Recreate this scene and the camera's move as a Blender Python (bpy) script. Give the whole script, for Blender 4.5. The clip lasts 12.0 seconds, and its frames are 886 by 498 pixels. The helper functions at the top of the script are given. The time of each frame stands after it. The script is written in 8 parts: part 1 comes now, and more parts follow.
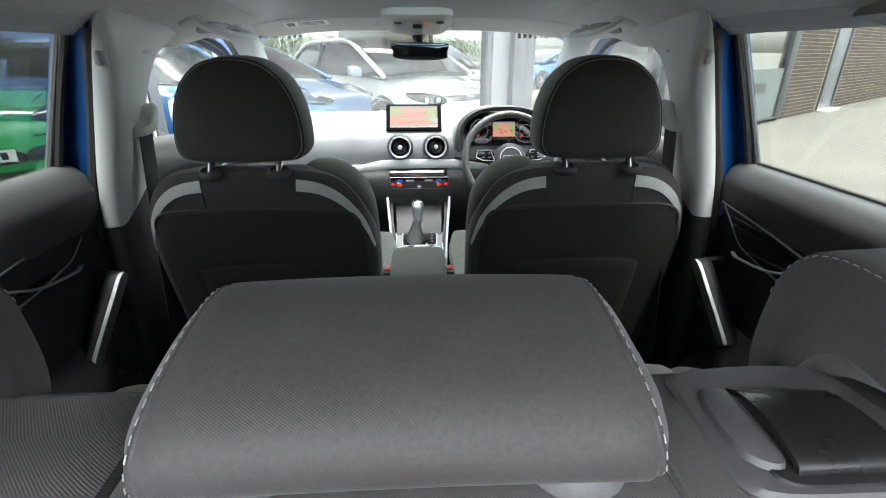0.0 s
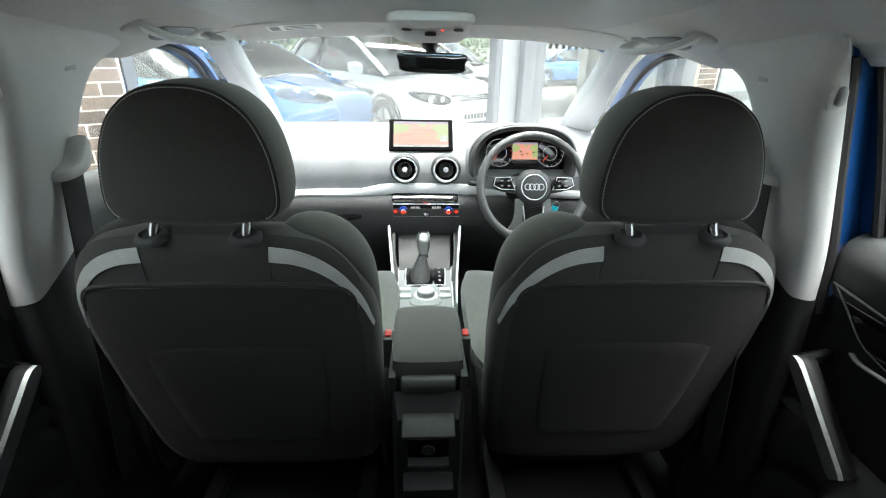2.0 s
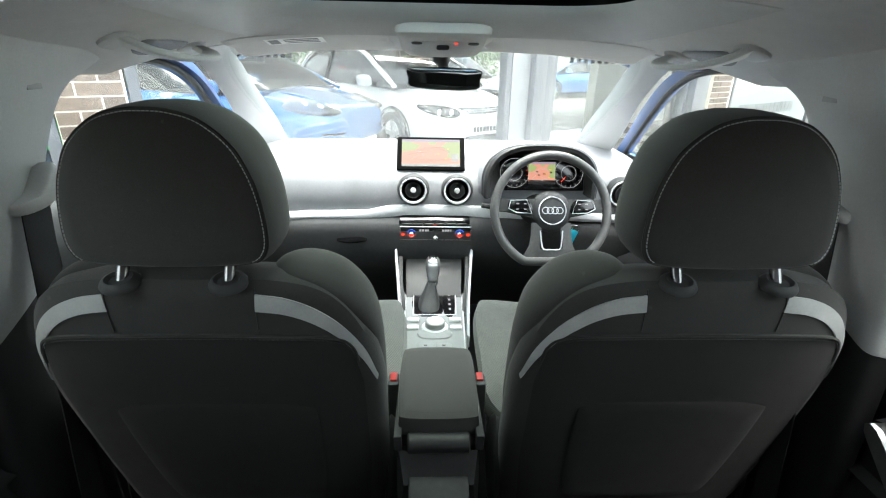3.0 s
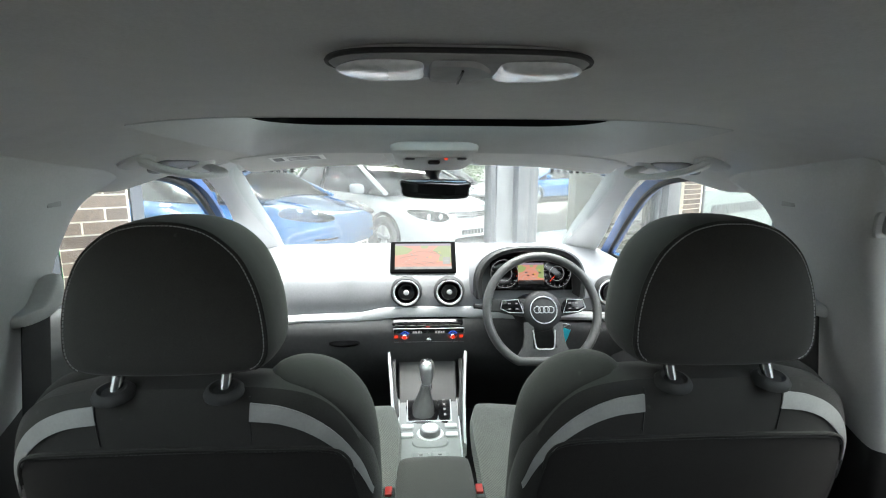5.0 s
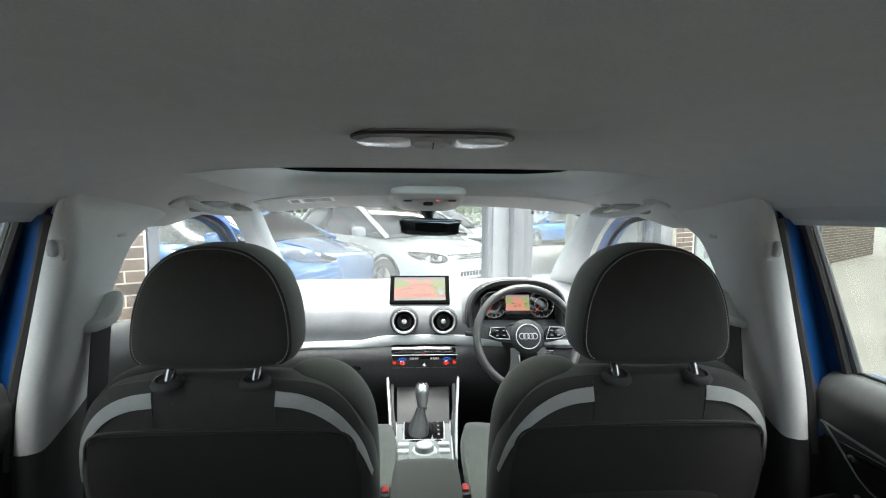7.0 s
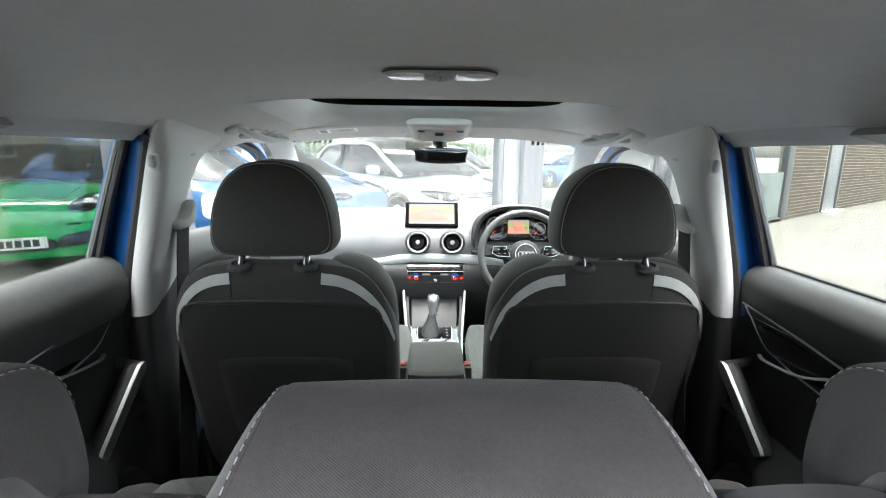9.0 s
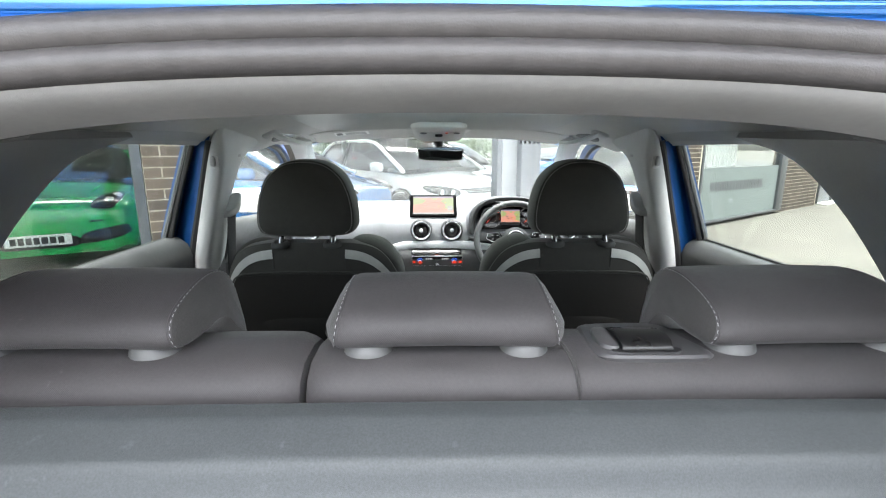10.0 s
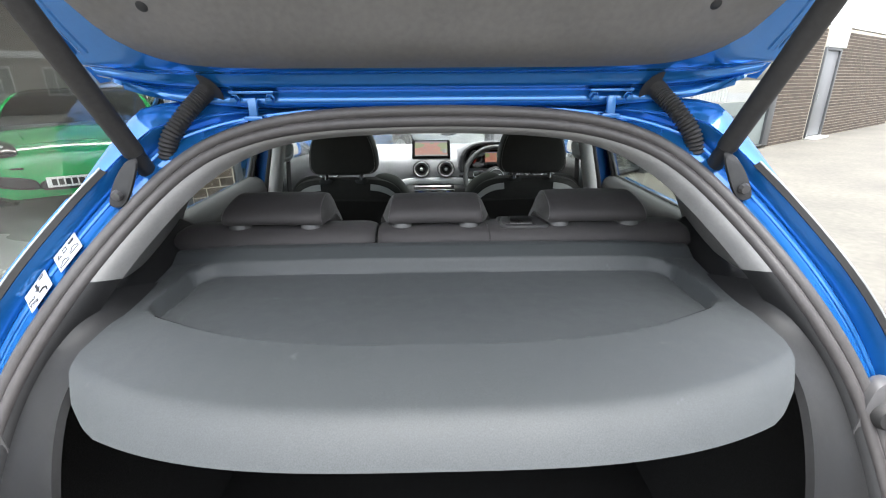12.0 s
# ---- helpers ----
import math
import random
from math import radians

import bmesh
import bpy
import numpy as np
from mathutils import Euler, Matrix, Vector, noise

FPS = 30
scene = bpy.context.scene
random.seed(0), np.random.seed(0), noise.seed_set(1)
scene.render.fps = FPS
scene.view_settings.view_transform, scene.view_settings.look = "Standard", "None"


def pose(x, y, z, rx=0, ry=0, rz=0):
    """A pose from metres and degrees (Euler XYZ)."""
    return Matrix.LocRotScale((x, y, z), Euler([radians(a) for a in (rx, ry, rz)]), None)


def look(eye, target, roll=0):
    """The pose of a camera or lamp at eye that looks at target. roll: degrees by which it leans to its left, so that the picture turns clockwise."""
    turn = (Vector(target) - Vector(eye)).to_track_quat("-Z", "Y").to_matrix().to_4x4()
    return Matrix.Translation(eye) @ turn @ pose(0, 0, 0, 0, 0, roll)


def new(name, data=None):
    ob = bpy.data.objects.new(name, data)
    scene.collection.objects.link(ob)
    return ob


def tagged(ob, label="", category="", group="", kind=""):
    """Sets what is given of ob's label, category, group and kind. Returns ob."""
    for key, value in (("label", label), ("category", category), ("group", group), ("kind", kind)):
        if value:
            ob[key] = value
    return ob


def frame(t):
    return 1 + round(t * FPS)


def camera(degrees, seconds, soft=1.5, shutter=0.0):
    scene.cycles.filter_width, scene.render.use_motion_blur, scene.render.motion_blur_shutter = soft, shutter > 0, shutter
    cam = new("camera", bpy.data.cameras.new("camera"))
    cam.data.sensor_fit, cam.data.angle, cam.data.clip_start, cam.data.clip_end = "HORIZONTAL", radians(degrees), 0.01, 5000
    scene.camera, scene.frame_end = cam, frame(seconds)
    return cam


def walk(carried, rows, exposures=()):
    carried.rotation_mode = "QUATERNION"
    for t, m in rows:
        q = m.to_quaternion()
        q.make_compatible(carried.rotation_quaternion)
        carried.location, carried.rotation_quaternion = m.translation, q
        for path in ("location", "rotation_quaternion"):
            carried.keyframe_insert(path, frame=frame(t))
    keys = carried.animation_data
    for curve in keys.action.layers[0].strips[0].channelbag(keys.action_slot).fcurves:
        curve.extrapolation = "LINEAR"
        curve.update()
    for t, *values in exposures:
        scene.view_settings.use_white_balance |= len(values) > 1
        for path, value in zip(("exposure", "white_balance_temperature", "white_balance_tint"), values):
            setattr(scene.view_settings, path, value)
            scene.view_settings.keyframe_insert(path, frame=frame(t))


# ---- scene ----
cam = camera(87.2, 12.0, soft=1.1)
PATH = [
    (0, (0.011, 0.117, 1.303), (0.1, 1.958, 0.527), -0.1),
    (0.5, (0.003, 0.205, 1.297), (0.118, 2.034, 0.496), 0.9),
    (1, (-0.001, 0.269, 1.305), (0.122, 2.091, 0.489), 1.6),
    (1.5, (-0.011, 0.326, 1.326), (0.109, 2.149, 0.511), 1.5),
    (2, (-0.014, 0.402, 1.348), (0.082, 2.234, 0.55), 1.1),
    (2.5, (-0.017, 0.467, 1.349), (0.063, 2.311, 0.58), 1.0),
    (3, (-0.02, 0.516, 1.352), (0.045, 2.367, 0.596), 1.1),
    (3.2, (-0.019, 0.527, 1.354), (0.037, 2.387, 0.62), 0.8),
    (5, (-0.028, 0.494, 1.362), (0.078, 2.461, 1.019), 0.2),
    (5.5, (-0.026, 0.452, 1.365), (0.084, 2.434, 1.117), 0.3),
    (6, (-0.015, 0.401, 1.365), (0.095, 2.391, 1.199), 0.3),
    (6.5, (-0.016, 0.36, 1.359), (0.107, 2.353, 1.236), 0.4),
    (7, (-0.016, 0.324, 1.351), (0.088, 2.315, 1.195), 0.3),
    (7.5, (-0.011, 0.293, 1.334), (0.069, 2.274, 1.073), 0.3),
    (7.7, (-0.01, 0.281, 1.329), (0.062, 2.256, 1.021), 0.4),
    (9.3, (-0.013, 0.034, 1.314), (0.029, 1.993, 0.913), 0.5),
    (9.5, (-0.012, -0.02, 1.318), (0.021, 1.939, 0.918), 0.3),
    (10, (-0.009, -0.145, 1.322), (0.029, 1.811, 0.907), -0.0),
    (10.5, (-0.016, -0.273, 1.341), (0.031, 1.668, 0.86), -0.2),
    (11, (-0.018, -0.413, 1.377), (0.033, 1.51, 0.833), -0.5),
    (11.5, (-0.007, -0.54, 1.39), (0.048, 1.361, 0.772), -0.6),
    (12, (-0.002, -0.712, 1.433), (0.036, 1.17, 0.758), -0.4),
]
walk(cam, [(t, look(eye, target, roll)) for t, eye, target, roll in PATH], exposures=[(0, 3.4, 6500, 6), (1, 3.7, 6500, 5), (3.2, 3.65, 6500, 5), (5.5, 3.35, 6500, 6), (6.2, 3.28, 6500, 6), (7.5, 3.5, 6500, 6), (9.5, 3.95, 6500, 8), (10, 3.6, 6500, 8), (10.5, 3.5, 6500, 8), (11, 3.35, 6500, 8), (11.5, 2.85, 6500, 8), (12, 2.5, 6500, 8)])

# ---------------------------------------------------------------- light
SKY, SUN, GLOW = 0.15, 1.3, 0.095
scene.view_settings.exposure = 2.6
world = bpy.data.worlds.new("overcast_sky")
scene.world = world
world.use_nodes = True
wn, wl = world.node_tree.nodes, world.node_tree.links
sky = wn.new("ShaderNodeTexSky")
sky.sky_type = "NISHITA"
sky.sun_disc = False
sky.sun_elevation, sky.sun_rotation = radians(79), radians(158)
sky.air_density, sky.dust_density, sky.ozone_density = 1.0, 4.0, 1.0
wn["Background"].inputs["Strength"].default_value = SKY
cloud = wn.new("ShaderNodeHueSaturation")
cloud.inputs["Saturation"].default_value = 0.3
wl.new(sky.outputs["Color"], cloud.inputs["Color"])
wl.new(cloud.outputs["Color"], wn["Background"].inputs["Color"])
sun = new("sun", bpy.data.lights.new("sun", "SUN"))
sun.data.energy, sun.data.angle, sun.data.color = SUN, radians(55), (0.98, 0.99, 1.0)
sun.matrix_world = look((0.7, -1.7, 9.3), (0, 0, 0))


# ---------------------------------------------------------------- materials
def mat(name, col, rough=0.6, metal=0.0, vary=0.12, scale=60.0, bump=0.0, bscale=400.0, spec=0.5, coat=0.0, weave=None, sheen=0.0, stain=0.1, per=0.0, dust=0.0):
    """A material with two scales of colour variation, a fine relief, and if wanted a diagonal weave."""
    m = bpy.data.materials.new(name)
    m.use_nodes = True
    n, l = m.node_tree.nodes, m.node_tree.links
    b = n["Principled BSDF"]
    b.inputs["Metallic"].default_value = metal
    b.inputs["Specular IOR Level"].default_value = spec
    b.inputs["Coat Weight"].default_value = coat
    b.inputs["Sheen Weight"].default_value = sheen
    tc = n.new("ShaderNodeTexCoord")
    fine, wide = n.new("ShaderNodeTexNoise"), n.new("ShaderNodeTexNoise")
    fine.inputs["Scale"].default_value, fine.inputs["Detail"].default_value = scale, 4
    wide.inputs["Scale"].default_value, wide.inputs["Detail"].default_value = scale / 14, 3
    for t in (fine, wide):
        l.new(tc.outputs["Object"], t.inputs["Vector"])
    def ramp(src, lo, hi):
        r = n.new("ShaderNodeMapRange")
        r.inputs["From Min"].default_value, r.inputs["From Max"].default_value = 0.3, 0.7
        r.inputs["To Min"].default_value, r.inputs["To Max"].default_value = lo, hi
        l.new(src, r.inputs["Value"])
        return r.outputs["Result"]
    def mul(a, c):
        k = n.new("ShaderNodeMath")
        k.operation = "MULTIPLY"
        l.new(a, k.inputs[0])
        if isinstance(c, float):
            k.inputs[1].default_value = c
        else:
            l.new(c, k.inputs[1])
        return k.outputs[0]
    f = mul(ramp(fine.outputs["Fac"], 1 - vary, 1 + vary), ramp(wide.outputs["Fac"], 1 - stain, 1 + stain))
    if per:
        oi = n.new("ShaderNodeObjectInfo")
        gi = n.new("ShaderNodeNewGeometry")
        a = n.new("ShaderNodeMath")
        a.operation = "ADD"
        l.new(oi.outputs["Random"], a.inputs[0])
        l.new(gi.outputs["Random Per Island"], a.inputs[1])
        fr = n.new("ShaderNodeMath")
        fr.operation = "FRACT"
        l.new(a.outputs[0], fr.inputs[0])
        pr = n.new("ShaderNodeMapRange")
        pr.inputs["To Min"].default_value, pr.inputs["To Max"].default_value = 1 - per, 1 + per
        l.new(fr.outputs[0], pr.inputs["Value"])
        f = mul(f, pr.outputs["Result"])
    if dust:
        sp = n.new("ShaderNodeTexNoise")
        sp.inputs["Scale"].default_value, sp.inputs["Detail"].default_value = dust, 6
        l.new(tc.outputs["Object"], sp.inputs["Vector"])
        sr = n.new("ShaderNodeMapRange")
        sr.inputs["From Min"].default_value, sr.inputs["From Max"].default_value = 0.70, 0.78
        sr.inputs["To Min"].default_value, sr.inputs["To Max"].default_value = 1.0, 1.7
        l.new(sp.outputs["Fac"], sr.inputs["Value"])
        f = mul(f, sr.outputs["Result"])
    height = fine.outputs["Fac"]
    if weave:
        w = n.new("ShaderNodeTexWave")
        w.wave_type, w.bands_direction = "BANDS", "DIAGONAL"
        w.inputs["Scale"].default_value, w.inputs["Distortion"].default_value = weave, 0.3
        l.new(tc.outputs["Object"], w.inputs["Vector"])
        f = mul(f, ramp(w.outputs["Fac"], 0.93, 1.06))
        height = w.outputs["Fac"]
    mix = n.new("ShaderNodeMix")
    mix.data_type, mix.blend_type = "RGBA", "MULTIPLY"
    mix.inputs["Factor"].default_value = 1.0
    mix.inputs["A"].default_value = (*col, 1)
    l.new(f, mix.inputs["B"])
    l.new(mix.outputs["Result"], b.inputs["Base Color"])
    rr = n.new("ShaderNodeMapRange")
    rr.inputs["From Min"].default_value, rr.inputs["From Max"].default_value = 0.3, 0.7
    rr.inputs["To Min"].default_value, rr.inputs["To Max"].default_value = max(rough - 0.06, 0.02), min(rough + 0.06, 1)
    l.new(wide.outputs["Fac"], rr.inputs["Value"])
    l.new(rr.outputs["Result"], b.inputs["Roughness"])
    if bump:
        bt = n.new("ShaderNodeTexNoise")
        bt.inputs["Scale"].default_value = bscale
        l.new(tc.outputs["Object"], bt.inputs["Vector"])
        bp = n.new("ShaderNodeBump")
        bp.inputs["Strength"].default_value, bp.inputs["Distance"].default_value = bump, 0.001
        l.new(height if weave else bt.outputs["Fac"], bp.inputs["Height"])
        l.new(bp.outputs["Normal"], b.inputs["Normal"])
    return m


def glass_mat(name, tint=(1, 1, 1), base=0.035, edge=0.75):
    """Thin window glass: a clear pane whose mirror share grows towards grazing."""
    m = bpy.data.materials.new(name)
    m.use_nodes = True
    n, l = m.node_tree.nodes, m.node_tree.links
    n.remove(n["Principled BSDF"])
    tr, gl, lw, mx = n.new("ShaderNodeBsdfTransparent"), n.new("ShaderNodeBsdfGlossy"), n.new("ShaderNodeLayerWeight"), n.new("ShaderNodeMixShader")
    pw, sc = n.new("ShaderNodeMath"), n.new("ShaderNodeMapRange")
    pw.operation, pw.inputs[1].default_value = "POWER", 5.0
    lw.inputs["Blend"].default_value = 0.5
    sc.inputs["To Min"].default_value, sc.inputs["To Max"].default_value = base, edge
    tr.inputs["Color"].default_value = (*tint, 1)
    gl.inputs["Roughness"].default_value = 0.0
    l.new(lw.outputs["Facing"], pw.inputs[0])
    l.new(pw.outputs[0], sc.inputs["Value"])
    l.new(sc.outputs["Result"], mx.inputs[0])
    l.new(tr.outputs[0], mx.inputs[1])
    l.new(gl.outputs[0], mx.inputs[2])
    l.new(mx.outputs[0], n["Material Output"].inputs["Surface"])
    return m


def glow(name, col, strength):
    m = bpy.data.materials.new(name)
    m.use_nodes = True
    b = m.node_tree.nodes["Principled BSDF"]
    b.inputs["Base Color"].default_value = (0.01, 0.01, 0.01, 1)
    b.inputs["Roughness"].default_value = 0.5
    b.inputs["Specular IOR Level"].default_value = 0.15
    b.inputs["Emission Color"].default_value = (*col, 1)
    b.inputs["Emission Strength"].default_value = strength * GLOW
    return m


M = {
    "fabric": mat("charcoal_twill_cloth", (0.045, 0.041, 0.042), 0.6, vary=0.12, scale=420, bump=0.22, weave=380, sheen=0.08, spec=0.45, dust=90),
    "fabric_smooth": mat("charcoal_smooth_cloth", (0.038, 0.036, 0.035), 0.7, vary=0.2, scale=700, bump=0.25, bscale=1800, sheen=0.2, spec=0.25),
    "fabric_grey": mat("light_grey_leatherette", (0.38, 0.39, 0.38), 0.65, vary=0.04, scale=300, bump=0.2, bscale=900),
    "fabric_mesh": mat("dotted_grey_cloth", (0.09, 0.09, 0.087), 0.85, vary=0.35, scale=420, bump=0.5, weave=110, bscale=700, sheen=0.2, spec=0.2),
    "stitch": mat("pale_thread", (0.33, 0.33, 0.33), 0.7, vary=0.1, scale=900),
    "black_plastic": mat("black_grained_plastic", (0.014, 0.014, 0.015), 0.55, vary=0.15, scale=120, bump=0.25, bscale=1400),
    "soft_black": mat("soft_black_dash_skin", (0.035, 0.036, 0.037), 0.62, vary=0.15, scale=90, bump=0.35, bscale=1100),
    "door_pad": mat("soft_dark_door_pad", (0.05, 0.052, 0.052), 0.45, vary=0.1, scale=90, bump=0.25, bscale=1100),
    "gloss_black": mat("gloss_black_plastic", (0.008, 0.008, 0.009), 0.12, vary=0.05, scale=40),
    "grey_plastic": mat("grey_moulded_plastic", (0.10, 0.10, 0.10), 0.5, vary=0.08, scale=100, bump=0.2, bscale=1200),
    "shelf": mat("dark_grey_needle_felt", (0.048, 0.053, 0.056), 0.5, vary=0.18, scale=600, bump=0.3, bscale=1500, sheen=0.04, stain=0.05, spec=0.4, dust=34),
    "liner": mat("pale_grey_headliner_cloth", (0.56, 0.555, 0.545), 0.9, vary=0.05, scale=500, bump=0.25, bscale=1600, sheen=0.1, spec=0.2, stain=0.03),
    "pillar": mat("pale_grey_pillar_trim", (0.48, 0.485, 0.485), 0.6, vary=0.04, scale=300, bump=0.2, bscale=1300, stain=0.03),
    "dash_top": mat("pale_grey_dash_skin", (0.20, 0.205, 0.215), 0.5, vary=0.06, scale=200, bump=0.3, bscale=1000),
    "silver": mat("satin_silver_trim", (0.62, 0.63, 0.65), 0.35, metal=0.1, vary=0.03, scale=150),
    "chrome": mat("polished_chrome", (0.8, 0.8, 0.8), 0.08, metal=1.0, vary=0.03, scale=50),
    "alu": mat("brushed_aluminium", (0.46, 0.47, 0.47), 0.42, metal=1.0, vary=0.1, scale=400),
    "blue": mat("metallic_blue_paint", (0.016, 0.150, 0.45), 0.11, metal=0.55, vary=0.08, scale=900, coat=1.0, stain=0.03),
    "rubber": mat("black_rubber_seal", (0.022, 0.021, 0.021), 0.6, vary=0.15, scale=150, bump=0.2, bscale=800),
    "rubber_grey": mat("worn_grey_rubber_seal", (0.060, 0.055, 0.055), 0.45, vary=0.12, scale=100, bump=0.2, bscale=900),
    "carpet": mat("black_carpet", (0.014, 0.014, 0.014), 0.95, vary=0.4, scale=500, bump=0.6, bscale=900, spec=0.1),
    "concrete": mat("pale_concrete", (0.105, 0.098, 0.084), 0.85, vary=0.14, scale=14, bump=0.2, bscale=60, stain=0.22),
    "tarmac": mat("grey_tarmac", (0.10, 0.10, 0.10), 0.85, vary=0.3, scale=60, bump=0.5, bscale=200, stain=0.2),
    "mortar": mat("pale_mortar", (0.48, 0.44, 0.36), 0.9, vary=0.15, scale=30, bump=0.3, bscale=150),
    "brick": mat("brown_brick", (0.075, 0.056, 0.042), 0.85, vary=0.25, scale=40, bump=0.6, bscale=160, per=0.35),
    "frame_grey": mat("grey_powder_coated_frame", (0.07, 0.074, 0.08), 0.4, vary=0.05, scale=60),
    "frost": mat("frosted_white_film", (0.15, 0.175, 0.17), 0.5, vary=0.04, scale=20),
    "white": mat("white_car_paint", (0.80, 0.80, 0.80), 0.2, vary=0.02, scale=30, coat=1.0),
    "white_plain": mat("white_painted_surface", (0.72, 0.72, 0.70), 0.7, vary=0.04, scale=12, stain=0.05),
    "pale_blue": mat("pale_metallic_blue_paint", (0.03, 0.17, 0.46), 0.22, metal=0.2, vary=0.05, scale=500, coat=1.0),
    "showroom_wall": mat("mid_grey_showroom_wall", (0.32, 0.32, 0.31), 0.7, vary=0.05, scale=10),
    "console_silver": mat("satin_silver_grey_console", (0.23, 0.235, 0.24), 0.4, metal=0.0, vary=0.05, scale=80, bump=0.06, bscale=900),
    "wheel_leather": mat("grey_worn_leather", (0.09, 0.09, 0.09), 0.4, vary=0.15, scale=200, bump=0.2, bscale=1200),
    "sticker": mat("grey_white_sticker", (0.42, 0.44, 0.48), 0.4, vary=0.04, scale=80),
    "guide_grey": mat("dark_grey_guide_plastic", (0.07, 0.068, 0.07), 0.4, vary=0.06, scale=120, bump=0.1, bscale=900),
    "edge_trim": mat("satin_grey_edge_trim", (0.31, 0.305, 0.30), 0.5, vary=0.04, scale=200, bump=0.15, bscale=1200),
    # darker copy of the body blue, shade of flanges and frames in its colour
    "blue_shaded": mat("shaded_blue_paint", (0.004, 0.045, 0.16), 0.4, vary=0.06, scale=300),
    "post_grey": mat("mid_grey_post_paint", (0.14, 0.145, 0.15), 0.45, vary=0.05, scale=60),
    "seat_cloth": mat("near_black_seat_cloth", (0.036, 0.036, 0.034), 0.8, vary=0.15, scale=700, bump=0.2, bscale=1800, sheen=0.10, spec=0.25, dust=70),
    "seat_panel": mat("black_seat_back_cloth", (0.021, 0.020, 0.019), 0.8, vary=0.2, scale=600, bump=0.25, bscale=1600, sheen=0.05, spec=0.3),
    "green": mat("bright_green_car_paint", (0.015, 0.36, 0.09), 0.2, vary=0.03, scale=60, coat=1.0),
    "dark_paint": mat("black_car_paint", (0.012, 0.012, 0.013), 0.18, vary=0.05, scale=60, coat=1.0),
    "silver_paint": mat("silver_car_paint", (0.45, 0.46, 0.47), 0.25, metal=0.5, vary=0.05, scale=400, coat=1.0),
    "tyre": mat("tyre_rubber", (0.02, 0.02, 0.02), 0.8, vary=0.2, scale=80),
    "tile": mat("grey_floor_tile", (0.20, 0.20, 0.195), 0.25, vary=0.06, scale=8),
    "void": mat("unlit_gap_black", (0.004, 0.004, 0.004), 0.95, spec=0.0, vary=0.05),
    "leaf": mat("hedge_leaf", (0.06, 0.10, 0.035), 0.6, vary=0.3, scale=12, per=0.4),
    "bark": mat("tree_bark", (0.10, 0.08, 0.06), 0.9, vary=0.3, scale=30, bump=0.5, bscale=60),
    "plate": mat("white_number_plate", (0.8, 0.8, 0.78), 0.35, vary=0.03, scale=50),
    "ink": mat("black_lettering", (0.015, 0.015, 0.015), 0.5, vary=0.05, scale=50),
    "red_lens": mat("red_lamp_lens", (0.45, 0.01, 0.012), 0.12, vary=0.05, scale=40, coat=1.0),
    "lens": mat("clear_ribbed_lens", (0.72, 0.73, 0.74), 0.25, vary=0.08, scale=200, coat=0.5),
    "roof_tile": mat("brown_roof_tile", (0.14, 0.09, 0.07), 0.85, vary=0.25, scale=20, bump=0.4, bscale=60),
    "dull_chrome": mat("dull_steel_post", (0.28, 0.28, 0.29), 0.2, metal=1.0, vary=0.05, scale=60),
    # pillar trim darkened in colour for the shade on the rear pillar
    "c_trim": mat("shaded_pillar_trim", (0.22, 0.22, 0.215), 0.55, vary=0.06, scale=260, bump=0.25, bscale=1200),
    "mid_grey": mat("mid_grey_trim", (0.33, 0.33, 0.33), 0.55),
    "belt": mat("black_seat_belt_webbing", (0.009, 0.009, 0.010), 0.75, vary=0.3, scale=300, bump=0.4, bscale=900),
    "mirror": mat("silvered_mirror", (0.85, 0.86, 0.87), 0.02, metal=1.0, vary=0.01, scale=10, stain=0.0),
    "dim_mirror": mat("dimmed_mirror_glass", (0.22, 0.24, 0.25), 0.03, metal=1.0, vary=0.01, scale=10, stain=0.0),
    "glass": glass_mat("clear_window_glass", (0.94, 0.96, 0.95), 0.02, 0.6),
    "showroom_glass": glass_mat("showroom_glass", (0.94, 0.955, 0.95), 0.07, 0.7),
    "rear_glass": glass_mat("grey_tinted_side_glass", (0.66, 0.685, 0.665), 0.02, 0.25),
    "roof_glass": glass_mat("green_tinted_roof_glass", (0.56, 0.61, 0.575), 0.03, 0.6),
    "privacy": mat("dark_tinted_glass", (0.02, 0.022, 0.022), 0.06, vary=0.03, scale=5),
}


# ---------------------------------------------------------------- mesh helpers
def part(name, bm, material, parent=None, label="", smooth=True, at=None):
    """Links a bmesh as one mesh object, under a thing or a part."""
    bmesh.ops.recalc_face_normals(bm, faces=bm.faces)
    me = bpy.data.meshes.new(name)
    bm.to_mesh(me)
    bm.free()
    for p in me.polygons:
        p.use_smooth = smooth
    if smooth:
        me.set_sharp_from_angle(angle=radians(38))
    me.materials.append(M[material] if isinstance(material, str) else material)
    ob = new(name, me)
    if parent:
        ob.parent = parent
        ob.matrix_parent_inverse = parent.matrix_basis.inverted()
    if at is not None:
        ob.matrix_basis = at
    if label:
        ob["label"] = label
    return ob


def thing(name, label, category, at=(0, 0, 0), group="", kind="", turn=0.0):
    ob = new(name)
    ob.empty_display_size = 0.05
    ob.matrix_basis = pose(*at, 0, 0, turn)
    return tagged(ob, label, category, group, kind)


def under(ob, names):
    """Parts are modelled in the thing's own axes."""
    for o in names:
        o.parent = ob
        o.matrix_parent_inverse = Matrix.Identity(4)


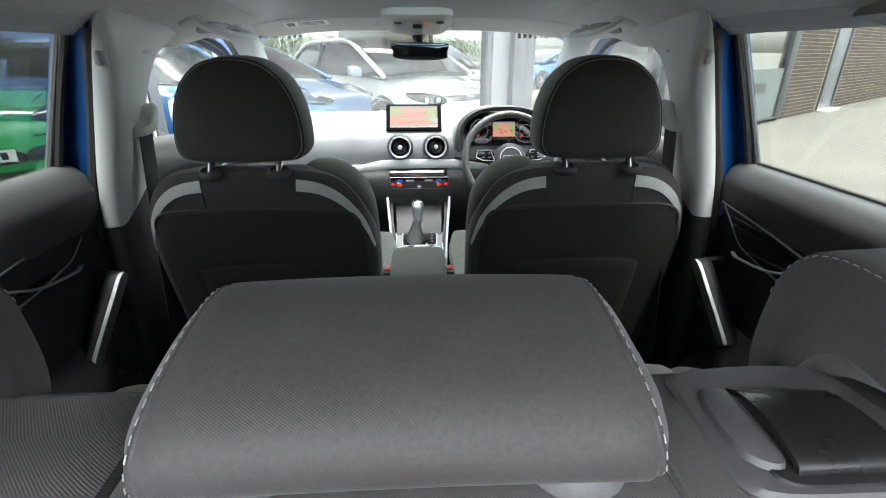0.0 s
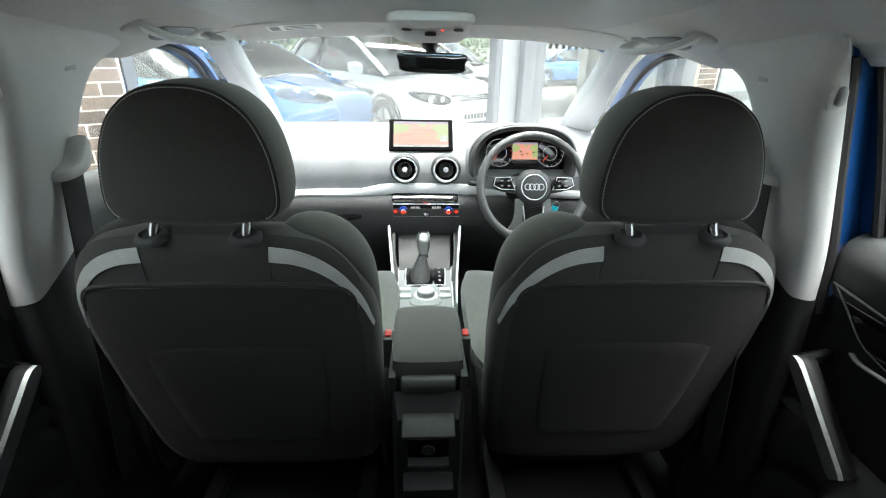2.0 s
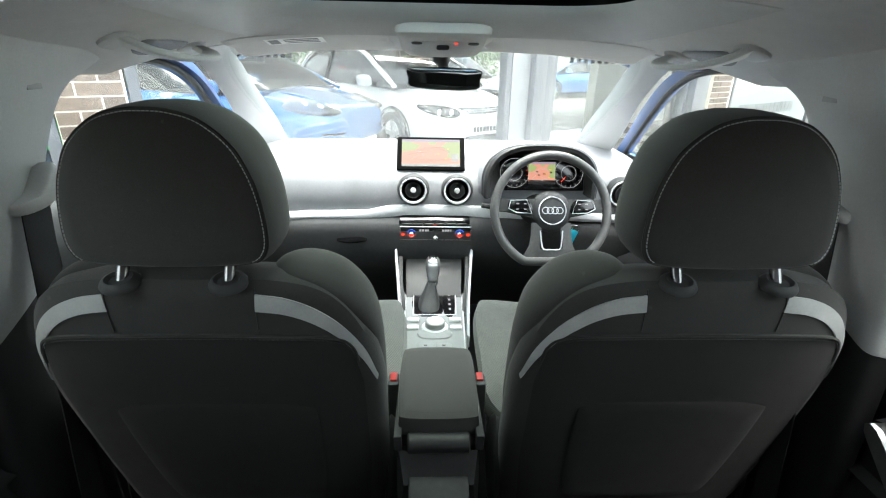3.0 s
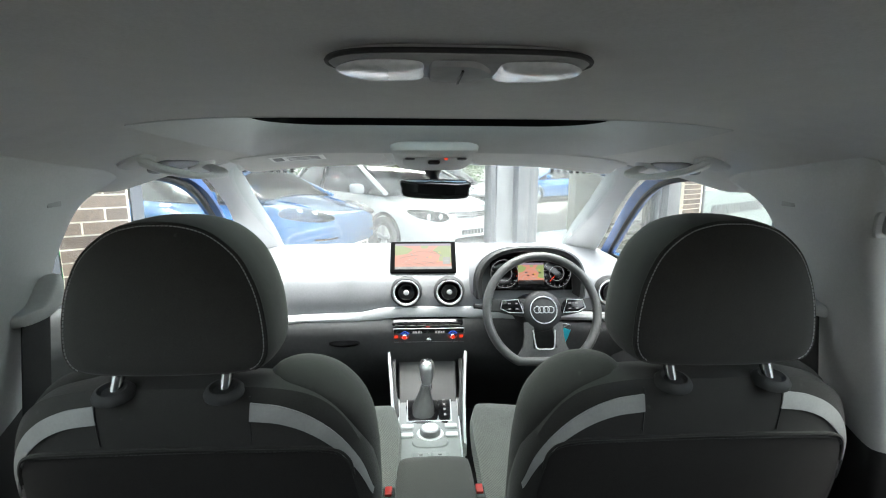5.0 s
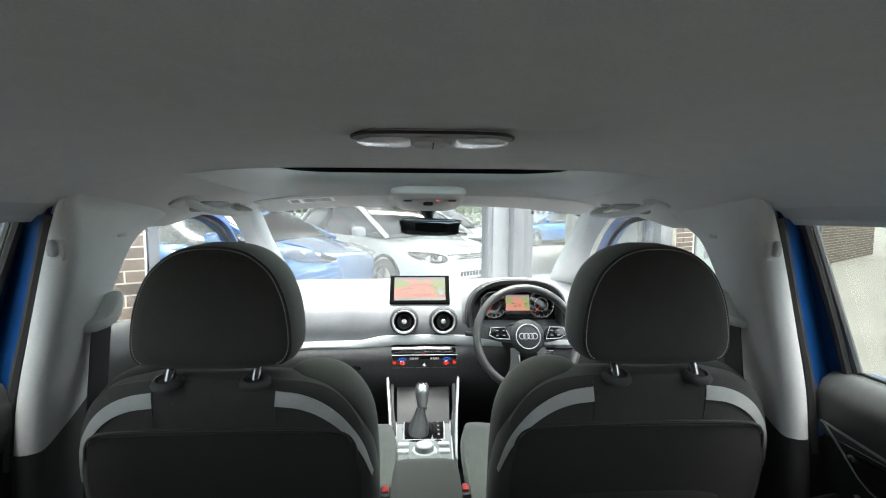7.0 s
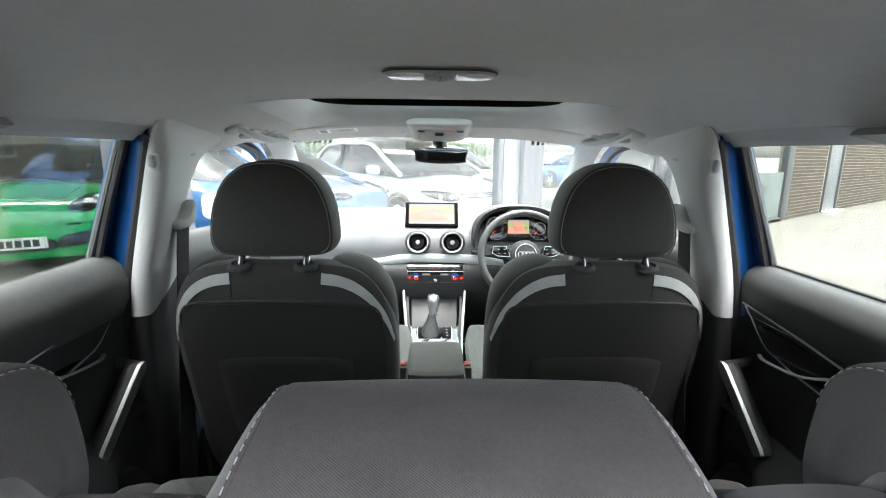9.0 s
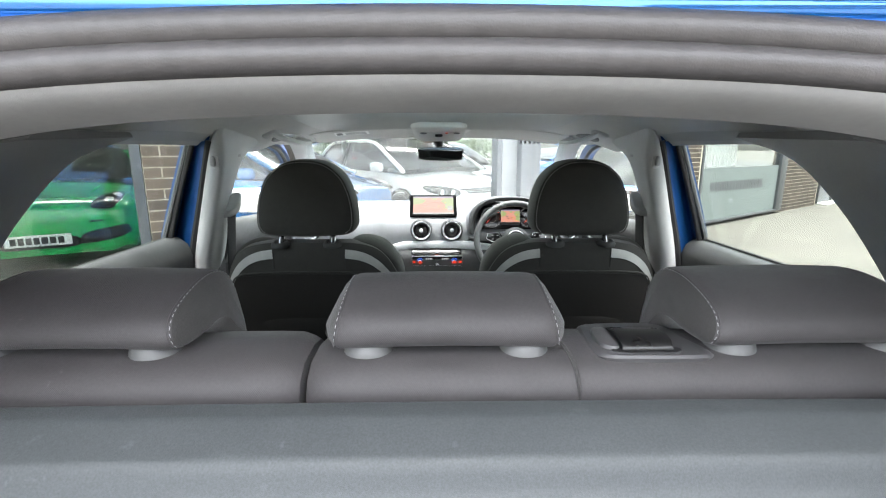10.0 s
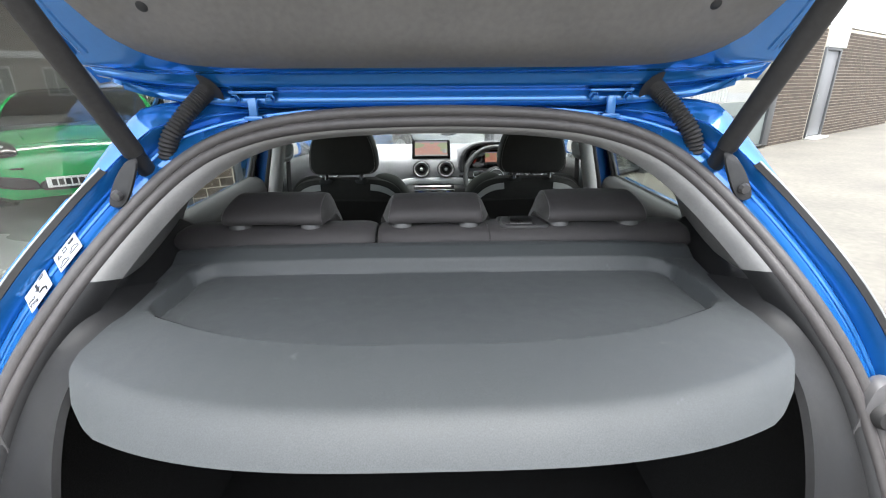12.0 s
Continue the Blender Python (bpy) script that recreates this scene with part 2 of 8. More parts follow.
def loft(rings, closed=True, caps=True, bm=None):
    bm = bm or bmesh.new()
    vs = [[bm.verts.new(p) for p in r] for r in rings]
    k = len(vs[0])
    for a, b in zip(vs, vs[1:]):
        for i in range(k if closed else k - 1):
            j = (i + 1) % k
            bm.faces.new((a[i], a[j], b[j], b[i]))
    if caps and closed:
        bm.faces.new(vs[0][::-1])
        bm.faces.new(vs[-1])
    return bm


def smooth_line(pts, n):
    """Catmull-Rom through the points, n steps a span."""
    P = [Vector(p) for p in pts]
    P = [2 * P[0] - P[1]] + P + [2 * P[-1] - P[-2]]
    out = []
    for a, b, c, d in zip(P, P[1:], P[2:], P[3:]):
        for i in range(n):
            t = i / n
            out.append(0.5 * (2 * b + (c - a) * t + (2 * a - 5 * b + 4 * c - d) * t * t + (3 * b - a - 3 * c + d) * t ** 3))
    return out + [P[-2]]


def tube(pts, r, n=10, steps=0, bm=None, closed=False, squash=1.0, up=None):
    """A pipe along the points; r a number or a list."""
    P = smooth_line(pts, steps) if steps else [Vector(p) for p in pts]
    rs = r if isinstance(r, (list, tuple)) else [r] * len(P)
    if len(rs) != len(P):
        rs = [rs[min(int(i * len(rs) / len(P)), len(rs) - 1)] for i in range(len(P))]
    rings = []
    ref = Vector(up) if up else None
    for i, p in enumerate(P):
        if closed:
            d = (P[(i + 1) % len(P)] - P[i - 1]).normalized()
        else:
            d = (P[min(i + 1, len(P) - 1)] - P[max(i - 1, 0)]).normalized()
        if ref is None:
            ref = Vector((0, 0, 1)) if abs(d.z) < 0.9 else Vector((1, 0, 0))
        s = d.cross(ref).normalized()
        u = s.cross(d)
        if not up:
            ref = u
        rings.append([p + rs[i] * (math.cos(a) * s + squash * math.sin(a) * u) for a in [2 * math.pi * k / n for k in range(n)]])
    if closed:
        rings.append(rings[0])
        b = loft(rings, True, False, bm)
        bmesh.ops.remove_doubles(b, verts=b.verts, dist=1e-6)
        return b
    return loft(rings, True, True, bm)


def ribbon(pts, prof, steps=0, up=(0, 0, 1), closed=False):
    """Sweeps a profile of (side, up) points along a line."""
    P = smooth_line(pts, steps) if steps else [Vector(p) for p in pts]
    rings = []
    for i, p in enumerate(P):
        d = (P[min(i + 1, len(P) - 1)] - P[max(i - 1, 0)]).normalized()
        s = d.cross(Vector(up)).normalized()
        u = s.cross(d)
        rings.append([p + a * s + b * u for a, b in prof])
    return loft(rings)


def box(x0, x1, y0, y1, z0, z1, bev=0.004, seg=2, bm=None):
    own = bmesh.new()
    bmesh.ops.create_cube(own, size=1, matrix=Matrix.Translation(((x0 + x1) / 2, (y0 + y1) / 2, (z0 + z1) / 2)) @ Matrix.Diagonal((abs(x1 - x0), abs(y1 - y0), abs(z1 - z0), 1)))
    if bev:
        bmesh.ops.bevel(own, geom=own.edges[:], offset=min(bev, 0.45 * min(abs(x1 - x0), abs(y1 - y0), abs(z1 - z0))), segments=seg, affect="EDGES", profile=0.5)
    return join(bm, own)


def join(bm, own):
    if bm is None:
        return own
    me = bpy.data.meshes.new("tmp")
    own.to_mesh(me)
    own.free()
    bm.from_mesh(me)
    bpy.data.meshes.remove(me)
    return bm


def moved(bm, m):
    bmesh.ops.transform(bm, matrix=m, verts=bm.verts)
    return bm


def cyl(p, q, r, n=20, bev=0.0, r2=None):
    """A turned rod from p to q."""
    p, q = Vector(p), Vector(q)
    d = (q - p)
    h = d.length
    r2 = r if r2 is None else r2
    ring = [(r - bev, 0), (r, bev), (r2, h - bev), (r2 - bev, h)] if bev else [(r, 0), (r2, h)]
    bm = loft([[(a * math.cos(2 * math.pi * k / n), a * math.sin(2 * math.pi * k / n), z) for k in range(n)] for a, z in ring])
    return moved(bm, Matrix.Translation(p) @ d.to_track_quat("Z", "Y").to_matrix().to_4x4())


def lathe(prof, m=None, n=28):
    """Turns (radius, height) points round z."""
    bm = loft([[(a * math.cos(2 * math.pi * k / n), a * math.sin(2 * math.pi * k / n), z) for k in range(n)] for a, z in prof])
    return moved(bm, m) if m else bm


def thicken(bm, t):
    """Gives a surface a thickness: a second skin t behind it and a rim round its open edges."""
    bm.normal_update()
    faces, verts = bm.faces[:], bm.verts[:]
    rim = [e for e in bm.edges if len(e.link_faces) == 1]
    twin = {v: bm.verts.new(v.co - v.normal * t) for v in verts}
    for f in faces:
        bm.faces.new([twin[v] for v in reversed(f.verts)])
    for e in rim:
        a, b = e.verts
        bm.faces.new((a, b, twin[b], twin[a]))
    return bm


def sheet(f, nu, nv, thick=0.0, bm=None):
    """A surface f(u, v) with u, v in 0..1, thickened along its normals."""
    bm = bm or bmesh.new()
    g = [[bm.verts.new(f(i / nu, j / nv)) for j in range(nv + 1)] for i in range(nu + 1)]
    for i in range(nu):
        for j in range(nv):
            bm.faces.new((g[i][j], g[i + 1][j], g[i + 1][j + 1], g[i][j + 1]))
    if thick:
        thicken(bm, thick)
    return bm


def outline_fn(pts, n):
    """A closed smooth outline through 2D points, n samples."""
    P = [Vector((*p, 0)) for p in pts]
    k = len(P)
    out = []
    per = max(n // k, 1)
    for i in range(k):
        a, b, c, d = P[i - 1], P[i], P[(i + 1) % k], P[(i + 2) % k]
        for j in range(per):
            t = j / per
            q = 0.5 * (2 * b + (c - a) * t + (2 * a - 5 * b + 4 * c - d) * t * t + (3 * b - a - 3 * c + d) * t ** 3)
            out.append((q.x, q.y))
    return out


def pillow(out, c, back, front, power=2.6, rings=7, warp=None):
    """A cushion: a 2D outline that bulges by back and front off its plane. warp maps (u, v, w) into space."""
    warp = warp or (lambda u, v, w: (u, w, v))
    ss = [math.cos(i / rings * math.pi / 2) for i in range(rings + 1)]
    ss[-1] = 0.03
    seq = [(s, -back) for s in ss[::-1]] + [(s, front) for s in ss[1:]]
    rr = []
    for s, depth in seq:
        w = depth * max(0.0, 1 - s ** power) ** (1 / power)
        rr.append([warp(c[0] + (x - c[0]) * s, c[1] + (y - c[1]) * s, w) for x, y in out])
    return loft(rr)


def bars(text_widths, h, x0, z0, depth, gap=0.35):
    """Plain bars in place of lettering, in the xz plane."""
    bm = bmesh.new()
    x = x0
    for w in text_widths:
        box(x, x + w, -depth, 0, z0, z0 + h, 0, bm=bm)
        x += w + gap * h
    return bm


# ================================================================ the car we look through
# ---------------------------------------------------------------- headliner with its sunroof opening
def lin(v, pts):
    """Straight interpolation in a table of (key, value)."""
    for (a, p), (b, q) in zip(pts, pts[1:]):
        if v <= b:
            return p + (q - p) * max(0.0, (v - a) / (b - a))
    return pts[-1][1]


def roof_z(x, y):
    zc = lin(y, [(0.13, 1.352), (0.2, 1.362), (0.34, 1.405), (0.5, 1.428), (0.95, 1.431), (1.06, 1.430), (1.12, 1.4265), (1.2, 1.420), (1.4, 1.410), (1.55, 1.402), (1.68, 1.389), (1.78, 1.37)])
    h = lin(y, [(0.1, 0.46), (0.3, 0.54), (0.6, 0.585), (1.3, 0.585), (1.78, 0.535)])
    z = zc - (0.085 - 0.06 * max(0.0, min(1.0, (y - 1.4) / 0.3))) * min(1.1, abs(x) / h) ** 5
    w = 0.125 + max(0.0, 0.83 - y) * 0.06
    s = max(0.0, min(1.0, (w - abs(x)) / 0.035 + 0.5))
    g = max(0.0, min(1.0, (y - 0.42) / 0.3)) * max(0.0, min(1.0, (0.765 - y) / 0.05))
    return z - 0.007 * s * s * (3 - 2 * s) * g


def roof_h(y):
    return lin(y, [(0.1, 0.44), (0.3, 0.545), (0.6, 0.60), (1.3, 0.60), (1.78, 0.53)])


# the sunroof opening: its rear edge, front edge and half width
SUN_Y0, SUN_Y1, SUN_X = 1.12, 1.60, 0.40


def liner_x(u, y):
    """Columns of the headliner, u from -1 to 1; the opening's sides lie on u = -0.5 and 0.5."""
    a = abs(u)
    x = SUN_X * a / 0.5 if a < 0.5 else SUN_X + (roof_h(y) - SUN_X) * (a - 0.5) / 0.5
    return math.copysign(x, u)


bm = bmesh.new()
ys = [0.13 + 0.0268 * i for i in range(35)] + [1.06, 1.075, 1.09, 1.105] + [SUN_Y0 + 0.016 * i for i in range(31)] + [1.64, 1.68, 1.72, 1.75, 1.78]
SUN_Y1 = SUN_Y0 + 0.016 * 30
us = [-1 + i / 28 for i in range(57)]
grid = [[bm.verts.new((liner_x(u, y), y, roof_z(liner_x(u, y), y))) for u in us] for y in ys]
for i in range(len(ys) - 1):
    for j in range(len(us) - 1):
        if SUN_Y0 < (ys[i] + ys[i + 1]) / 2 < SUN_Y1 and abs(us[j] + us[j + 1]) < 1.0:
            continue
        bm.faces.new((grid[i][j], grid[i][j + 1], grid[i + 1][j + 1], grid[i + 1][j]))
thicken(bm, -0.012)
liner = tagged(part("ceiling", bm, "liner"), "pale grey cloth headliner with a wide sunroof opening", "headliner", kind="structure")


def rounded(hx, y0, y1, rad, n=14):
    """A rectangle with rounded corners in plan, its sides cut fine."""
    pts = []
    for cx, cy, a0 in ((hx - rad, y0 + rad, -90), (hx - rad, y1 - rad, 0), (-hx + rad, y1 - rad, 90), (-hx + rad, y0 + rad, 180)):
        pts += [(cx + rad * math.cos(radians(a0 + 90 * k / n)), cy + rad * math.sin(radians(a0 + 90 * k / n))) for k in range(n + 1)]
    out = []
    for k, p in enumerate(pts):
        out.append(p)
        if k % (n + 1) == n:
            q = pts[(k + 1) % len(pts)]
            out += [(p[0] + (q[0] - p[0]) * j / 16, p[1] + (q[1] - p[1]) * j / 16) for j in range(1, 16)]
    return out


sunroof = thing("sunroof", "tinted glass sunroof in a pale cloth surround", "sunroof", (0, 1.3, 1.44))
rims = []
for hx, y0, y1, rad, dz in ((SUN_X, SUN_Y0, SUN_Y1, 0.004, -0.001), (SUN_X - 0.018, SUN_Y0 + 0.002, SUN_Y1 - 0.018, 0.06, 0.005), (SUN_X - 0.045, SUN_Y0 + 0.004, SUN_Y1 - 0.05, 0.10, 0.019), (SUN_X - 0.066, SUN_Y0 + 0.006, SUN_Y1 - 0.08, 0.11, 0.033), (SUN_X - 0.07, SUN_Y0 + 0.006, SUN_Y1 - 0.09, 0.11, None)):
    rims.append([(x, y, 1.450 if dz is None else min(1.449, roof_z(x, min(max(y, SUN_Y0), SUN_Y1)) + dz)) for x, y in rounded(hx, y0, y1, rad)])
part("surround", thicken(loft(rims, True, False), -0.003), "pillar", sunroof, "pale cloth surround of the opening")
# added near-black ring keeps the slot under the glass as dark as shade
part("gap_lining", loft([rims[-1], [(x * 1.01, y + 0.003, 1.4745) for x, y, z in rims[-1]]], True, False), "void", sunroof, "black ring added to darken the gap below the glass")
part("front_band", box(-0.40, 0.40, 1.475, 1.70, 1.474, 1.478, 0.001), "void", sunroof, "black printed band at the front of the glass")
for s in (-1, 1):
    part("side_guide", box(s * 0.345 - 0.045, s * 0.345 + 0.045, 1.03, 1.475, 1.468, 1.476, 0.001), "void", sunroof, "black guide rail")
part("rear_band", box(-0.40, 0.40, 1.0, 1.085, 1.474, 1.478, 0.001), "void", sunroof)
part("glass_panel", box(-0.41, 0.41, 0.99, 1.71, 1.480, 1.485, 0.002), "roof_glass", sunroof, "dark tinted roof glass")

# roof skin outside
def roof_skin(u, v):
    y = 0.16 + v * 1.66
    x = (2 * u - 1) * (roof_h(y) + 0.03)
    return (x, y, lin(y, [(0.16, 1.455), (0.5, 1.49), (1.2, 1.497), (1.6, 1.47), (1.82, 1.405)]) - 0.085 * abs(2 * u - 1) ** 3.2)


skin = sheet(roof_skin, 36, 30)
bmesh.ops.delete(skin, geom=[f for f in skin.faces if abs(f.calc_center_median().x) < 0.40 and 1.0 < f.calc_center_median().y < 1.69], context="FACES")
thicken(skin, 0.004)
roof = tagged(part("roof_skin", skin, "blue"), "metallic blue steel roof of the car", "car roof", kind="structure")


# ---------------------------------------------------------------- pillars and tailgate opening
def strip(s, rows, material, name, label, category, thick=0.01, n=6, bulge=0.0, kind="structure"):
    """A trim panel ruled between two edges; rows hold (z-ordered) pairs of points for the +x side."""
    A = smooth_line([r[0] for r in rows], 5)
    B = smooth_line([r[1] for r in rows], 5)
    bm = bmesh.new()
    g = []
    for a, b in zip(A, B):
        row = []
        for k in range(n + 1):
            t = k / n
            p = a.lerp(b, t)
            p.x -= bulge * (1 - (2 * t - 1) ** 4)
            row.append(bm.verts.new((s * p.x, p.y, p.z)))
        g.append(row)
    for i in range(len(g) - 1):
        for k in range(n):
            bm.faces.new((g[i][k], g[i][k + 1], g[i + 1][k + 1], g[i + 1][k]))
    bmesh.ops.recalc_face_normals(bm, faces=bm.faces)
    thicken(bm, thick)
    return tagged(part(name, bm, material), label, category, kind=kind)


# centre pillar: height, outer rear edge, inner rear corner, front edge x and y
B_ROWS = [(0.975, 0.638, 0.610, 0.642, 1.235), (1.06, 0.628, 0.597, 0.632, 1.232), (1.18, 0.601, 0.567, 0.610, 1.235), (1.29, 0.574, 0.541, 0.588, 1.28), (1.335, 0.561, 0.540, 0.571, 1.345), (1.36, 0.551, 0.541, 0.555, 1.39), (1.385, 0.535, 0.531, 0.53, 1.44)]
B_LOW = [(0.30, 0.655, 0.63, 0.655, 1.24), (0.6, 0.655, 0.628, 0.655, 1.24), (0.85, 0.648, 0.618, 0.648, 1.238), (0.974, 0.640, 0.612, 0.644, 1.235)]


def pillar_skin(s, rows, material, name, label):
    """The centre pillar's trim: a rounded rear face, then the inner face running forwards to the door opening."""
    cols = []
    for z, xo, xi, xf, yf in rows:
        lift = lambda y: z + (0.05 * max(0.0, y - 1.075) / 0.16 if 0.97 < z < 0.98 else 0.0)
        cols.append([(x, y, lift(y)) for x, y, _ in ((xo + 0.004, 1.062, z), (xo, 1.050, z), (xo - 0.35 * (xo - xi), 1.045, z), (xi + 0.006, 1.050, z), (xi, 1.064, z), (xi + 0.16 * (xf - xi), 1.10, z), (xi + 0.5 * (xf - xi) - 0.004, 1.05 + 0.55 * (yf - 1.05), z), (xf - 0.008, yf - 0.02, z), (xf, yf, z))])
    along = [smooth_line([c[k] for c in cols], 6) for k in range(9)]
    lines = [smooth_line([l[i] for l in along], 4) for i in range(len(along[0]))]
    bm = bmesh.new()
    g = [[bm.verts.new((s * p.x, p.y, p.z)) for p in l] for l in lines]
    for a, b in zip(g, g[1:]):
        for k in range(len(a) - 1):
            bm.faces.new((a[k], a[k + 1], b[k + 1], b[k]))
    bmesh.ops.recalc_face_normals(bm, faces=bm.faces)
    thicken(bm, 0.003)
    return tagged(part(name, bm, material), label, "pillar trim", kind="structure")


A_ROWS = [((0.66, 2.30, 1.0), (0.60, 2.47, 1.03)), ((0.635, 2.10, 1.13), (0.575, 2.26, 1.15)), ((0.60, 1.92, 1.25), (0.545, 2.0, 1.27)), ((0.57, 1.74, 1.335), (0.505, 1.78, 1.362)), ((0.555, 1.62, 1.365), (0.47, 1.68, 1.388))]
C_ROWS = [((0.675, 0.46, 1.075), (0.523, -0.035, 1.138)), ((0.655, 0.50, 1.15), (0.500, -0.008, 1.17)), ((0.628, 0.56, 1.24), (0.460, 0.042, 1.23)), ((0.60, 0.64, 1.315), (0.403, 0.10, 1.29)), ((0.575, 0.76, 1.355), (0.30, 0.115, 1.335))]
for s in (-1, 1):
    pillar_skin(s, B_ROWS, "pillar", "pillar_trim", "pale grey plastic trim of the centre pillar")
    strip(s, [((r[1] + 0.012, 1.055, r[0]), (r[1] + 0.075, 1.075, r[0])) for r in B_ROWS], "blue_shaded", "pillar_flange", "blue painted flange behind the centre pillar trim", "car body", thick=0.006)
    pillar_skin(s, B_LOW, "black_plastic", "lower_pillar_trim", "black plastic lower trim of the centre pillar")
    strip(s, A_ROWS, "pillar", "windscreen_pillar_trim", "pale grey trim of the windscreen pillar", "pillar trim", bulge=0.008)
    strip(s, C_ROWS, "c_trim", "rear_pillar_trim", "grained trim of the rear pillar, greyed for shade", "pillar trim", bulge=0.012)
    strip(s, [((0.60, 0.60, 1.345), (0.575, 0.60, 1.36)), ((0.585, 1.1, 1.352), (0.56, 1.1, 1.375)), ((0.575, 1.7, 1.35), (0.54, 1.7, 1.375))], "pillar", "roof_rail_trim", "pale grey trim along the roof rail", "roof trim")

RING = [(0, 0.13, 1.357), (0.2, 0.125, 1.350), (0.32, 0.105, 1.328), (0.40, 0.07, 1.287), (0.465, 0.0, 1.215), (0.52, -0.08, 1.13), (0.575, -0.14, 1.03), (0.605, -0.19, 0.93), (0.62, -0.26, 0.8), (0.615, -0.32, 0.66), (0.58, -0.345, 0.58)]
FULL = [(-x, y, z) for x, y, z in RING[:0:-1]] + RING


def letters(words, size):
    """Raised lettering in the built-in font, lying in the x-y plane."""
    cu = bpy.data.curves.new("lettering", "FONT")
    cu.body, cu.size, cu.extrude = words, size, 0.0003
    ob = bpy.data.objects.new("lettering", cu)
    me = bpy.data.meshes.new_from_object(ob)
    bm = bmesh.new()
    bm.from_mesh(me)
    bpy.data.objects.remove(ob)
    bpy.data.meshes.remove(me)
    return bm


def ring_line(out, fwd, up=0.0):
    """The tailgate opening's line moved outwards by out and forwards by fwd."""
    P = smooth_line(FULL, 6)
    res = []
    for i, p in enumerate(P):
        d = (P[min(i + 1, len(P) - 1)] - P[max(i - 1, 0)]).normalized()
        o = Vector((d.z, 0, -d.x)).normalized()
        o = -o if o.dot(Vector((p.x, 0, p.z - 1.0))) < 0 else o
        # over the roof the jamb runs forwards under the gate instead of rising
        k = lin(p.z, [(1.29, 1.0), (1.328, 0.4), (1.345, 0.12)])
        far = max(0.0, out - 0.035)
        res.append(p + (out - far * (1 - k)) * o + Vector((0, fwd + far * (1 - k), up)))
    return res


def ring_sheet(a, b, thick):
    A, B = ring_line(*a), ring_line(*b)
    bm = bmesh.new()
    g = [[bm.verts.new(p.lerp(q, k / 3)) for k in range(4)] for p, q in zip(A, B)]
    for i in range(len(g) - 1):
        for k in range(3):
            bm.faces.new((g[i][k], g[i][k + 1], g[i + 1][k + 1], g[i + 1][k]))
    bmesh.ops.recalc_face_normals(bm, faces=bm.faces)
    thicken(bm, thick)
    return bm


aperture = thing("tailgate_opening", "tailgate opening of a blue car with a double rubber seal", "car body", (0, 0, 1.0), kind="structure")
def trim_ring():
    """The edge trim: narrow along the roof, broad and bowed down the sides."""
    inner, wide, outer = ring_line(-0.006, 0.03), ring_line(-0.012, 0.026), ring_line(0.008, -0.012)
    bm = bmesh.new()
    g = []
    for p, q, o in zip(inner, wide, outer):
        k = max(0.0, min(1.0, (1.345 - p.z) / 0.05))
        e = p.lerp(q, k * k * (3 - 2 * k))
        row = []
        for j in range(7):
            v = o.lerp(e, j / 6)
            v.y -= 0.010 * math.sin(math.pi * j / 6)
            row.append(bm.verts.new(v))
        g.append(row)
    for a, b in zip(g, g[1:]):
        for j in range(6):
            bm.faces.new((a[j], a[j + 1], b[j + 1], b[j]))
    bmesh.ops.recalc_face_normals(bm, faces=bm.faces)
    thicken(bm, 0.006)
    return bm


bm = trim_ring()
low = bm.copy()
for b, keep_up in ((bm, True), (low, False)):
    bmesh.ops.bisect_plane(b, geom=b.verts[:] + b.edges[:] + b.faces[:], plane_co=(0, 0, 1.138), plane_no=(0, 0.3, 1), clear_inner=keep_up, clear_outer=not keep_up)
part("inner_trim", bm, "edge_trim", aperture, "pale grey plastic edge trim")
part("lower_inner_trim", low, "black_plastic", aperture, "black plastic lower edge trim")
part("seal_lip", tube(ring_line(0.0135, -0.014), 0.0098, 10), "rubber_grey", aperture, "worn grey rubber seal lip")
part("seal_bulb", tube(ring_line(0.0295, -0.010), 0.0105, 10), "rubber_grey", aperture, "worn grey rubber seal bulb")
part("jamb", ring_sheet((0.038, 0.0), (0.080, 0.034), 0.004), "blue", aperture, "metallic blue painted door jamb")
part("jamb_step", ring_sheet((0.079, 0.033), (0.098, 0.010), 0.004), "blue", aperture)
part("gutter", tube(ring_line(0.066, 0.022), 0.004, 8), "blue", aperture)
corner = bmesh.new()
g = []
for p, q in zip(ring_line(0.097, 0.011), ring_line(0.134, 0.036)):
    if p.z > 1.235:
        k = max(0.0, min(1.0, (p.z - 1.235) / 0.12))
        g.append([corner.verts.new(p.lerp(q, k * j / 4) + Vector((0, 0, 0.004 * k * math.sin(math.pi * j / 4)))) for j in range(5)])
for a, b in zip(g, g[1:]):
    for j in range(4):
        corner.faces.new((a[j], a[j + 1], b[j + 1], b[j]))
bmesh.ops.remove_doubles(corner, verts=corner.verts[:], dist=1e-6)
thicken(corner, 0.004)
part("roof_corner", corner, "blue", aperture, "metallic blue roof corner")
backing = ring_sheet((-0.010, 0.048), (0.034, 0.020), 0.004)
bmesh.ops.delete(backing, geom=[f for f in backing.faces if f.calc_center_median().z > 1.33], context="FACES")
part("trim_backing", backing, "edge_trim", aperture, "grey backing behind the edge trim")
edge = ring_sheet((0.097, 0.010), (0.105, 0.006), 0.006)
bmesh.ops.delete(edge, geom=[f for f in edge.faces if f.calc_center_median().z > 1.31], context="FACES")
part("outer_edge", edge, "rubber", aperture, "black rubber outer edge")
for s in (-1, 1):
    part("bright_strip", tube([p for p in ring_line(0.107, 0.008) if p.z < 1.31 and p.x * s > 0], 0.0018, 8), "alu", aperture, "bright aluminium strip along the body edge")

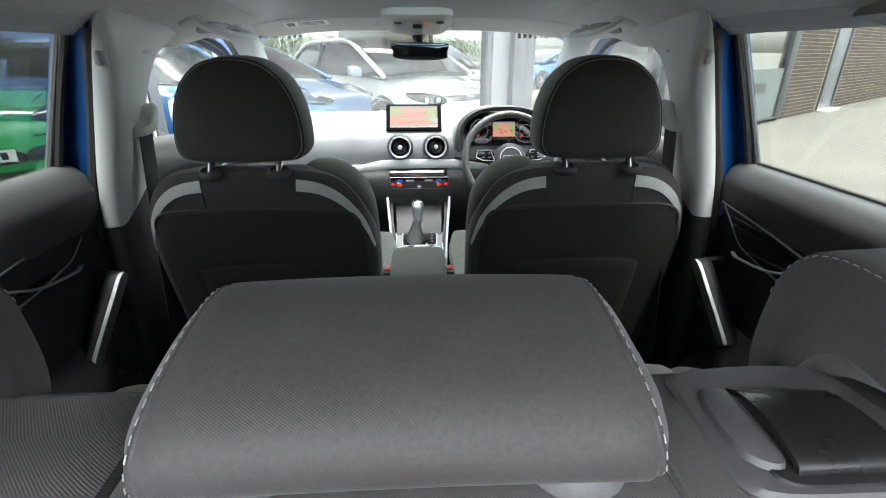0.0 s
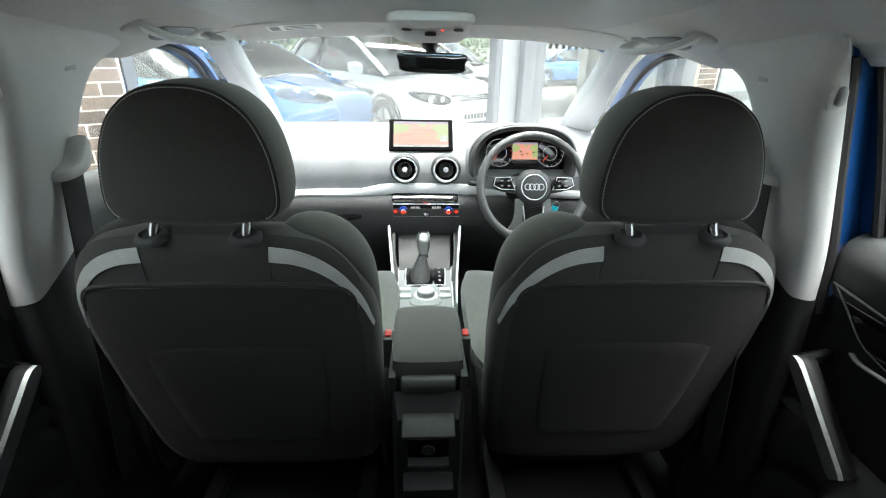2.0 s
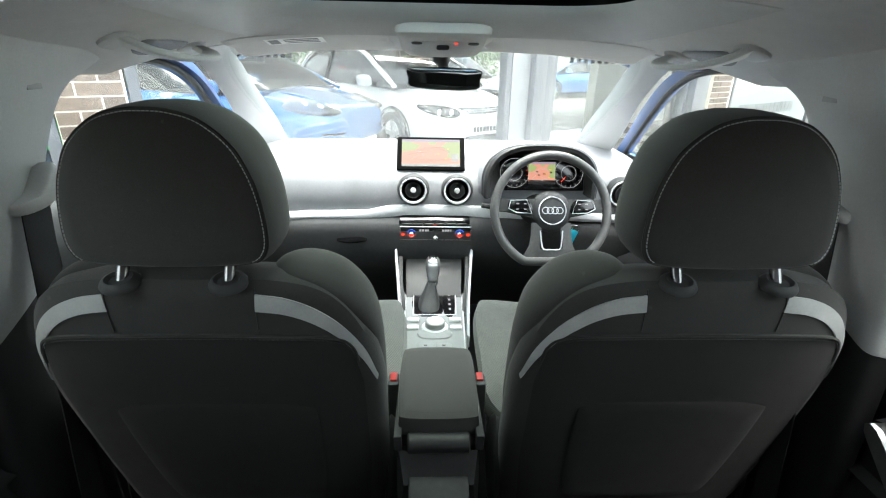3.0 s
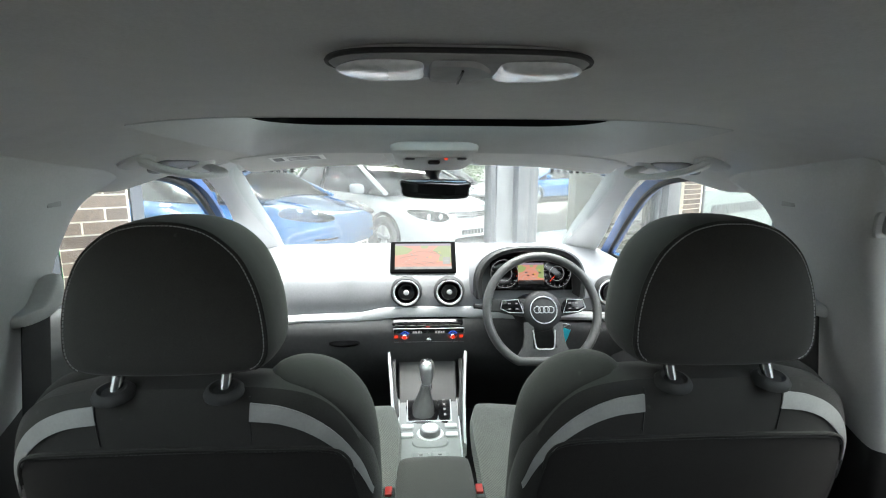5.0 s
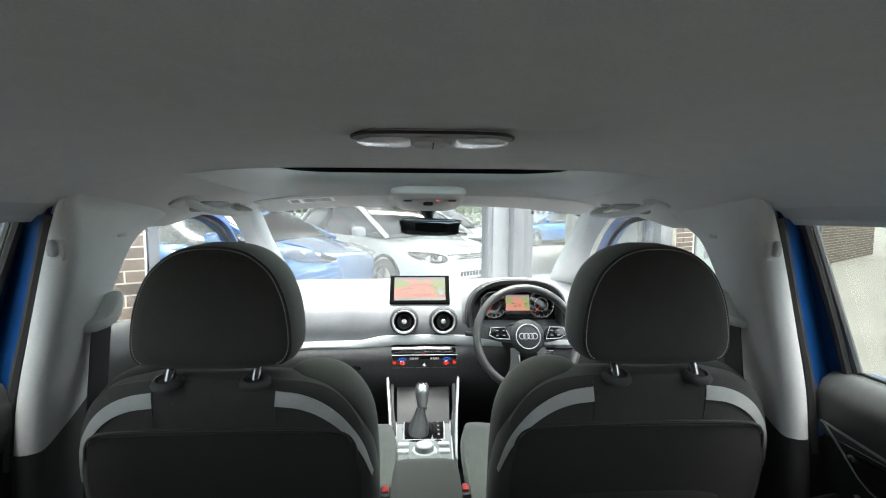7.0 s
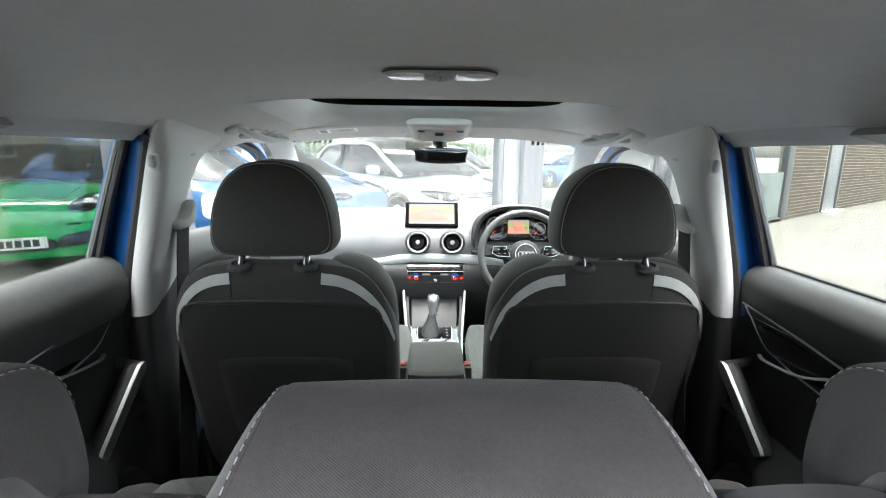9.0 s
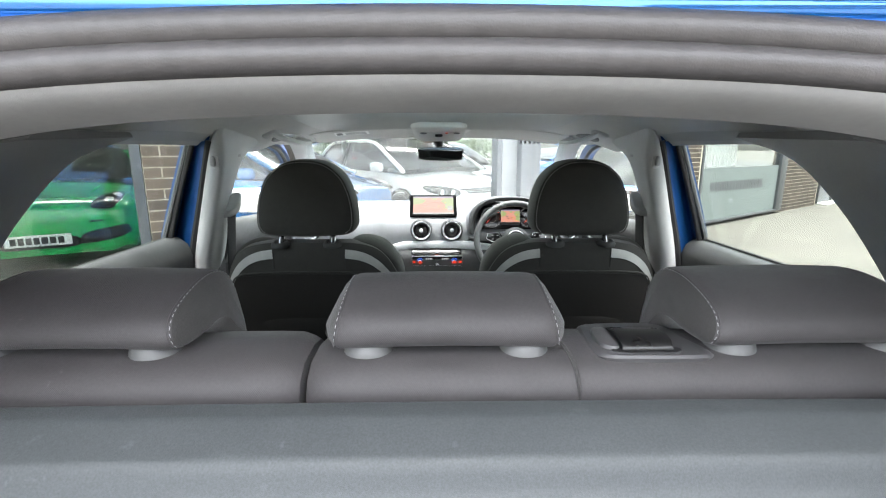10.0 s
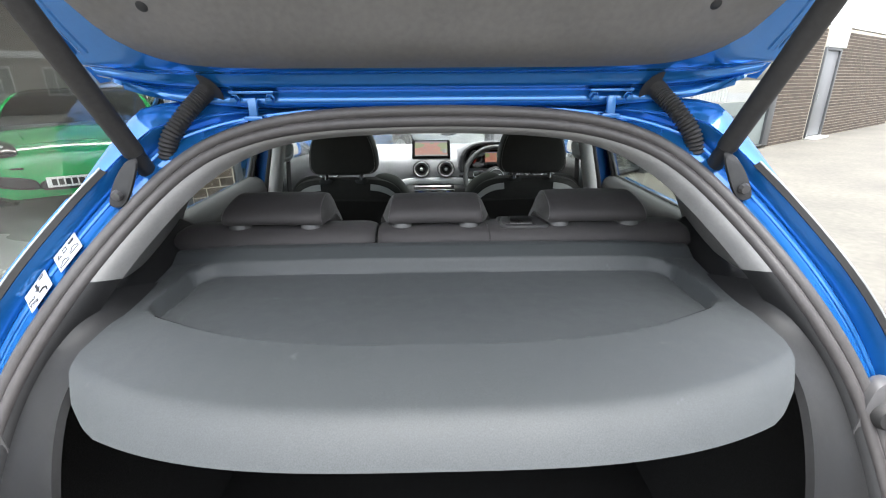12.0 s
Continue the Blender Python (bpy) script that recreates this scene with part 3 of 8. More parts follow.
L1, L2 = ring_line(0.041, 0.003), ring_line(0.079, 0.033)
near = [i for i, p in enumerate(L1) if p.x < -0.3]
for z0, mk in ((1.183, 2), (1.130, 3)):
    i = min(near, key=lambda k: abs(L1[k].z - z0))
    c = (L1[i] + L2[i]) / 2
    ax = (L1[i - 1] - L1[i + 1]).normalized()
    if ax.z < 0:
        ax = -ax
    wd = (L2[i] - L1[i]).normalized()
    nr = wd.cross(ax).normalized()
    nr = nr if nr.y < 0 else -nr
    F = Matrix((wd, ax, nr)).transposed().to_4x4()
    F.translation = c + nr * 0.006
    st = thing("sticker", "white warning sticker with black pictograms on the jamb", "sticker", tuple(c), group="jamb stickers")
    part("label_sheet", moved(box(-0.018, 0.018, -0.0235, 0.0235, -0.0006, 0.0006, 0.0004), F), "sticker", st)
    T = Matrix((ax, wd, nr)).transposed().to_4x4()
    T.translation = c + nr * 0.0068
    if mk == 2:
        car = [(-0.009, -0.003), (-0.009, 0.0), (-0.005, 0.0012), (-0.003, 0.0042), (0.003, 0.0042), (0.0055, 0.0012), (0.009, 0.0), (0.009, -0.003)]
        for p, q in ((-0.011, -0.010), (0.011, -0.006)):
            part("pictogram", moved(tube([(p + x, q + z, 0) for x, z in car], 0.0007, 5, closed=True), T), "ink", st)
        part("pictogram", moved(tube([(-0.018, 0.004, 0), (-0.011, 0.004, 0), (-0.0145, 0.010, 0)], 0.0007, 5, closed=True), T), "ink", st)
        part("pictogram", moved(tube([(-0.006, 0.005, 0), (0.001, 0.005, 0), (0.001, 0.011, 0), (-0.006, 0.011, 0)], 0.0007, 5, closed=True), T), "ink", st)
        part("pictogram", moved(bars([0.0035, 0.0035, 0.0035], 0.004, 0.007, 0.008, 0.0006, 0.0012), T @ Matrix.Rotation(radians(-90), 4, "X")), "ink", st)
    else:
        part("pictogram", moved(box(-0.0015, 0.0025, 0.004, 0.012, -0.0004, 0.0004, 0), T), "ink", st)
        part("pictogram", moved(loft([[(-0.0045, 0.004, z), (0.0055, 0.004, z), (0.0005, -0.003, z)] for z in (-0.0004, 0.0004)]), T), "ink", st)
        part("pictogram", moved(tube([(0.001, -0.006, 0), (0.009, -0.006, 0), (0.0135, -0.009, 0), (0.0135, -0.015, 0)], 0.0014, 6, 5), T), "ink", st)
        part("pictogram", moved(tube([(0.009, 0.012, 0), (0.018, 0.012, 0), (0.018, 0.0155, 0), (0.009, 0.0155, 0)], 0.0006, 5, closed=True), T), "ink", st)
        for words, q in (("max.", -0.004), ("75kg", -0.012)):
            part("lettering", moved(letters(words, 0.0085), T @ Matrix.Translation((-0.0215, q, 0))), "ink", st)

# ---------------------------------------------------------------- tailgate, raised
HINGE_Y, HINGE_Z, GATE = 0.165, 1.40, 52.0
gate = thing("tailgate", "raised blue tailgate with grey plastic inner panel", "tailgate", (0, HINGE_Y, HINGE_Z))
# section from the front flange over a rolled ridge to the inner panel, then up along the gate
G_SEC = smooth_line([(0.185, 1.412, 0), (0.160, 1.397, 0), (0.149, 1.404, 0), (0.158, 1.417, 0), (0.150, 1.426, 0), (0.136, 1.432, 0), (0.130, 1.441, 0), (0.122, 1.452, 0), (0.105, 1.462, 0), (0.06, 1.515, 0), (-0.02, 1.62, 0), (-0.25, 1.91, 0), (-0.45, 2.16, 0)], 5)
GS, GC = math.sin(radians(GATE)), math.cos(radians(GATE))


def gate_w(z):
    return lin(z, [(1.39, 0.49), (1.41, 0.525), (1.44, 0.55), (1.47, 0.562), (1.6, 0.585), (1.9, 0.63), (2.2, 0.60)])


def gate_face(u, v):
    p = G_SEC[int(round(v * (len(G_SEC) - 1)))]
    t = 2 * u - 1
    w = gate_w(p.y)
    k = max(0.0, 1 - (p.y - 1.397) / 0.09)
    return (t * w, p.x - 0.055 * abs(t) ** 7 * k, p.y + 0.034 * abs(t) ** 7 * k)


part("frame", sheet(gate_face, 40, len(G_SEC) - 1, -0.006), "blue", gate, "metallic blue gate frame")


def gate_pt(x, d, h):
    """x across, d metres up along the gate from its inner panel's front edge, h inwards (down)."""
    return Vector((x, 0.108 - d * GC - h * GS, 1.462 + d * GS - h * GC))


part("outer_skin", sheet(lambda u, v: gate_pt((2 * u - 1) * gate_w(1.46 + 0.7 * v) * 1.03, -0.05 + 0.91 * v, -0.07 + 0.05 * abs(2 * u - 1) ** 4), 24, 12, 0.004), "blue", gate)
for s in (-1, 1):
    part("side_flange", sheet(lambda u, v: gate_pt(s * (gate_w(1.46 + 0.7 * v) * (0.985 + 0.045 * u)), 0.03 + 0.83 * v, 0.012 - 0.035 * u), 4, 14, 0.004), "blue", gate)
    part("side_ridge", tube([gate_pt(s * (gate_w(1.46 + 0.7 * k / 20) - 0.02), 0.03 + 0.8 * k / 20, 0.006) for k in range(21)], 0.009, 8), "blue", gate)


def gate_trim(u, v):
    t = 2 * u - 1
    d = 0.004 + 0.8 * v
    w = gate_w(1.46 + 0.63 * v) - 0.045 - 0.03 * max(0, 1 - v * 8)
    e = min(1, v * 14)
    return gate_pt(t * w, d + 0.055 * abs(t) ** 9 * (1 - v), 0.004 + 0.020 * math.sin(e * math.pi / 2) * (1 - abs(t) ** 10))


part("inner_panel", sheet(gate_trim, 36, 40, -0.008), mat("warm_grey_gate_panel", (0.135, 0.13, 0.125), 0.5, vary=0.08, scale=100, bump=0.25, bscale=1200), gate, "dark grey grained inner panel")
part("panel_seam", tube([gate_pt(x, 0.05 + 0.05 * (abs(x) / 0.5) ** 9, 0.0245 - 0.018 * (abs(x) / 0.5) ** 10) for x in [-0.44 + 0.04 * i for i in range(23)]], 0.0016, 6), "black_plastic", gate)
part("panel_recess", tube([gate_pt(x, 0.155, 0.025) for x in [-0.36 + 0.04 * i for i in range(19)]], 0.005, 8), "black_plastic", gate, "dark edge of the handle recess")
GA = Matrix.Rotation(radians(180 - GATE), 4, "X")
for s in (-1, 1):
    part("clip", lathe([(0.001, 0), (0.011, 0.001), (0.012, 0.004), (0.006, 0.008), (0.001, 0.008)], Matrix.Translation(gate_pt(s * 0.40, 0.115, 0.024)) @ GA), "black_plastic", gate)
    # hinge with two bolts
    hb = thing("hinge", "blue painted steel tailgate hinge with two bolts", "hinge", (s * 0.31, 0.17, 1.405), group="tailgate hinges")
    # arm and foot take a lighter blue that paints in the sunlight on them
    part("arm", box(s * 0.31 - 0.0075, s * 0.31 + 0.0075, 0.126, 0.137, 1.376, 1.410, 0.002), "pale_blue", hb, "hinge arm in paler blue for a sunlit look")
    part("arm_foot", box(s * 0.31 - 0.016, s * 0.31 + 0.016, 0.124, 0.150, 1.372, 1.380, 0.002), "pale_blue", hb)
    part("plate", box(s * 0.31 - 0.038, s * 0.31 + 0.038, 0.128, 0.15, 1.4165, 1.421, 0.0015), "blue", hb)
    for k in (-1, 1):
        part("bolt", moved(lathe([(0.001, 0.016), (0.0085, 0.015), (0.0095, 0.004), (0.012, 0.003), (0.012, -0.002)], n=6), Matrix.Translation((s * 0.31 + k * 0.030, 0.136, 1.409)) @ Matrix.Rotation(radians(110), 4, "X") @ Matrix.Diagonal((0.75, 0.75, 0.8, 1))), "blue", hb)
    # corrugated cable sleeve
    sl = thing("cable_sleeve", "black corrugated rubber cable sleeve", "cable sleeve", (s * 0.46, 0.12, 1.40), group="cable sleeves")
    pts = smooth_line([(s * 0.385, 0.135, 1.424), (s * 0.392, 0.120, 1.411), (s * 0.412, 0.100, 1.385), (s * 0.438, 0.085, 1.345), (s * 0.450, 0.085, 1.295)], 40)
    rr = [0.0142 + 0.0016 * math.sin(i * 1.25) for i in range(len(pts))]
    rr[0:8] = [0.030, 0.030, 0.029, 0.027, 0.023, 0.019, 0.017, 0.016]
    part("bellows", tube(pts[7:], rr[7:], 14), "rubber", sl, "ribbed rubber bellows")
    part("flange", tube(pts[:8], rr[:8], 18), "rubber", sl, "smooth rubber mounting flange")
    # gas strut
    st = thing("gas_strut", "black gas strut holding the tailgate up", "gas strut", (s * 0.53, 0.088, 1.262), group="gas struts")
    a, b = Vector((s * 0.472, 0.060, 1.304)), Vector((s * 0.512, -0.20, 1.72))
    d = (b - a).normalized()
    part("cylinder", cyl(a + 0.03 * d, a + 0.34 * d, 0.0155, 20, 0.003), "rubber", st)
    part("rod", cyl(a + 0.33 * d, b, 0.009, 14), "black_plastic", st)
    part("socket", cyl(a - 0.012 * d, a + 0.04 * d, 0.0135, 14, 0.003), "black_plastic", st)
    part("bracket", pillow(outline_fn([(-0.012, -0.022), (0.010, -0.024), (0.017, -0.008), (0.016, 0.022), (0.008, 0.042), (-0.008, 0.046), (-0.014, 0.02)], 30), (0, 0), 0.005, 0.004, 4, 4, lambda u, v, w: (s * (0.488 - 0.35 * v + u), 0.016 + w + 0.3 * v, 1.277 + v)), "black_plastic", st)
    part("bolt", lathe([(0.001, 0.008), (0.007, 0.007), (0.009, 0.0)], Matrix.Translation((s * 0.490, 0.004, 1.272)) @ Matrix.Rotation(radians(100), 4, "X"), 8), "guide_grey", st)

# ---------------------------------------------------------------- parcel shelf
def shelf_z(x, y):
    """Height of the shelf: a front step, a shallow dished field and a rear roll-off."""
    z = 1.12 - 0.055 * (0.24 - y) - 0.003 * (x / 0.5) ** 2
    ex = min(1.0, abs(x) / 0.465)
    rear = -0.045 - 0.115 * (1 - ex ** 2.8)
    a, b, c, rad = 0.150 - y, 0.470 - abs(x), (y - rear) * 1.6, 0.055
    m = min(a, c)
    d = (rad - math.hypot(rad - m, rad - b) if m < rad and b < rad else min(m, b)) / 0.016
    d = max(0.0, min(1.0, d))
    z += 0.012 * max(0.0, min(1.0, (y - 0.150) / 0.032)) - 0.008 * max(0.0, min(1.0, (y + 0.1) / 0.2))
    z -= (0.014 + 0.012 * max(0.0, min(1.0, (y + 0.16) / 0.2))) * d * d * (3 - 2 * d)
    if -0.03 < b < 0.05 and m > 0.0:
        z -= 0.007 * math.exp(-((b - 0.010) / 0.008) ** 2) * min(1.0, m / 0.03)
    z -= 0.03 * max(0.0, min(1.0, (y - 0.200) / 0.03)) ** 1.2
    edge = shelf_rear(x) + 0.055
    if y < edge:
        k = min(1.0, (edge - y) / 0.055)
        z -= 0.038 * k ** 1.8
    return z - 0.03 * max(0.0, abs(x) / 0.5 - 0.8)


def shelf_rear(x):
    return -0.334 + 0.07 * (abs(x) / 0.42) ** 3.2


def shelf_f(u, v):
    t = 2 * u - 1
    y = 0.235 + (-0.338 - 0.235) * v
    w = lin(y, [(-0.338, 0.395), (-0.334, 0.415), (-0.32, 0.445), (-0.29, 0.474), (-0.25, 0.487), (-0.15, 0.492), (0.24, 0.53)])
    x = t * w
    y = 0.235 + (shelf_rear(x) - 0.235) * v
    return (x, y, shelf_z(x, y))


shelf = thing("parcel_shelf", "dark grey felt parcel shelf with a dished centre", "parcel shelf", (0, 0, 1.09))
part("board", sheet(shelf_f, 220, 180, -0.012), "shelf", shelf, "felt covered shelf board")
def recess_line(k):
    """A point on the crease round the dished field, k from -1 to 1."""
    x = 0.47 * k
    y = -0.041 - 0.115 * (1 - min(1.0, abs(x) / 0.47) ** 2.8)
    return (x, y, shelf_z(x, y) + 0.0004)


# black thread laid along the fold to draw its shade
part("recess_crease", tube([recess_line(-0.92 + 0.92 * i / 30) for i in range(61)], 0.0007, 6), "carpet", shelf, "thin dark line painting shade in the crease")
for s in (-1, 1):
    part("pivot_peg", cyl((s * 0.47, -0.155, 1.083), (s * 0.489, -0.155, 1.083), 0.006, 12, 0.002), "black_plastic", shelf, "black plastic peg")
for s in (-1, 1):
    sp = thing("side_ledge", "black plastic boot side ledge carrying the shelf", "boot trim", (s * 0.6, 0, 1.0), kind="structure")

    def ledge(u, v, s=s):
        y = 0.36 - 0.40 * v
        x0 = lin(y, [(-0.3, 0.474), (-0.15, 0.49), (0.24, 0.535), (0.4, 0.55)])
        x1 = lin(y, [(-0.10, 0.503), (-0.05, 0.532), (0.0, 0.58), (0.36, 0.69)])
        x1 = max(x1, x0 + 0.008)
        return (s * (x0 + (x1 - x0) * u), y, 1.075 + 0.045 * u + 0.055 * (y - 0.0) + 0.012 * math.sin(u * math.pi))
    part("ledge", sheet(ledge, 8, 18, -0.01), "black_plastic", sp)
    strip(s, [((0.51, 0.07, 1.090), (0.522, -0.045, 1.135)), ((0.488, -0.06, 1.083), (0.536, -0.095, 1.095)), ((0.478, -0.15, 1.070), (0.566, -0.135, 1.035)), ((0.472, -0.22, 1.03), (0.592, -0.175, 0.955)), ((0.47, -0.27, 0.92), (0.603, -0.23, 0.85)), ((0.47, -0.30, 0.74), (0.604, -0.28, 0.72))], "black_plastic", "boot_corner_trim", "black grained plastic trim beside the shelf", "boot trim")
    boot = sheet(lambda u, v, s=s: (s * lin(v, [(0, 0.56), (0.4, 0.57), (1, 0.50)]), 0.34 + (lin(1.06 - 0.55 * v, [(0.5, -0.32), (0.66, -0.29), (0.8, -0.23), (0.93, -0.165), (1.06, -0.10)]) - 0.34) * u, 1.06 - 0.55 * v), 6, 12, 0.01)
    tagged(part("boot_side_trim", boot, "carpet"), "black carpeted boot side", "boot trim", kind="structure")
tagged(part("boot_floor", box(-0.6, 0.6, -0.36, 0.32, 0.50, 0.53), "carpet"), "black carpeted boot floor", "boot floor", kind="structure")
tagged(part("floor", box(-0.68, 0.68, 0.0, 2.5, 0.26, 0.29), "carpet"), "black carpeted car floor", "floor", kind="structure")
tagged(part("rear_sill", box(-0.57, 0.57, -0.40, -0.33, 0.45, 0.585, 0.02), "black_plastic"), "black plastic loading sill", "loading sill", kind="structure")


# ---------------------------------------------------------------- seats
def stitches(pts, step=0.011, length=0.007, r=0.0011, bm=None):
    """Short thread stitches along a line."""
    bm = bm or bmesh.new()
    P = [Vector(p) for p in pts]
    acc = 0.0
    for a, b in zip(P, P[1:]):
        seg = (b - a).length
        d = (b - a).normalized() if seg else Vector((1, 0, 0))
        while acc < seg:
            q = a + d * acc
            tube([q - d * length / 2, q + d * length / 2], r, 5, bm=bm)
            acc += step
        acc -= seg
    return bm


def headrest_front(parent, cx):
    """Domed front headrest: a flat rear panel inside a stitched seam, then a deep rounded pad; two steel posts."""
    half = [(0.0, -0.004), (0.07, -0.002), (0.112, 0.004), (0.127, 0.020), (0.130, 0.045), (0.126, 0.085), (0.116, 0.122), (0.097, 0.158), (0.064, 0.186), (0.03, 0.197), (0.0, 0.199)]
    out = outline_fn(half + [(-x, z) for x, z in half[-2:0:-1]], 120)

    def warp(u, v, w):
        return (cx + u, 1.103 + w + 0.05 * v, 1.101 + v)
    prof = [(0.03, -0.052), (0.45, -0.052), (0.78, -0.050), (0.90, -0.046), (0.945, -0.041), (0.957, -0.0375), (0.963, -0.0385), (0.982, -0.031), (0.996, -0.012), (1.0, 0.012), (0.99, 0.036), (0.955, 0.058), (0.86, 0.076), (0.6, 0.087), (0.03, 0.09)]
    part("headrest", loft([[warp(x * k, 0.09 + (z - 0.09) * k, w) for x, z in out] for k, w in prof]), "seat_cloth", parent, "charcoal cloth headrest")
    n = len(out)
    line, sewn = [[warp(out[i % n][0] * k, 0.09 + (out[i % n][1] - 0.09) * k, w) for i in range(int(n * 0.105), int(n * 0.90))] for k, w in ((0.958, -0.0400), (0.928, -0.0436))]
    part("stitching", stitches(sewn, 0.0050, 0.0034, 0.0008), "stitch", parent)
    part("seam_welt", tube(line, 0.0011, 6), "seat_cloth", parent)
    for k in (-1, 1):
        px = cx + k * 0.068
        part("post", cyl((px, 1.064, 1.080), (px, 1.09, 1.13), 0.0075, 16), "dull_chrome", parent, "steel post")
        part("post_collar", lathe([(0.001, 0.0), (0.0235, 0.0), (0.024, 0.004), (0.0205, 0.010), (0.016, 0.012), (0.012, 0.008), (0.001, 0.008)], Matrix.Translation((px, 1.062, 1.077)) @ Matrix.Rotation(radians(14), 4, "X") @ Matrix.Diagonal((1.05, 0.95, 1, 1)), 28), "soft_black", parent, "black ringed post collar")


SEAT_HALF = [(0.0, 1.086), (0.12, 1.085), (0.19, 1.06), (0.232, 0.99), (0.25, 0.89), (0.25, 0.76), (0.247, 0.64), (0.238, 0.53), (0.20, 0.465), (0.1, 0.45), (0.0, 0.45)]


def seat_outline(k=1.0):
    right = SEAT_HALF
    pts = [(x, z) for x, z in right] + [(-x, z) for x, z in right[-2:0:-1]]
    return outline_fn(pts, 180)


def front_seat(cx, label):
    t = thing("front_seat", label, "car seat", (cx, 1.2, 0.3), group="front seats")
    s = 1 if cx > 0 else -1
    lean = lambda z: 1.10 + (1.06 - z) * 0.24

    def back(u, v, w):
        return (cx + u, lean(v) + w, v)
    shape = seat_outline()
    ang = np.array([math.atan2(z - 0.80, x) for x, z in shape])
    rad = np.array([math.hypot(x, z - 0.80) for x, z in shape])

    def on_back(x, z, lift):
        """The point of the seat back's rear skin behind (x, z)."""
        a = math.atan2(z - 0.80, x)
        sc = min(0.9995, math.hypot(x, z - 0.80) / float(np.interp(a, ang, rad, period=2 * math.pi)))
        return Vector(back(x, z, -0.062 * (1 - sc ** 4) ** 0.25 - lift))
    part("backrest", pillow(shape, (0, 0.80), 0.062, 0.06, 4.0, 10, back), "seat_cloth", t, "charcoal cloth seat back")
    # raised bolsters on the inner and outer shoulder, facing forward
    for k in (-1, 1):
        big = (k * s < 0)
        size = 1.0 if big else 0.72
        spine = [(0.100, 1.064), (0.122, 1.071), (0.155, 1.067), (0.188, 1.048), (0.216, 1.010), (0.230, 0.955), (0.232, 0.87), (0.228, 0.76), (0.215, 0.68)]
        girth = [0.010, 0.021, 0.026, 0.027, 0.024, 0.018, 0.017, 0.017, 0.010]
        line = smooth_line([(k * x, 0, z) for x, z in spine], 6)
        rr = [p.x * size for p in smooth_line([(g, 0, 0) for g in girth], 6)]
        part("bolster", tube([(cx + p.x, lean(p.z) + 0.030, p.z) for p in line], rr, 18, squash=2.1, up=(0, 1, 0)), "seat_cloth", t, "dark cloth side bolster")
        # pale shoulder stripe lying on the back's upper edge
        up = smooth_line([(k * x, 0, z) for x, z in ((0.096, 1.068), (0.135, 1.061), (0.17, 1.044), (0.202, 1.013), (0.229, 0.965), (0.2445, 0.905))], 8)
        lo = smooth_line([(k * x, 0, z) for x, z in ((0.094, 1.044), (0.132, 1.038), (0.166, 1.022), (0.198, 0.992), (0.225, 0.948), (0.2425, 0.897))], 8)
        bm = bmesh.new()
        g = [[bm.verts.new(on_back(p.lerp(q, m / 5).x, p.lerp(q, m / 5).z, 0.0022)) for m in range(6)] for p, q in zip(up, lo)]
        for a, b in zip(g, g[1:]):
            for m in range(5):
                bm.faces.new((a[m], a[m + 1], b[m + 1], b[m]))
        thicken(bm, 0.003 * k)
        part("shoulder_stripe", bm, "fabric_grey", t, "light grey leatherette shoulder stripe")
    line = [on_back(p.x, p.z, 0.0012) for p in smooth_line([(-0.219, 0, 0.945), (-0.214, 0, 0.972), (-0.194, 0, 0.993), (-0.14, 0, 1.003), (0, 0, 1.006), (0.14, 0, 1.003), (0.194, 0, 0.993), (0.214, 0, 0.972), (0.219, 0, 0.945)], 8)]
    part("back_welt", tube(line, 0.0026, 6), "seat_cloth", t, "raised welt across the seat back")
    part("welt_stitching", stitches([p + Vector((0, -0.001, -0.006)) for p in line], 0.006, 0.004, 0.0006), "black_plastic", t)
    for k in (-1, 1):
        part("side_seam", tube([on_back(k * x, z, 0.0006) for x, z in ((0.095, 1.075), (0.095, 1.05), (0.094, 1.012))], 0.0012, 5), "black_plastic", t)
    # the darker panel below the welt
    def panel(u, v):
        k = 2 * u - 1
        z = 0.475 + 0.515 * v
        x = k * lin(z, [(0.47, 0.18), (0.55, 0.21), (0.7, 0.222), (0.9, 0.224), (0.945, 0.217), (0.972, 0.211), (0.993, 0.190)])
        return on_back(x, z + 0.011 * v ** 6 * (1 - k * k), 0.0010)
    part("back_panel", sheet(panel, 40, 40), "seat_panel", t, "near-black cloth back panel")
    # map pocket panel
    pk = outline_fn([(-0.13, 0.86), (0, 0.868), (0.13, 0.86), (0.15, 0.82), (0.135, 0.62), (0.1, 0.59), (0, 0.585), (-0.1, 0.59), (-0.135, 0.62), (-0.15, 0.82)], 50)
    part("map_pocket", pillow(pk, (0, 0.73), 0.0045, 0.004, 5, 5, lambda u, v, w: (cx + u, lean(v) - 0.0625 + w, v)), "seat_panel", t, "black cloth map pocket")
    # cushion
    cu = outline_fn([(-0.24, 1.28), (0, 1.26), (0.24, 1.28), (0.265, 1.45), (0.255, 1.66), (0.2, 1.74), (0, 1.76), (-0.2, 1.74), (-0.255, 1.66), (-0.265, 1.45)], 60)
    part("cushion", pillow(cu, (0, 1.5), 0.06, 0.075, 3, 7, lambda u, v, w: (cx + u, v, 0.60 + w + (0.05 * (abs(u) / 0.25) ** 3) + (v - 1.3) * 0.08)), "fabric_mesh", t, "dotted grey cloth seat cushion")
    part("seat_base", box(cx - 0.2, cx + 0.2, 1.3, 1.7, 0.32, 0.55, 0.03), "black_plastic", t)
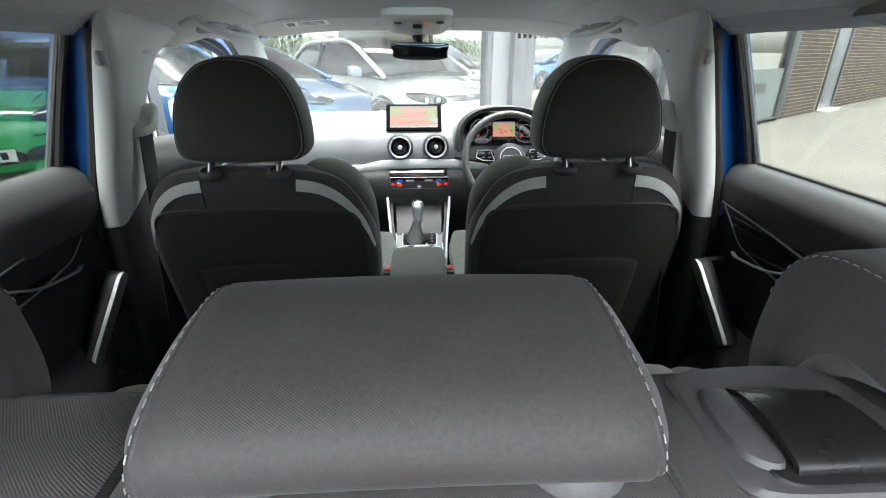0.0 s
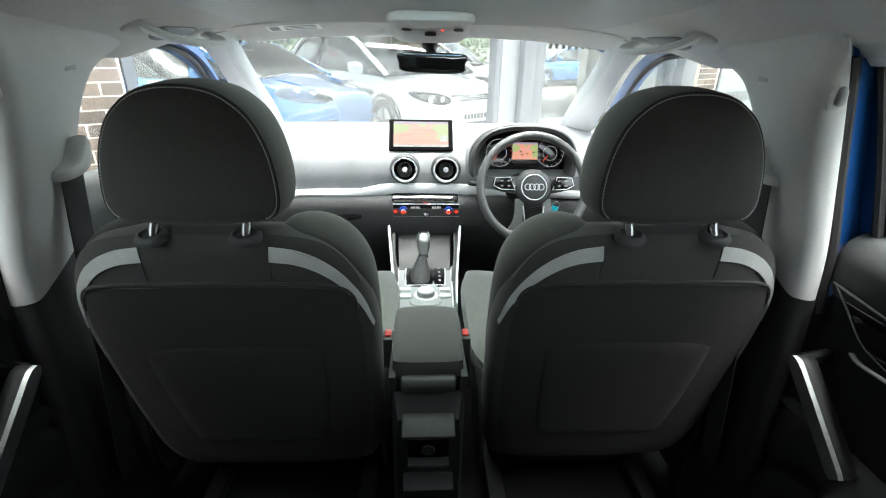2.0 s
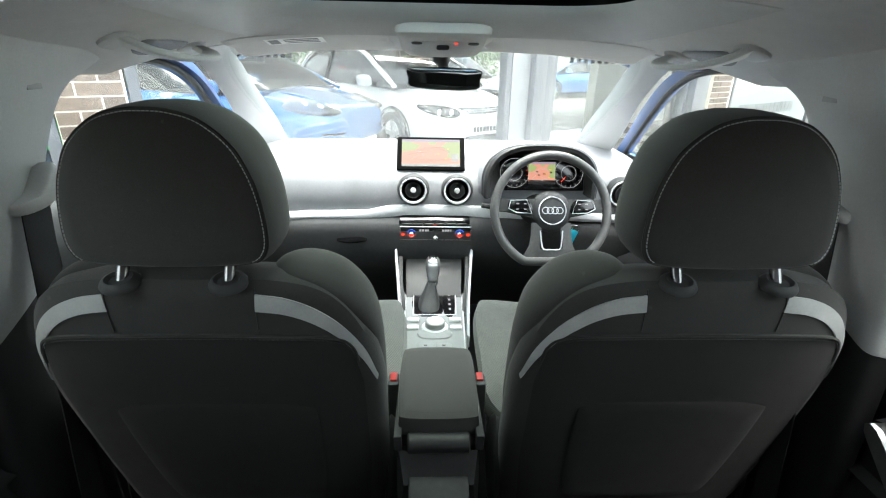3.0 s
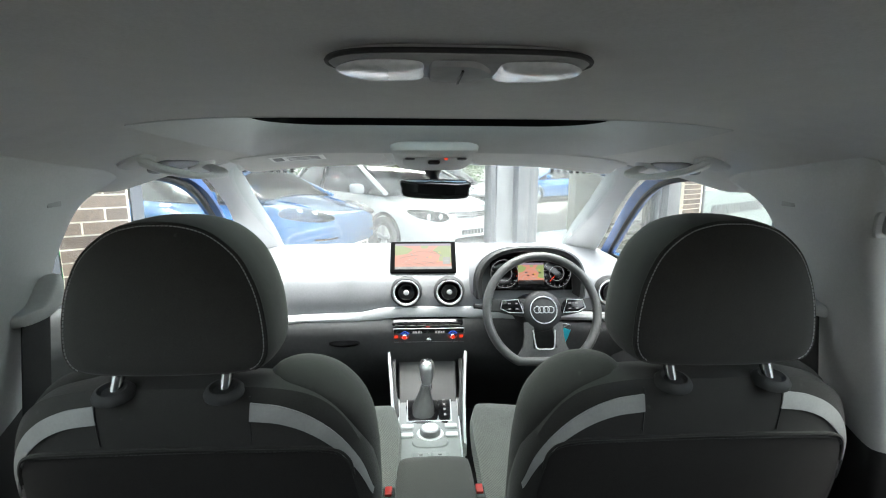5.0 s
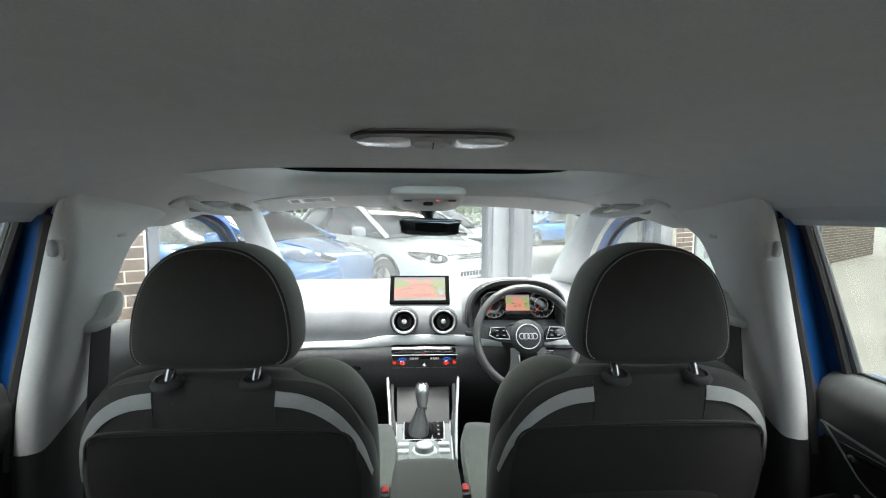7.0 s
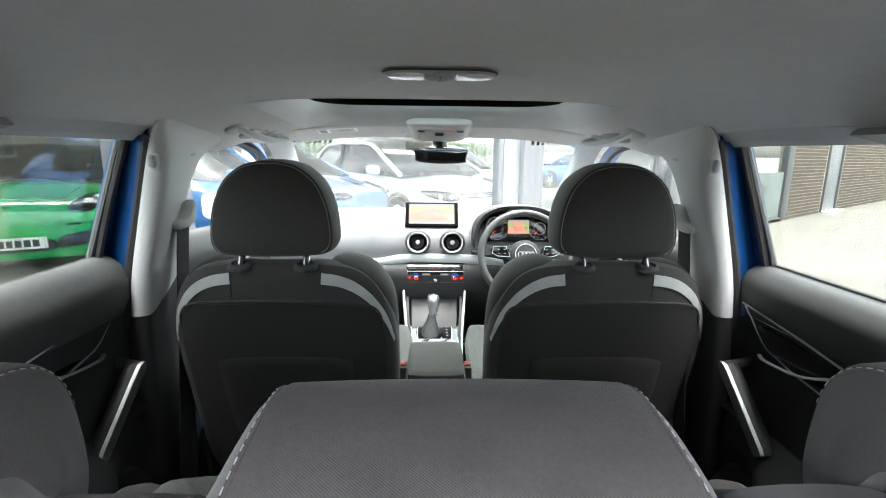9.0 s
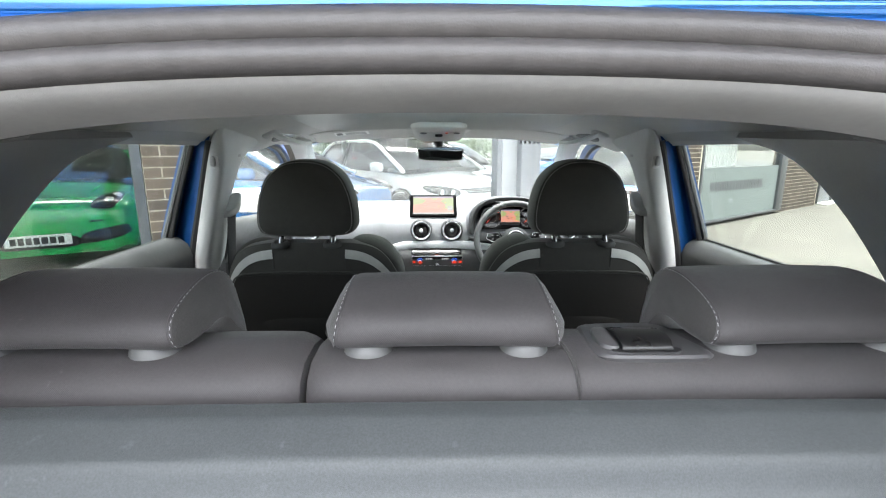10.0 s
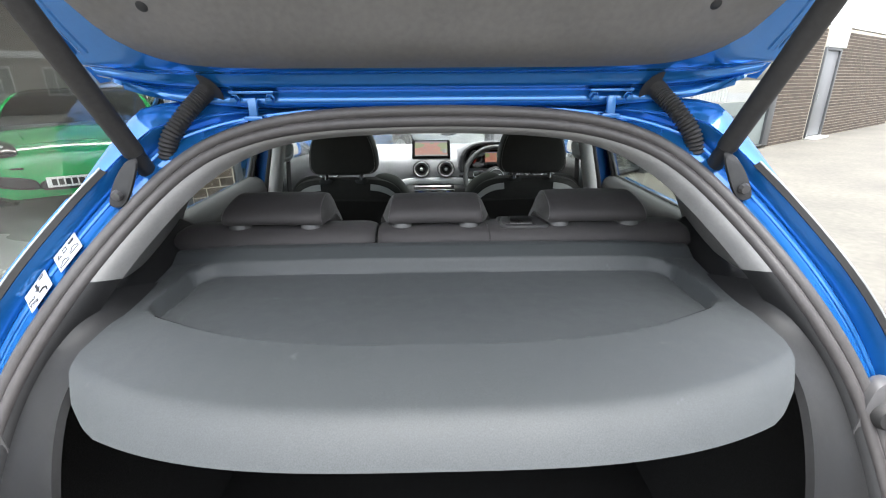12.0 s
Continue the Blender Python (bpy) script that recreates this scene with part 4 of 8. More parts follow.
    for k in (-1, 1):
        part("seat_rail", box(cx + k * 0.19 - 0.02, cx + k * 0.19 + 0.02, 1.18, 1.75, 0.29, 0.325, 0.004), "black_plastic", t)
        part("recliner_cover", pillow(outline_fn([(1.2, 0.45), (1.3, 0.5), (1.33, 0.6), (1.26, 0.68), (1.18, 0.6)], 30), (1.25, 0.56), 0.012, 0.012, 3, 4, lambda u, v, w: (cx + k * 0.245 + w, u, v)), "black_plastic", t)
    headrest_front(t, cx + (0.014 if cx > 0 else -0.006))
    return t


front_seat(-0.338, "charcoal cloth passenger seat with pale shoulder stripes")
front_seat(0.366, "charcoal cloth driver seat with pale shoulder stripes")

# rear bench: two folding backs, cushion, three headrests
rc = thing("rear_bench", "charcoal rear bench seat with split backrest", "car seat", (0, 0.5, 0.3))


def bench_back(t, x0, x1, label):
    n = 40

    def prof(s, inset):
        """Section in the y-z plane, rounded at the top."""
        base = [(0.32, 0.60), (0.27, 0.80), (0.238, 1.0), (0.224, 1.09), (0.222, 1.112), (0.23, 1.128), (0.25, 1.138), (0.29, 1.140), (0.325, 1.134), (0.348, 1.118), (0.36, 1.08), (0.375, 1.0), (0.42, 0.80), (0.47, 0.62)]
        c = (0.30, 0.9)
        return [(c[0] + (y - c[0]) * inset, c[1] + (z - c[1]) * (1 - (1 - inset) * 0.25)) for y, z in base]
    rings = []
    xs = [0, 0.006, 0.018, 0.04] + [0.04 + (x1 - x0 - 0.08) * i / 12 for i in range(1, 12)] + [x1 - x0 - 0.04, x1 - x0 - 0.018, x1 - x0 - 0.006, x1 - x0]
    for i, x in enumerate(xs):
        e = min(x, x1 - x0 - x)
        ins = 1 - 0.13 * max(0, 1 - e / 0.026) ** 2.0
        rings.append([(x0 + x, y, z) for y, z in prof(0, ins)])
    part("backrest", loft(rings), "fabric", t, label)
    return t


bench_l = bench_back(rc, -0.555, -0.129, "charcoal twill narrow backrest section")
bench_r = bench_back(rc, -0.123, 0.555, "charcoal twill wide backrest section")
part("panel_seam", tube([(0.118, 0.225, 1.07), (0.118, 0.2215, 1.10), (0.117, 0.228, 1.127), (0.115, 0.252, 1.139), (0.112, 0.30, 1.1405)], 0.0018, 6, 4), "fabric_smooth", bench_r)
for t, x in ((bench_l, -0.5), (bench_r, 0.5)):
    s = 1 if x > 0 else -1
    part("side_bolster", pillow(outline_fn([(s * 0.53, 0.62), (s * 0.545, 0.9), (s * 0.55, 1.09), (s * 0.60, 1.10), (s * 0.625, 1.0), (s * 0.63, 0.65)], 40), (s * 0.58, 0.86), 0.05, 0.11, 3, 6, lambda u, v, w: (u, 0.32 + (1.1 - v) * 0.2 + w, v)), "fabric_smooth", t, "dark cloth side bolster")

# belt guide let into the wide back's top
bg = thing("belt_guide", "grey plastic belt guide with black webbing passing through", "belt guide", (0.2, 0.28, 1.143))
gd = outline_fn([(0.146, 0.243), (0.19, 0.240), (0.23, 0.240), (0.244, 0.243), (0.247, 0.254), (0.238, 0.285), (0.225, 0.322), (0.15, 0.322), (0.140, 0.30), (0.138, 0.262)], 50)
part("guide", pillow(gd, (0.192, 0.28), 0.006, 0.003, 6, 5, lambda u, v, w: (u, v, 1.1385 + w)), "guide_grey", bg, "satin grey guide plate")
part("guide_slot", pillow(outline_fn([(0.158, 0.246), (0.19, 0.2445), (0.216, 0.246), (0.216, 0.258), (0.158, 0.258)], 30), (0.187, 0.252), 0.002, 0.0028, 6, 4, lambda u, v, w: (u, v, 1.1400 + w)), "black_plastic", bg, "dark belt slot")
part("guide_ramp", pillow(outline_fn([(0.147, 0.262), (0.163, 0.255), (0.165, 0.30), (0.150, 0.30)], 24), (0.157, 0.279), 0.003, 0.005, 3, 4, lambda u, v, w: (u, v, 1.1415 + w)), "guide_grey", bg)
part("webbing", ribbon([(0.187, 0.2505, 1.1400), (0.187, 0.2515, 1.1445), (0.187, 0.2565, 1.1480), (0.188, 0.266, 1.1495), (0.189, 0.278, 1.1490), (0.190, 0.292, 1.1465), (0.1905, 0.300, 1.1425), (0.191, 0.304, 1.136)], [(-0.0235, -0.0015), (0.0235, -0.0015), (0.0235, 0.0012), (-0.0235, 0.0012)], 6), mat("satin_black_webbing", (0.012, 0.012, 0.012), 0.3, vary=0.15, scale=500, bump=0.06, bscale=900), bg, "satin black webbing")


def rear_headrest(cx, w, depth, label):
    """Low saddle-shaped headrest, folded down over the seat back."""
    t = thing("rear_headrest", label, "headrest", (cx, 0.27, 1.14), group="rear headrests")
    base = outline_fn([(0.004, -0.002), (-0.006, 0.008), (-0.002, 0.024), (0.018, 0.037), (0.055, 0.047), (0.085, 0.047), (0.104, 0.036), (0.112, 0.012), (0.108, -0.03), (0.092, -0.052), (0.075, -0.05), (0.062, -0.015), (0.035, -0.003)], 52)
    base = [(y * depth, z if z > 0 else z * depth) for y, z in base]
    rings = []
    c = (0.055 * depth, 0.018)
    N = 24
    kk = []
    for i in range(N + 1):
        u = -1 + 2 * i / N
        u = math.copysign(1 - (1 - abs(u)) ** 1.6, u)
        e = max(0.0, (abs(u) - 0.80) / 0.20)
        k = 1 - 0.62 * e ** 2.6
        rings.append([(cx + u * w * (1.04 - 1.1 * (z - 0.0) * 1.4), 0.247 + c[0] + (y - c[0]) * k, 1.150 + c[1] + (z - c[1]) * k - 0.003 * u * u) for y, z in base])
    cut = [i for i in range(N + 1) if abs(math.copysign(1 - (1 - abs(-1 + 2 * i / N)) ** 1.6, 1)) <= 0.90]
    part("pad", loft(rings[cut[0]:cut[-1] + 1], True, False), "fabric", t, "charcoal twill pad")
    part("end_cap", loft(rings[:cut[0] + 1]), "fabric_smooth", t, "plain charcoal end panel")
    part("end_cap", loft(rings[cut[-1]:]), "fabric_smooth", t, "plain charcoal end panel")
    for s in (-1, 1):
        u = 0.885
        k = 1 - 0.62 * ((u - 0.80) / 0.20) ** 2.6
        line = [(cx + s * u * w * (1.04 - 1.54 * z), 0.247 + c[0] + (y - c[0]) * k * 1.012, 1.150 + c[1] + (z - c[1]) * k * 1.02 - 0.0024) for y, z in base[2:30]]
        part("stitching", stitches(line, 0.0066, 0.0034, 0.00035), "stitch", t)
        part("seam_welt", tube([(x - s * 0.002, y, z) for x, y, z in line], 0.0011, 6), "fabric", t)
        part("collar", lathe([(0.001, 0.012), (0.018, 0.012), (0.0215, 0.008), (0.023, 0.0), (0.001, 0.0)], Matrix.Translation((cx + s * w * 0.66, 0.268, 1.138)), 20), "grey_plastic", t)
        part("post", cyl((cx + s * w * 0.66, 0.27, 1.12), (cx + s * w * 0.66, 0.275, 1.165), 0.007, 12), "black_plastic", t)
    return t


rear_headrest(0.002, 0.111, 1.0, "charcoal twill centre headrest with pale stitching")
rear_headrest(-0.346, 0.116, 1.25, "charcoal twill passenger-side outer headrest with pale stitching")
rear_headrest(0.35, 0.116, 1.25, "charcoal twill driver-side outer headrest with pale stitching")

for x0, x1, m in ((-0.56, -0.50, "fabric_smooth"), (-0.50, -0.115, "fabric_mesh"), (-0.115, 0.115, "fabric_smooth"), (0.115, 0.50, "fabric_mesh"), (0.50, 0.56, "fabric_smooth")):
    def f(u, v, x0=x0, x1=x1):
        x = x0 + (x1 - x0) * u
        a = v * 1.0
        y = 0.40 + 0.46 * min(1, v / 0.85) + (0.03 * math.sin((v - 0.85) / 0.15 * 1.57) if v > 0.85 else 0) - 0.03 * (abs(x) / 0.56) ** 4
        z = 0.69 + 0.025 * math.sin(min(1, v / 0.85) * 2.6) + 0.02 * (1 - (abs(abs(x) - 0.31) / 0.25) ** 2) * 0.3 - 0.012 * (1 - min(1, min(u, 1 - u) * (x1 - x0) / 0.02)) ** 2
        if v > 0.85:
            z -= 0.20 * (1 - math.cos((v - 0.85) / 0.15 * 1.57)) + 0.02 * ((v - 0.85) / 0.15)
        return (x, y, z)
    part("cushion_panel", sheet(f, 14, 26, -0.03), m, rc)
part("cushion_base", box(-0.55, 0.55, 0.42, 0.84, 0.3, 0.6, 0.03), "black_plastic", rc)
for s in (-1, 1):
    part("stitching", stitches([(s * 0.065, 0.45 + 0.02 * i, 0.704 + 0.025 * math.sin(min(1, (0.05 + 0.02 * i) / 0.46) * 2.6)) for i in range(20)], 0.006, 0.004, 0.0008), "stitch", rc)

# ---------------------------------------------------------------- doors
def door_profile(z):
    """Half-width of the inner door face at a height."""
    return lin(z, [(0.30, 0.665), (0.55, 0.64), (0.66, 0.60), (0.72, 0.595), (0.755, 0.615), (0.78, 0.655), (0.9, 0.668), (0.985, 0.664), (1.02, 0.648), (1.055, 0.645), (1.08, 0.655), (1.092, 0.672), (1.096, 0.69)])


def door(s, rear):
    y0, y1 = (0.02, 1.045) if rear else (1.25, 2.26)
    t = thing("rear_door" if rear else "front_door", "closed blue rear door with black inner panel" if rear else "closed blue front door with black inner panel", "car door", (s * 0.68, (y0 + y1) / 2, 0.6), group="rear doors" if rear else "front doors")
    zs = [0.30, 0.45, 0.55, 0.62, 0.66, 0.69, 0.72, 0.735, 0.755, 0.77, 0.78, 0.84, 0.9, 0.95, 0.985]

    def lower(u, v):
        i = u * (len(zs) - 1)
        z = zs[int(round(i))]
        y = y0 + (y1 - y0) * v
        x = door_profile(z)
        if 0.6 < z < 0.76 and rear:
            x += 0.05 * max(0, min(1, (y - 0.86) / 0.08))
        return (s * x, y, z)
    part("door_panel", sheet(lower, len(zs) - 1, 24, 0.012), "black_plastic", t, "black grained lower door panel")
    zt = [0.986, 1.0, 1.02, 1.04, 1.055, 1.068, 1.08, 1.088, 1.092, 1.096]

    def upper(u, v):
        z = zt[int(round(u * 9))]
        y = y0 + (y1 - y0) * v
        return (s * door_profile(z), y, z - (0.0 if rear else 0.055 * min(1, max(0, (y - 1.3) / 0.8))))
    part("top_pad", sheet(upper, 9, 20, 0.012), "door_pad", t, "soft dark top pad")
    part("belt_seal", box(min(s * 0.688, s * 0.70), max(s * 0.688, s * 0.70), y0 + 0.02, y1 - 0.02, 1.04 if not rear else 1.085, 1.05 if not rear else 1.1, 0.003), "rubber", t)
    part("outer_skin", sheet(lambda u, v: (s * lin(u, [(0, 0.80), (0.4, 0.86), (0.75, 0.84), (1, 0.735)]), y0 + (y1 - y0) * v, 0.35 + u * (0.735 if rear else 0.69)), 10, 12, 0.004), "blue", t, "metallic blue outer skin")
    part("shoulder", sheet(lambda u, v: (s * (0.70 + 0.036 * u), y0 + (y1 - y0) * v, (1.085 if rear else 1.04)), 2, 4, 0.003), "blue", t)
    if rear:
        part("frame_front", ribbon([(s * 0.705, 1.065, 1.06), (s * 0.665, 1.075, 1.2), (s * 0.615, 1.09, 1.365)], [(-0.032, -0.012), (0.032, -0.012), (0.032, 0.012), (-0.032, 0.012)], 5, up=(1, 0, 0.3)), "blue_shaded", t, "blue painted window frame")
        part("frame_seal", tube([(s * 0.692, 1.028, 1.06), (s * 0.652, 1.036, 1.2), (s * 0.602, 1.05, 1.36)], 0.008, 8, 5), "rubber", t)
        part("glass_run", tube([(s * 0.70, 1.018, 1.07), (s * 0.66, 1.03, 1.2), (s * 0.615, 1.046, 1.35)], 0.0065, 8, 5), "grey_plastic", t)
        part("pillar_seal", tube([(s * 0.652, 1.05, 0.95), (s * 0.637, 1.05, 1.06), (s * 0.608, 1.052, 1.18), (s * 0.581, 1.052, 1.29), (s * 0.566, 1.05, 1.345)], 0.009, 8, 5), "rubber", t, "black rubber door seal")
        part("frame_top", tube([(s * 0.606, 0.58, 1.35), (s * 0.61, 0.8, 1.362), (s * 0.61, 1.08, 1.362)], 0.012, 8, 5), "blue", t)
        part("frame_rear", tube([(s * 0.70, 0.40, 1.07), (s * 0.665, 0.46, 1.2), (s * 0.61, 0.6, 1.35)], 0.014, 8, 5), "rubber", t)
        gl = [(0.703, 0.36, 1.02, 1.03), (0.605, 0.5, 1.04, 1.36)]
    else:
        part("frame_front", ribbon([(s * 0.715, 2.30, 1.0), (s * 0.685, 2.12, 1.12), (s * 0.648, 1.94, 1.23), (s * 0.617, 1.76, 1.315), (s * 0.603, 1.58, 1.355), (s * 0.60, 1.3, 1.365)], [(-0.016, -0.02), (0.016, -0.02), (0.016, 0.02), (-0.016, 0.02)], 6, up=(1, 0, 0.4)), "blue_shaded", t, "blue painted window frame")
        part("frame_seal", tube([(s * 0.692, 2.20, 1.03), (s * 0.668, 2.08, 1.11), (s * 0.634, 1.90, 1.22), (s * 0.604, 1.74, 1.298), (s * 0.592, 1.58, 1.338), (s * 0.59, 1.3, 1.348)], 0.008, 8, 6), "rubber", t)
        gl = [(0.70, 1.22, 2.3, 1.0), (0.60, 1.24, 1.62, 1.362)]
    (xa, ya, yb, za), (xb, yc, yd, zb) = gl
    g = part("window_glass", sheet(lambda u, v: (s * (xa + (xb - xa) * v), (ya + (yc - ya) * v) * (1 - u) + (yb + (yd - yb) * v) * u, za + (zb - za) * v), 6, 6, 0.004), "rear_glass" if rear else "glass", t, "grey tinted window glass" if rear else "clear window glass")
    g.visible_shadow = False
    if rear:
        # trim lozenge with inner handle
        xs = s * 0.660
        poly = [(1.035, 1.005), (0.965, 0.925), (0.83, 0.905), (0.74, 0.965), (0.80, 0.985), (0.90, 0.995)]
        loop = [(xs - s * 0.006, y, z) for y, z in [(1.035, 1.008), (0.970, 0.950), (0.952, 0.940), (0.88, 0.924), (0.80, 0.915), (0.74, 0.945)]]
        part("trim_line", tube(loop, 0.0017, 8), "alu", t, "thin satin silver trim line")
        part("trim_line", tube([(xs - s * 0.010, 1.037, 1.012), (xs - s * 0.010, 0.88, 0.995), (xs - s * 0.010, 0.70, 0.968)], 0.0022, 8), "alu", t)
        part("handle_recess", pillow(outline_fn([(1.0, 0.975), (0.95, 0.935), (0.84, 0.925), (0.76, 0.945), (0.8, 0.965), (0.9, 0.98)], 36), (0.88, 0.95), 0.006, 0.004, 4, 4, lambda u, v, w: (xs - s * 0.002 + w, u, v)), "gloss_black", t)
        part("inner_handle", tube([(xs - s * 0.012, 0.965, 0.925), (xs - s * 0.026, 0.93, 0.928), (xs - s * 0.026, 0.85, 0.937), (xs - s * 0.012, 0.80, 0.955)], 0.0042, 10, 5, squash=0.6), "alu", t, "satin silver door handle")
        # upright grab bar
        a, b = Vector((s * 0.618, 1.01, 0.885)), Vector((s * 0.632, 0.885, 0.752))
        d = (b - a).normalized()
        side = Vector((0, d.z, -d.y))
        for nm, wd, off, m in (("grab_bar", 0.018, 0.0, "black_plastic"), ("bar_inlay", 0.0145, s * -0.006, "alu")):
            ring = []
            for q, k in ((a - 0.004 * d, 0.35), (a + 0.006 * d, 0.9), (a + 0.02 * d, 1.0), (b - 0.012 * d, 1.0), (b, 0.85)):
                ring.append([q + Vector((off + cxx * 0.012, 0, 0)) + side * wd * k * sy for cxx, sy in ((-1, -0.8), (-1, 0.8), (-0.5, 1), (0.5, 1), (1, 0.8), (1, -0.8), (0.5, -1), (-0.5, -1))])
            part(nm, loft(ring), m, t, "brushed aluminium inlay" if nm == "bar_inlay" else "black grab handle")
        part("bar_foot", tube([a + Vector((0, 0, -0.005)), a + Vector((s * 0.05, 0.005, 0))], 0.012, 8), "black_plastic", t)
        part("bar_foot", tube([b, b + Vector((s * 0.03, 0.0, -0.02))], 0.014, 8), "black_plastic", t)
        part("window_switch", moved(box(-0.012, 0.012, -0.018, 0.018, 0, 0.008, 0.003), Matrix.Translation((s * 0.615, 0.74, 0.735))), "chrome", t)
        part("speaker_bulge", pillow(outline_fn([(0.98, 0.40), (1.03, 0.55), (0.99, 0.66), (0.9, 0.70), (0.8, 0.69), (0.74, 0.6), (0.75, 0.42), (0.86, 0.36)], 40), (0.88, 0.53), 0.03, 0.03, 3, 6, lambda u, v, w: (s * 0.635 + w, u, v)), "black_plastic", t)
    else:
        part("inner_handle", tube([(s * 0.648, 1.93, 0.93), (s * 0.63, 1.96, 0.935), (s * 0.63, 2.03, 0.94), (s * 0.648, 2.06, 0.945)], 0.007, 10, 5), "silver", t, "satin silver door handle")
        part("trim_line", tube([(s * 0.648, 1.5, 0.95), (s * 0.65, 1.8, 0.965), (s * 0.652, 2.15, 0.99)], 0.004, 8, 4), "silver", t)
        mb = thing("door_mirror", "blue door mirror with silvered glass", "door mirror", (s * 0.78, 2.07, 1.03), group="door mirrors")
        out = outline_fn([(-0.09, -0.055), (0.03, -0.062), (0.095, -0.05), (0.108, 0.0), (0.095, 0.055), (0.03, 0.068), (-0.07, 0.06), (-0.105, 0.0)], 40)
        wp = lambda u, v, w: (s * 0.875 + s * u, 2.07 + w + u * 0.15, 1.09 + v)
        part("housing", pillow(out, (0, 0), 0.02, 0.085, 3, 7, wp), "blue", mb, "metallic blue mirror housing")
        part("mirror_glass", pillow([(x * 0.88, z * 0.86) for x, z in out], (0, 0), 0.004, 0.0, 8, 3, lambda u, v, w: (s * 0.875 + s * u, 2.048 + w + u * 0.15, 1.09 + v)), "mirror", mb, "silvered mirror glass")
        part("foot", tube([(s * 0.73, 2.09, 1.0), (s * 0.76, 2.09, 1.03), (s * 0.80, 2.09, 1.05)], 0.02, 10, 4), "black_plastic", mb)


for s in (-1, 1):
    door(s, True)
    door(s, False)
    # belt on the centre pillar
    bt = thing("seat_belt", "black front seat belt with grey upper cover", "seat belt", (s * 0.6, 1.17, 0.8), group="front seat belts")
    part("upper_cover", pillow(outline_fn([(1.132, 1.158), (1.165, 1.168), (1.196, 1.203), (1.214, 1.196), (1.216, 1.158), (1.19, 1.140), (1.14, 1.140)], 36), (1.175, 1.165), 0.02, 0.020, 2.6, 6, lambda u, v, w: (s * (0.586 - (v - 1.15) * 0.22) + w, u, v)), "pillar", bt, "grey plastic belt cover")
    part("webbing", ribbon([(s * 0.578, 1.168, 1.155), (s * 0.582, 1.158, 1.06), (s * 0.582, 1.146, 0.98), (s * 0.588, 1.13, 0.8), (s * 0.60, 1.11, 0.55)], [(-0.025, -0.001), (0.025, -0.001), (0.025, 0.001), (-0.025, 0.001)], 4, up=(1, 0, 0)), "belt", bt)
    ch = thing("coat_hook", "pale grey folding coat hook on the pillar", "coat hook", (s * 0.56, 1.05, 1.295), group="coat hooks")
    part("base", pillow(outline_fn([(-0.014, -0.024), (0, -0.027), (0.014, -0.024), (0.016, 0), (0.013, 0.024), (0, 0.027), (-0.013, 0.024), (-0.016, 0)], 24), (0, 0), 0.008, 0.004, 3, 4, lambda u, v, w: (s * (0.553 + 0.62 * u), 1.045 + 0.7 * w, 1.293 + 0.62 * v)), "pillar", ch)
    part("hook", pillow(outline_fn([(-0.009, -0.02), (0.009, -0.02), (0.011, 0), (0.007, 0.018), (-0.007, 0.018), (-0.011, 0)], 24), (0, 0), 0.01, 0.006, 2.5, 4, lambda u, v, w: (s * (0.556 + 0.62 * u), 1.038 + 0.7 * w, 1.296 + 0.62 * v)), "mid_grey", ch)
    part("badge", moved(box(-0.016, 0.016, -0.001, 0.001, -0.008, 0.008, 0.001), Matrix.Translation((s * 0.556, 1.20, 1.312)) @ Matrix.Rotation(radians(82 * s), 4, "Z")), "mid_grey", ch)
    # roof grab handle
    gh = thing("grab_handle", "pale grey roof grab handle", "grab handle", (s * 0.5, 1.42, 1.38), group="roof grab handles")
    hold = [(0.500, 1.300, -0.004), (0.484, 1.335, 0.016), (0.462, 1.375, 0.032), (0.446, 1.425, 0.040), (0.442, 1.475, 0.040), (0.446, 1.515, 0.036), (0.462, 1.545, 0.026), (0.492, 1.560, 0.008), (0.510, 1.562, -0.004)]
    hp = smooth_line([(s * x, y, roof_z(x, y) - d) for x, y, d in hold], 6)
    strap = []
    for i, p in enumerate(hp):
        d = (hp[min(i + 1, len(hp) - 1)] - hp[max(i - 1, 0)]).normalized()
        side = d.cross(Vector((0, 0, 1))).normalized()
        wide = 0.008 + 0.009 * math.sin(math.pi * min(1.0, (i + 2) / len(hp))) ** 0.6
        strap.append([p + side * wide * a + side.cross(d) * b for a, b in ((-1, 0.003), (-0.8, 0.006), (0.8, 0.006), (1, 0.003), (1, -0.003), (0.8, -0.006), (-0.8, -0.006), (-1, -0.003))])
    part("grip", loft(strap), "pillar", gh)
    # no hollow here: a darker grey pad paints the shade behind the grip
    cup = outline_fn([(0.485, 1.385), (0.515, 1.375), (0.535, 1.42), (0.532, 1.50), (0.505, 1.53), (0.482, 1.50)], 30)
    part("recess", pillow(cup, (0.508, 1.455), 0.003, 0.003, 4, 4, lambda u, v, w: (s * u, v, roof_z(u, v) - 0.001 + w)), "grey_plastic", gh, "grey pad standing for shade in the finger recess")
    for y in (1.322, 1.562):
        part("mount", pillow(outline_fn([(-0.024, -0.02), (0.024, -0.02), (0.024, 0.02), (-0.024, 0.02)], 20), (0, 0), 0.009, 0.01, 2.6, 5, lambda u, v, w: (s * (0.503 + v), y + u, roof_z(0.503 + v, y + u) - 0.001 + w)), "pillar", gh)

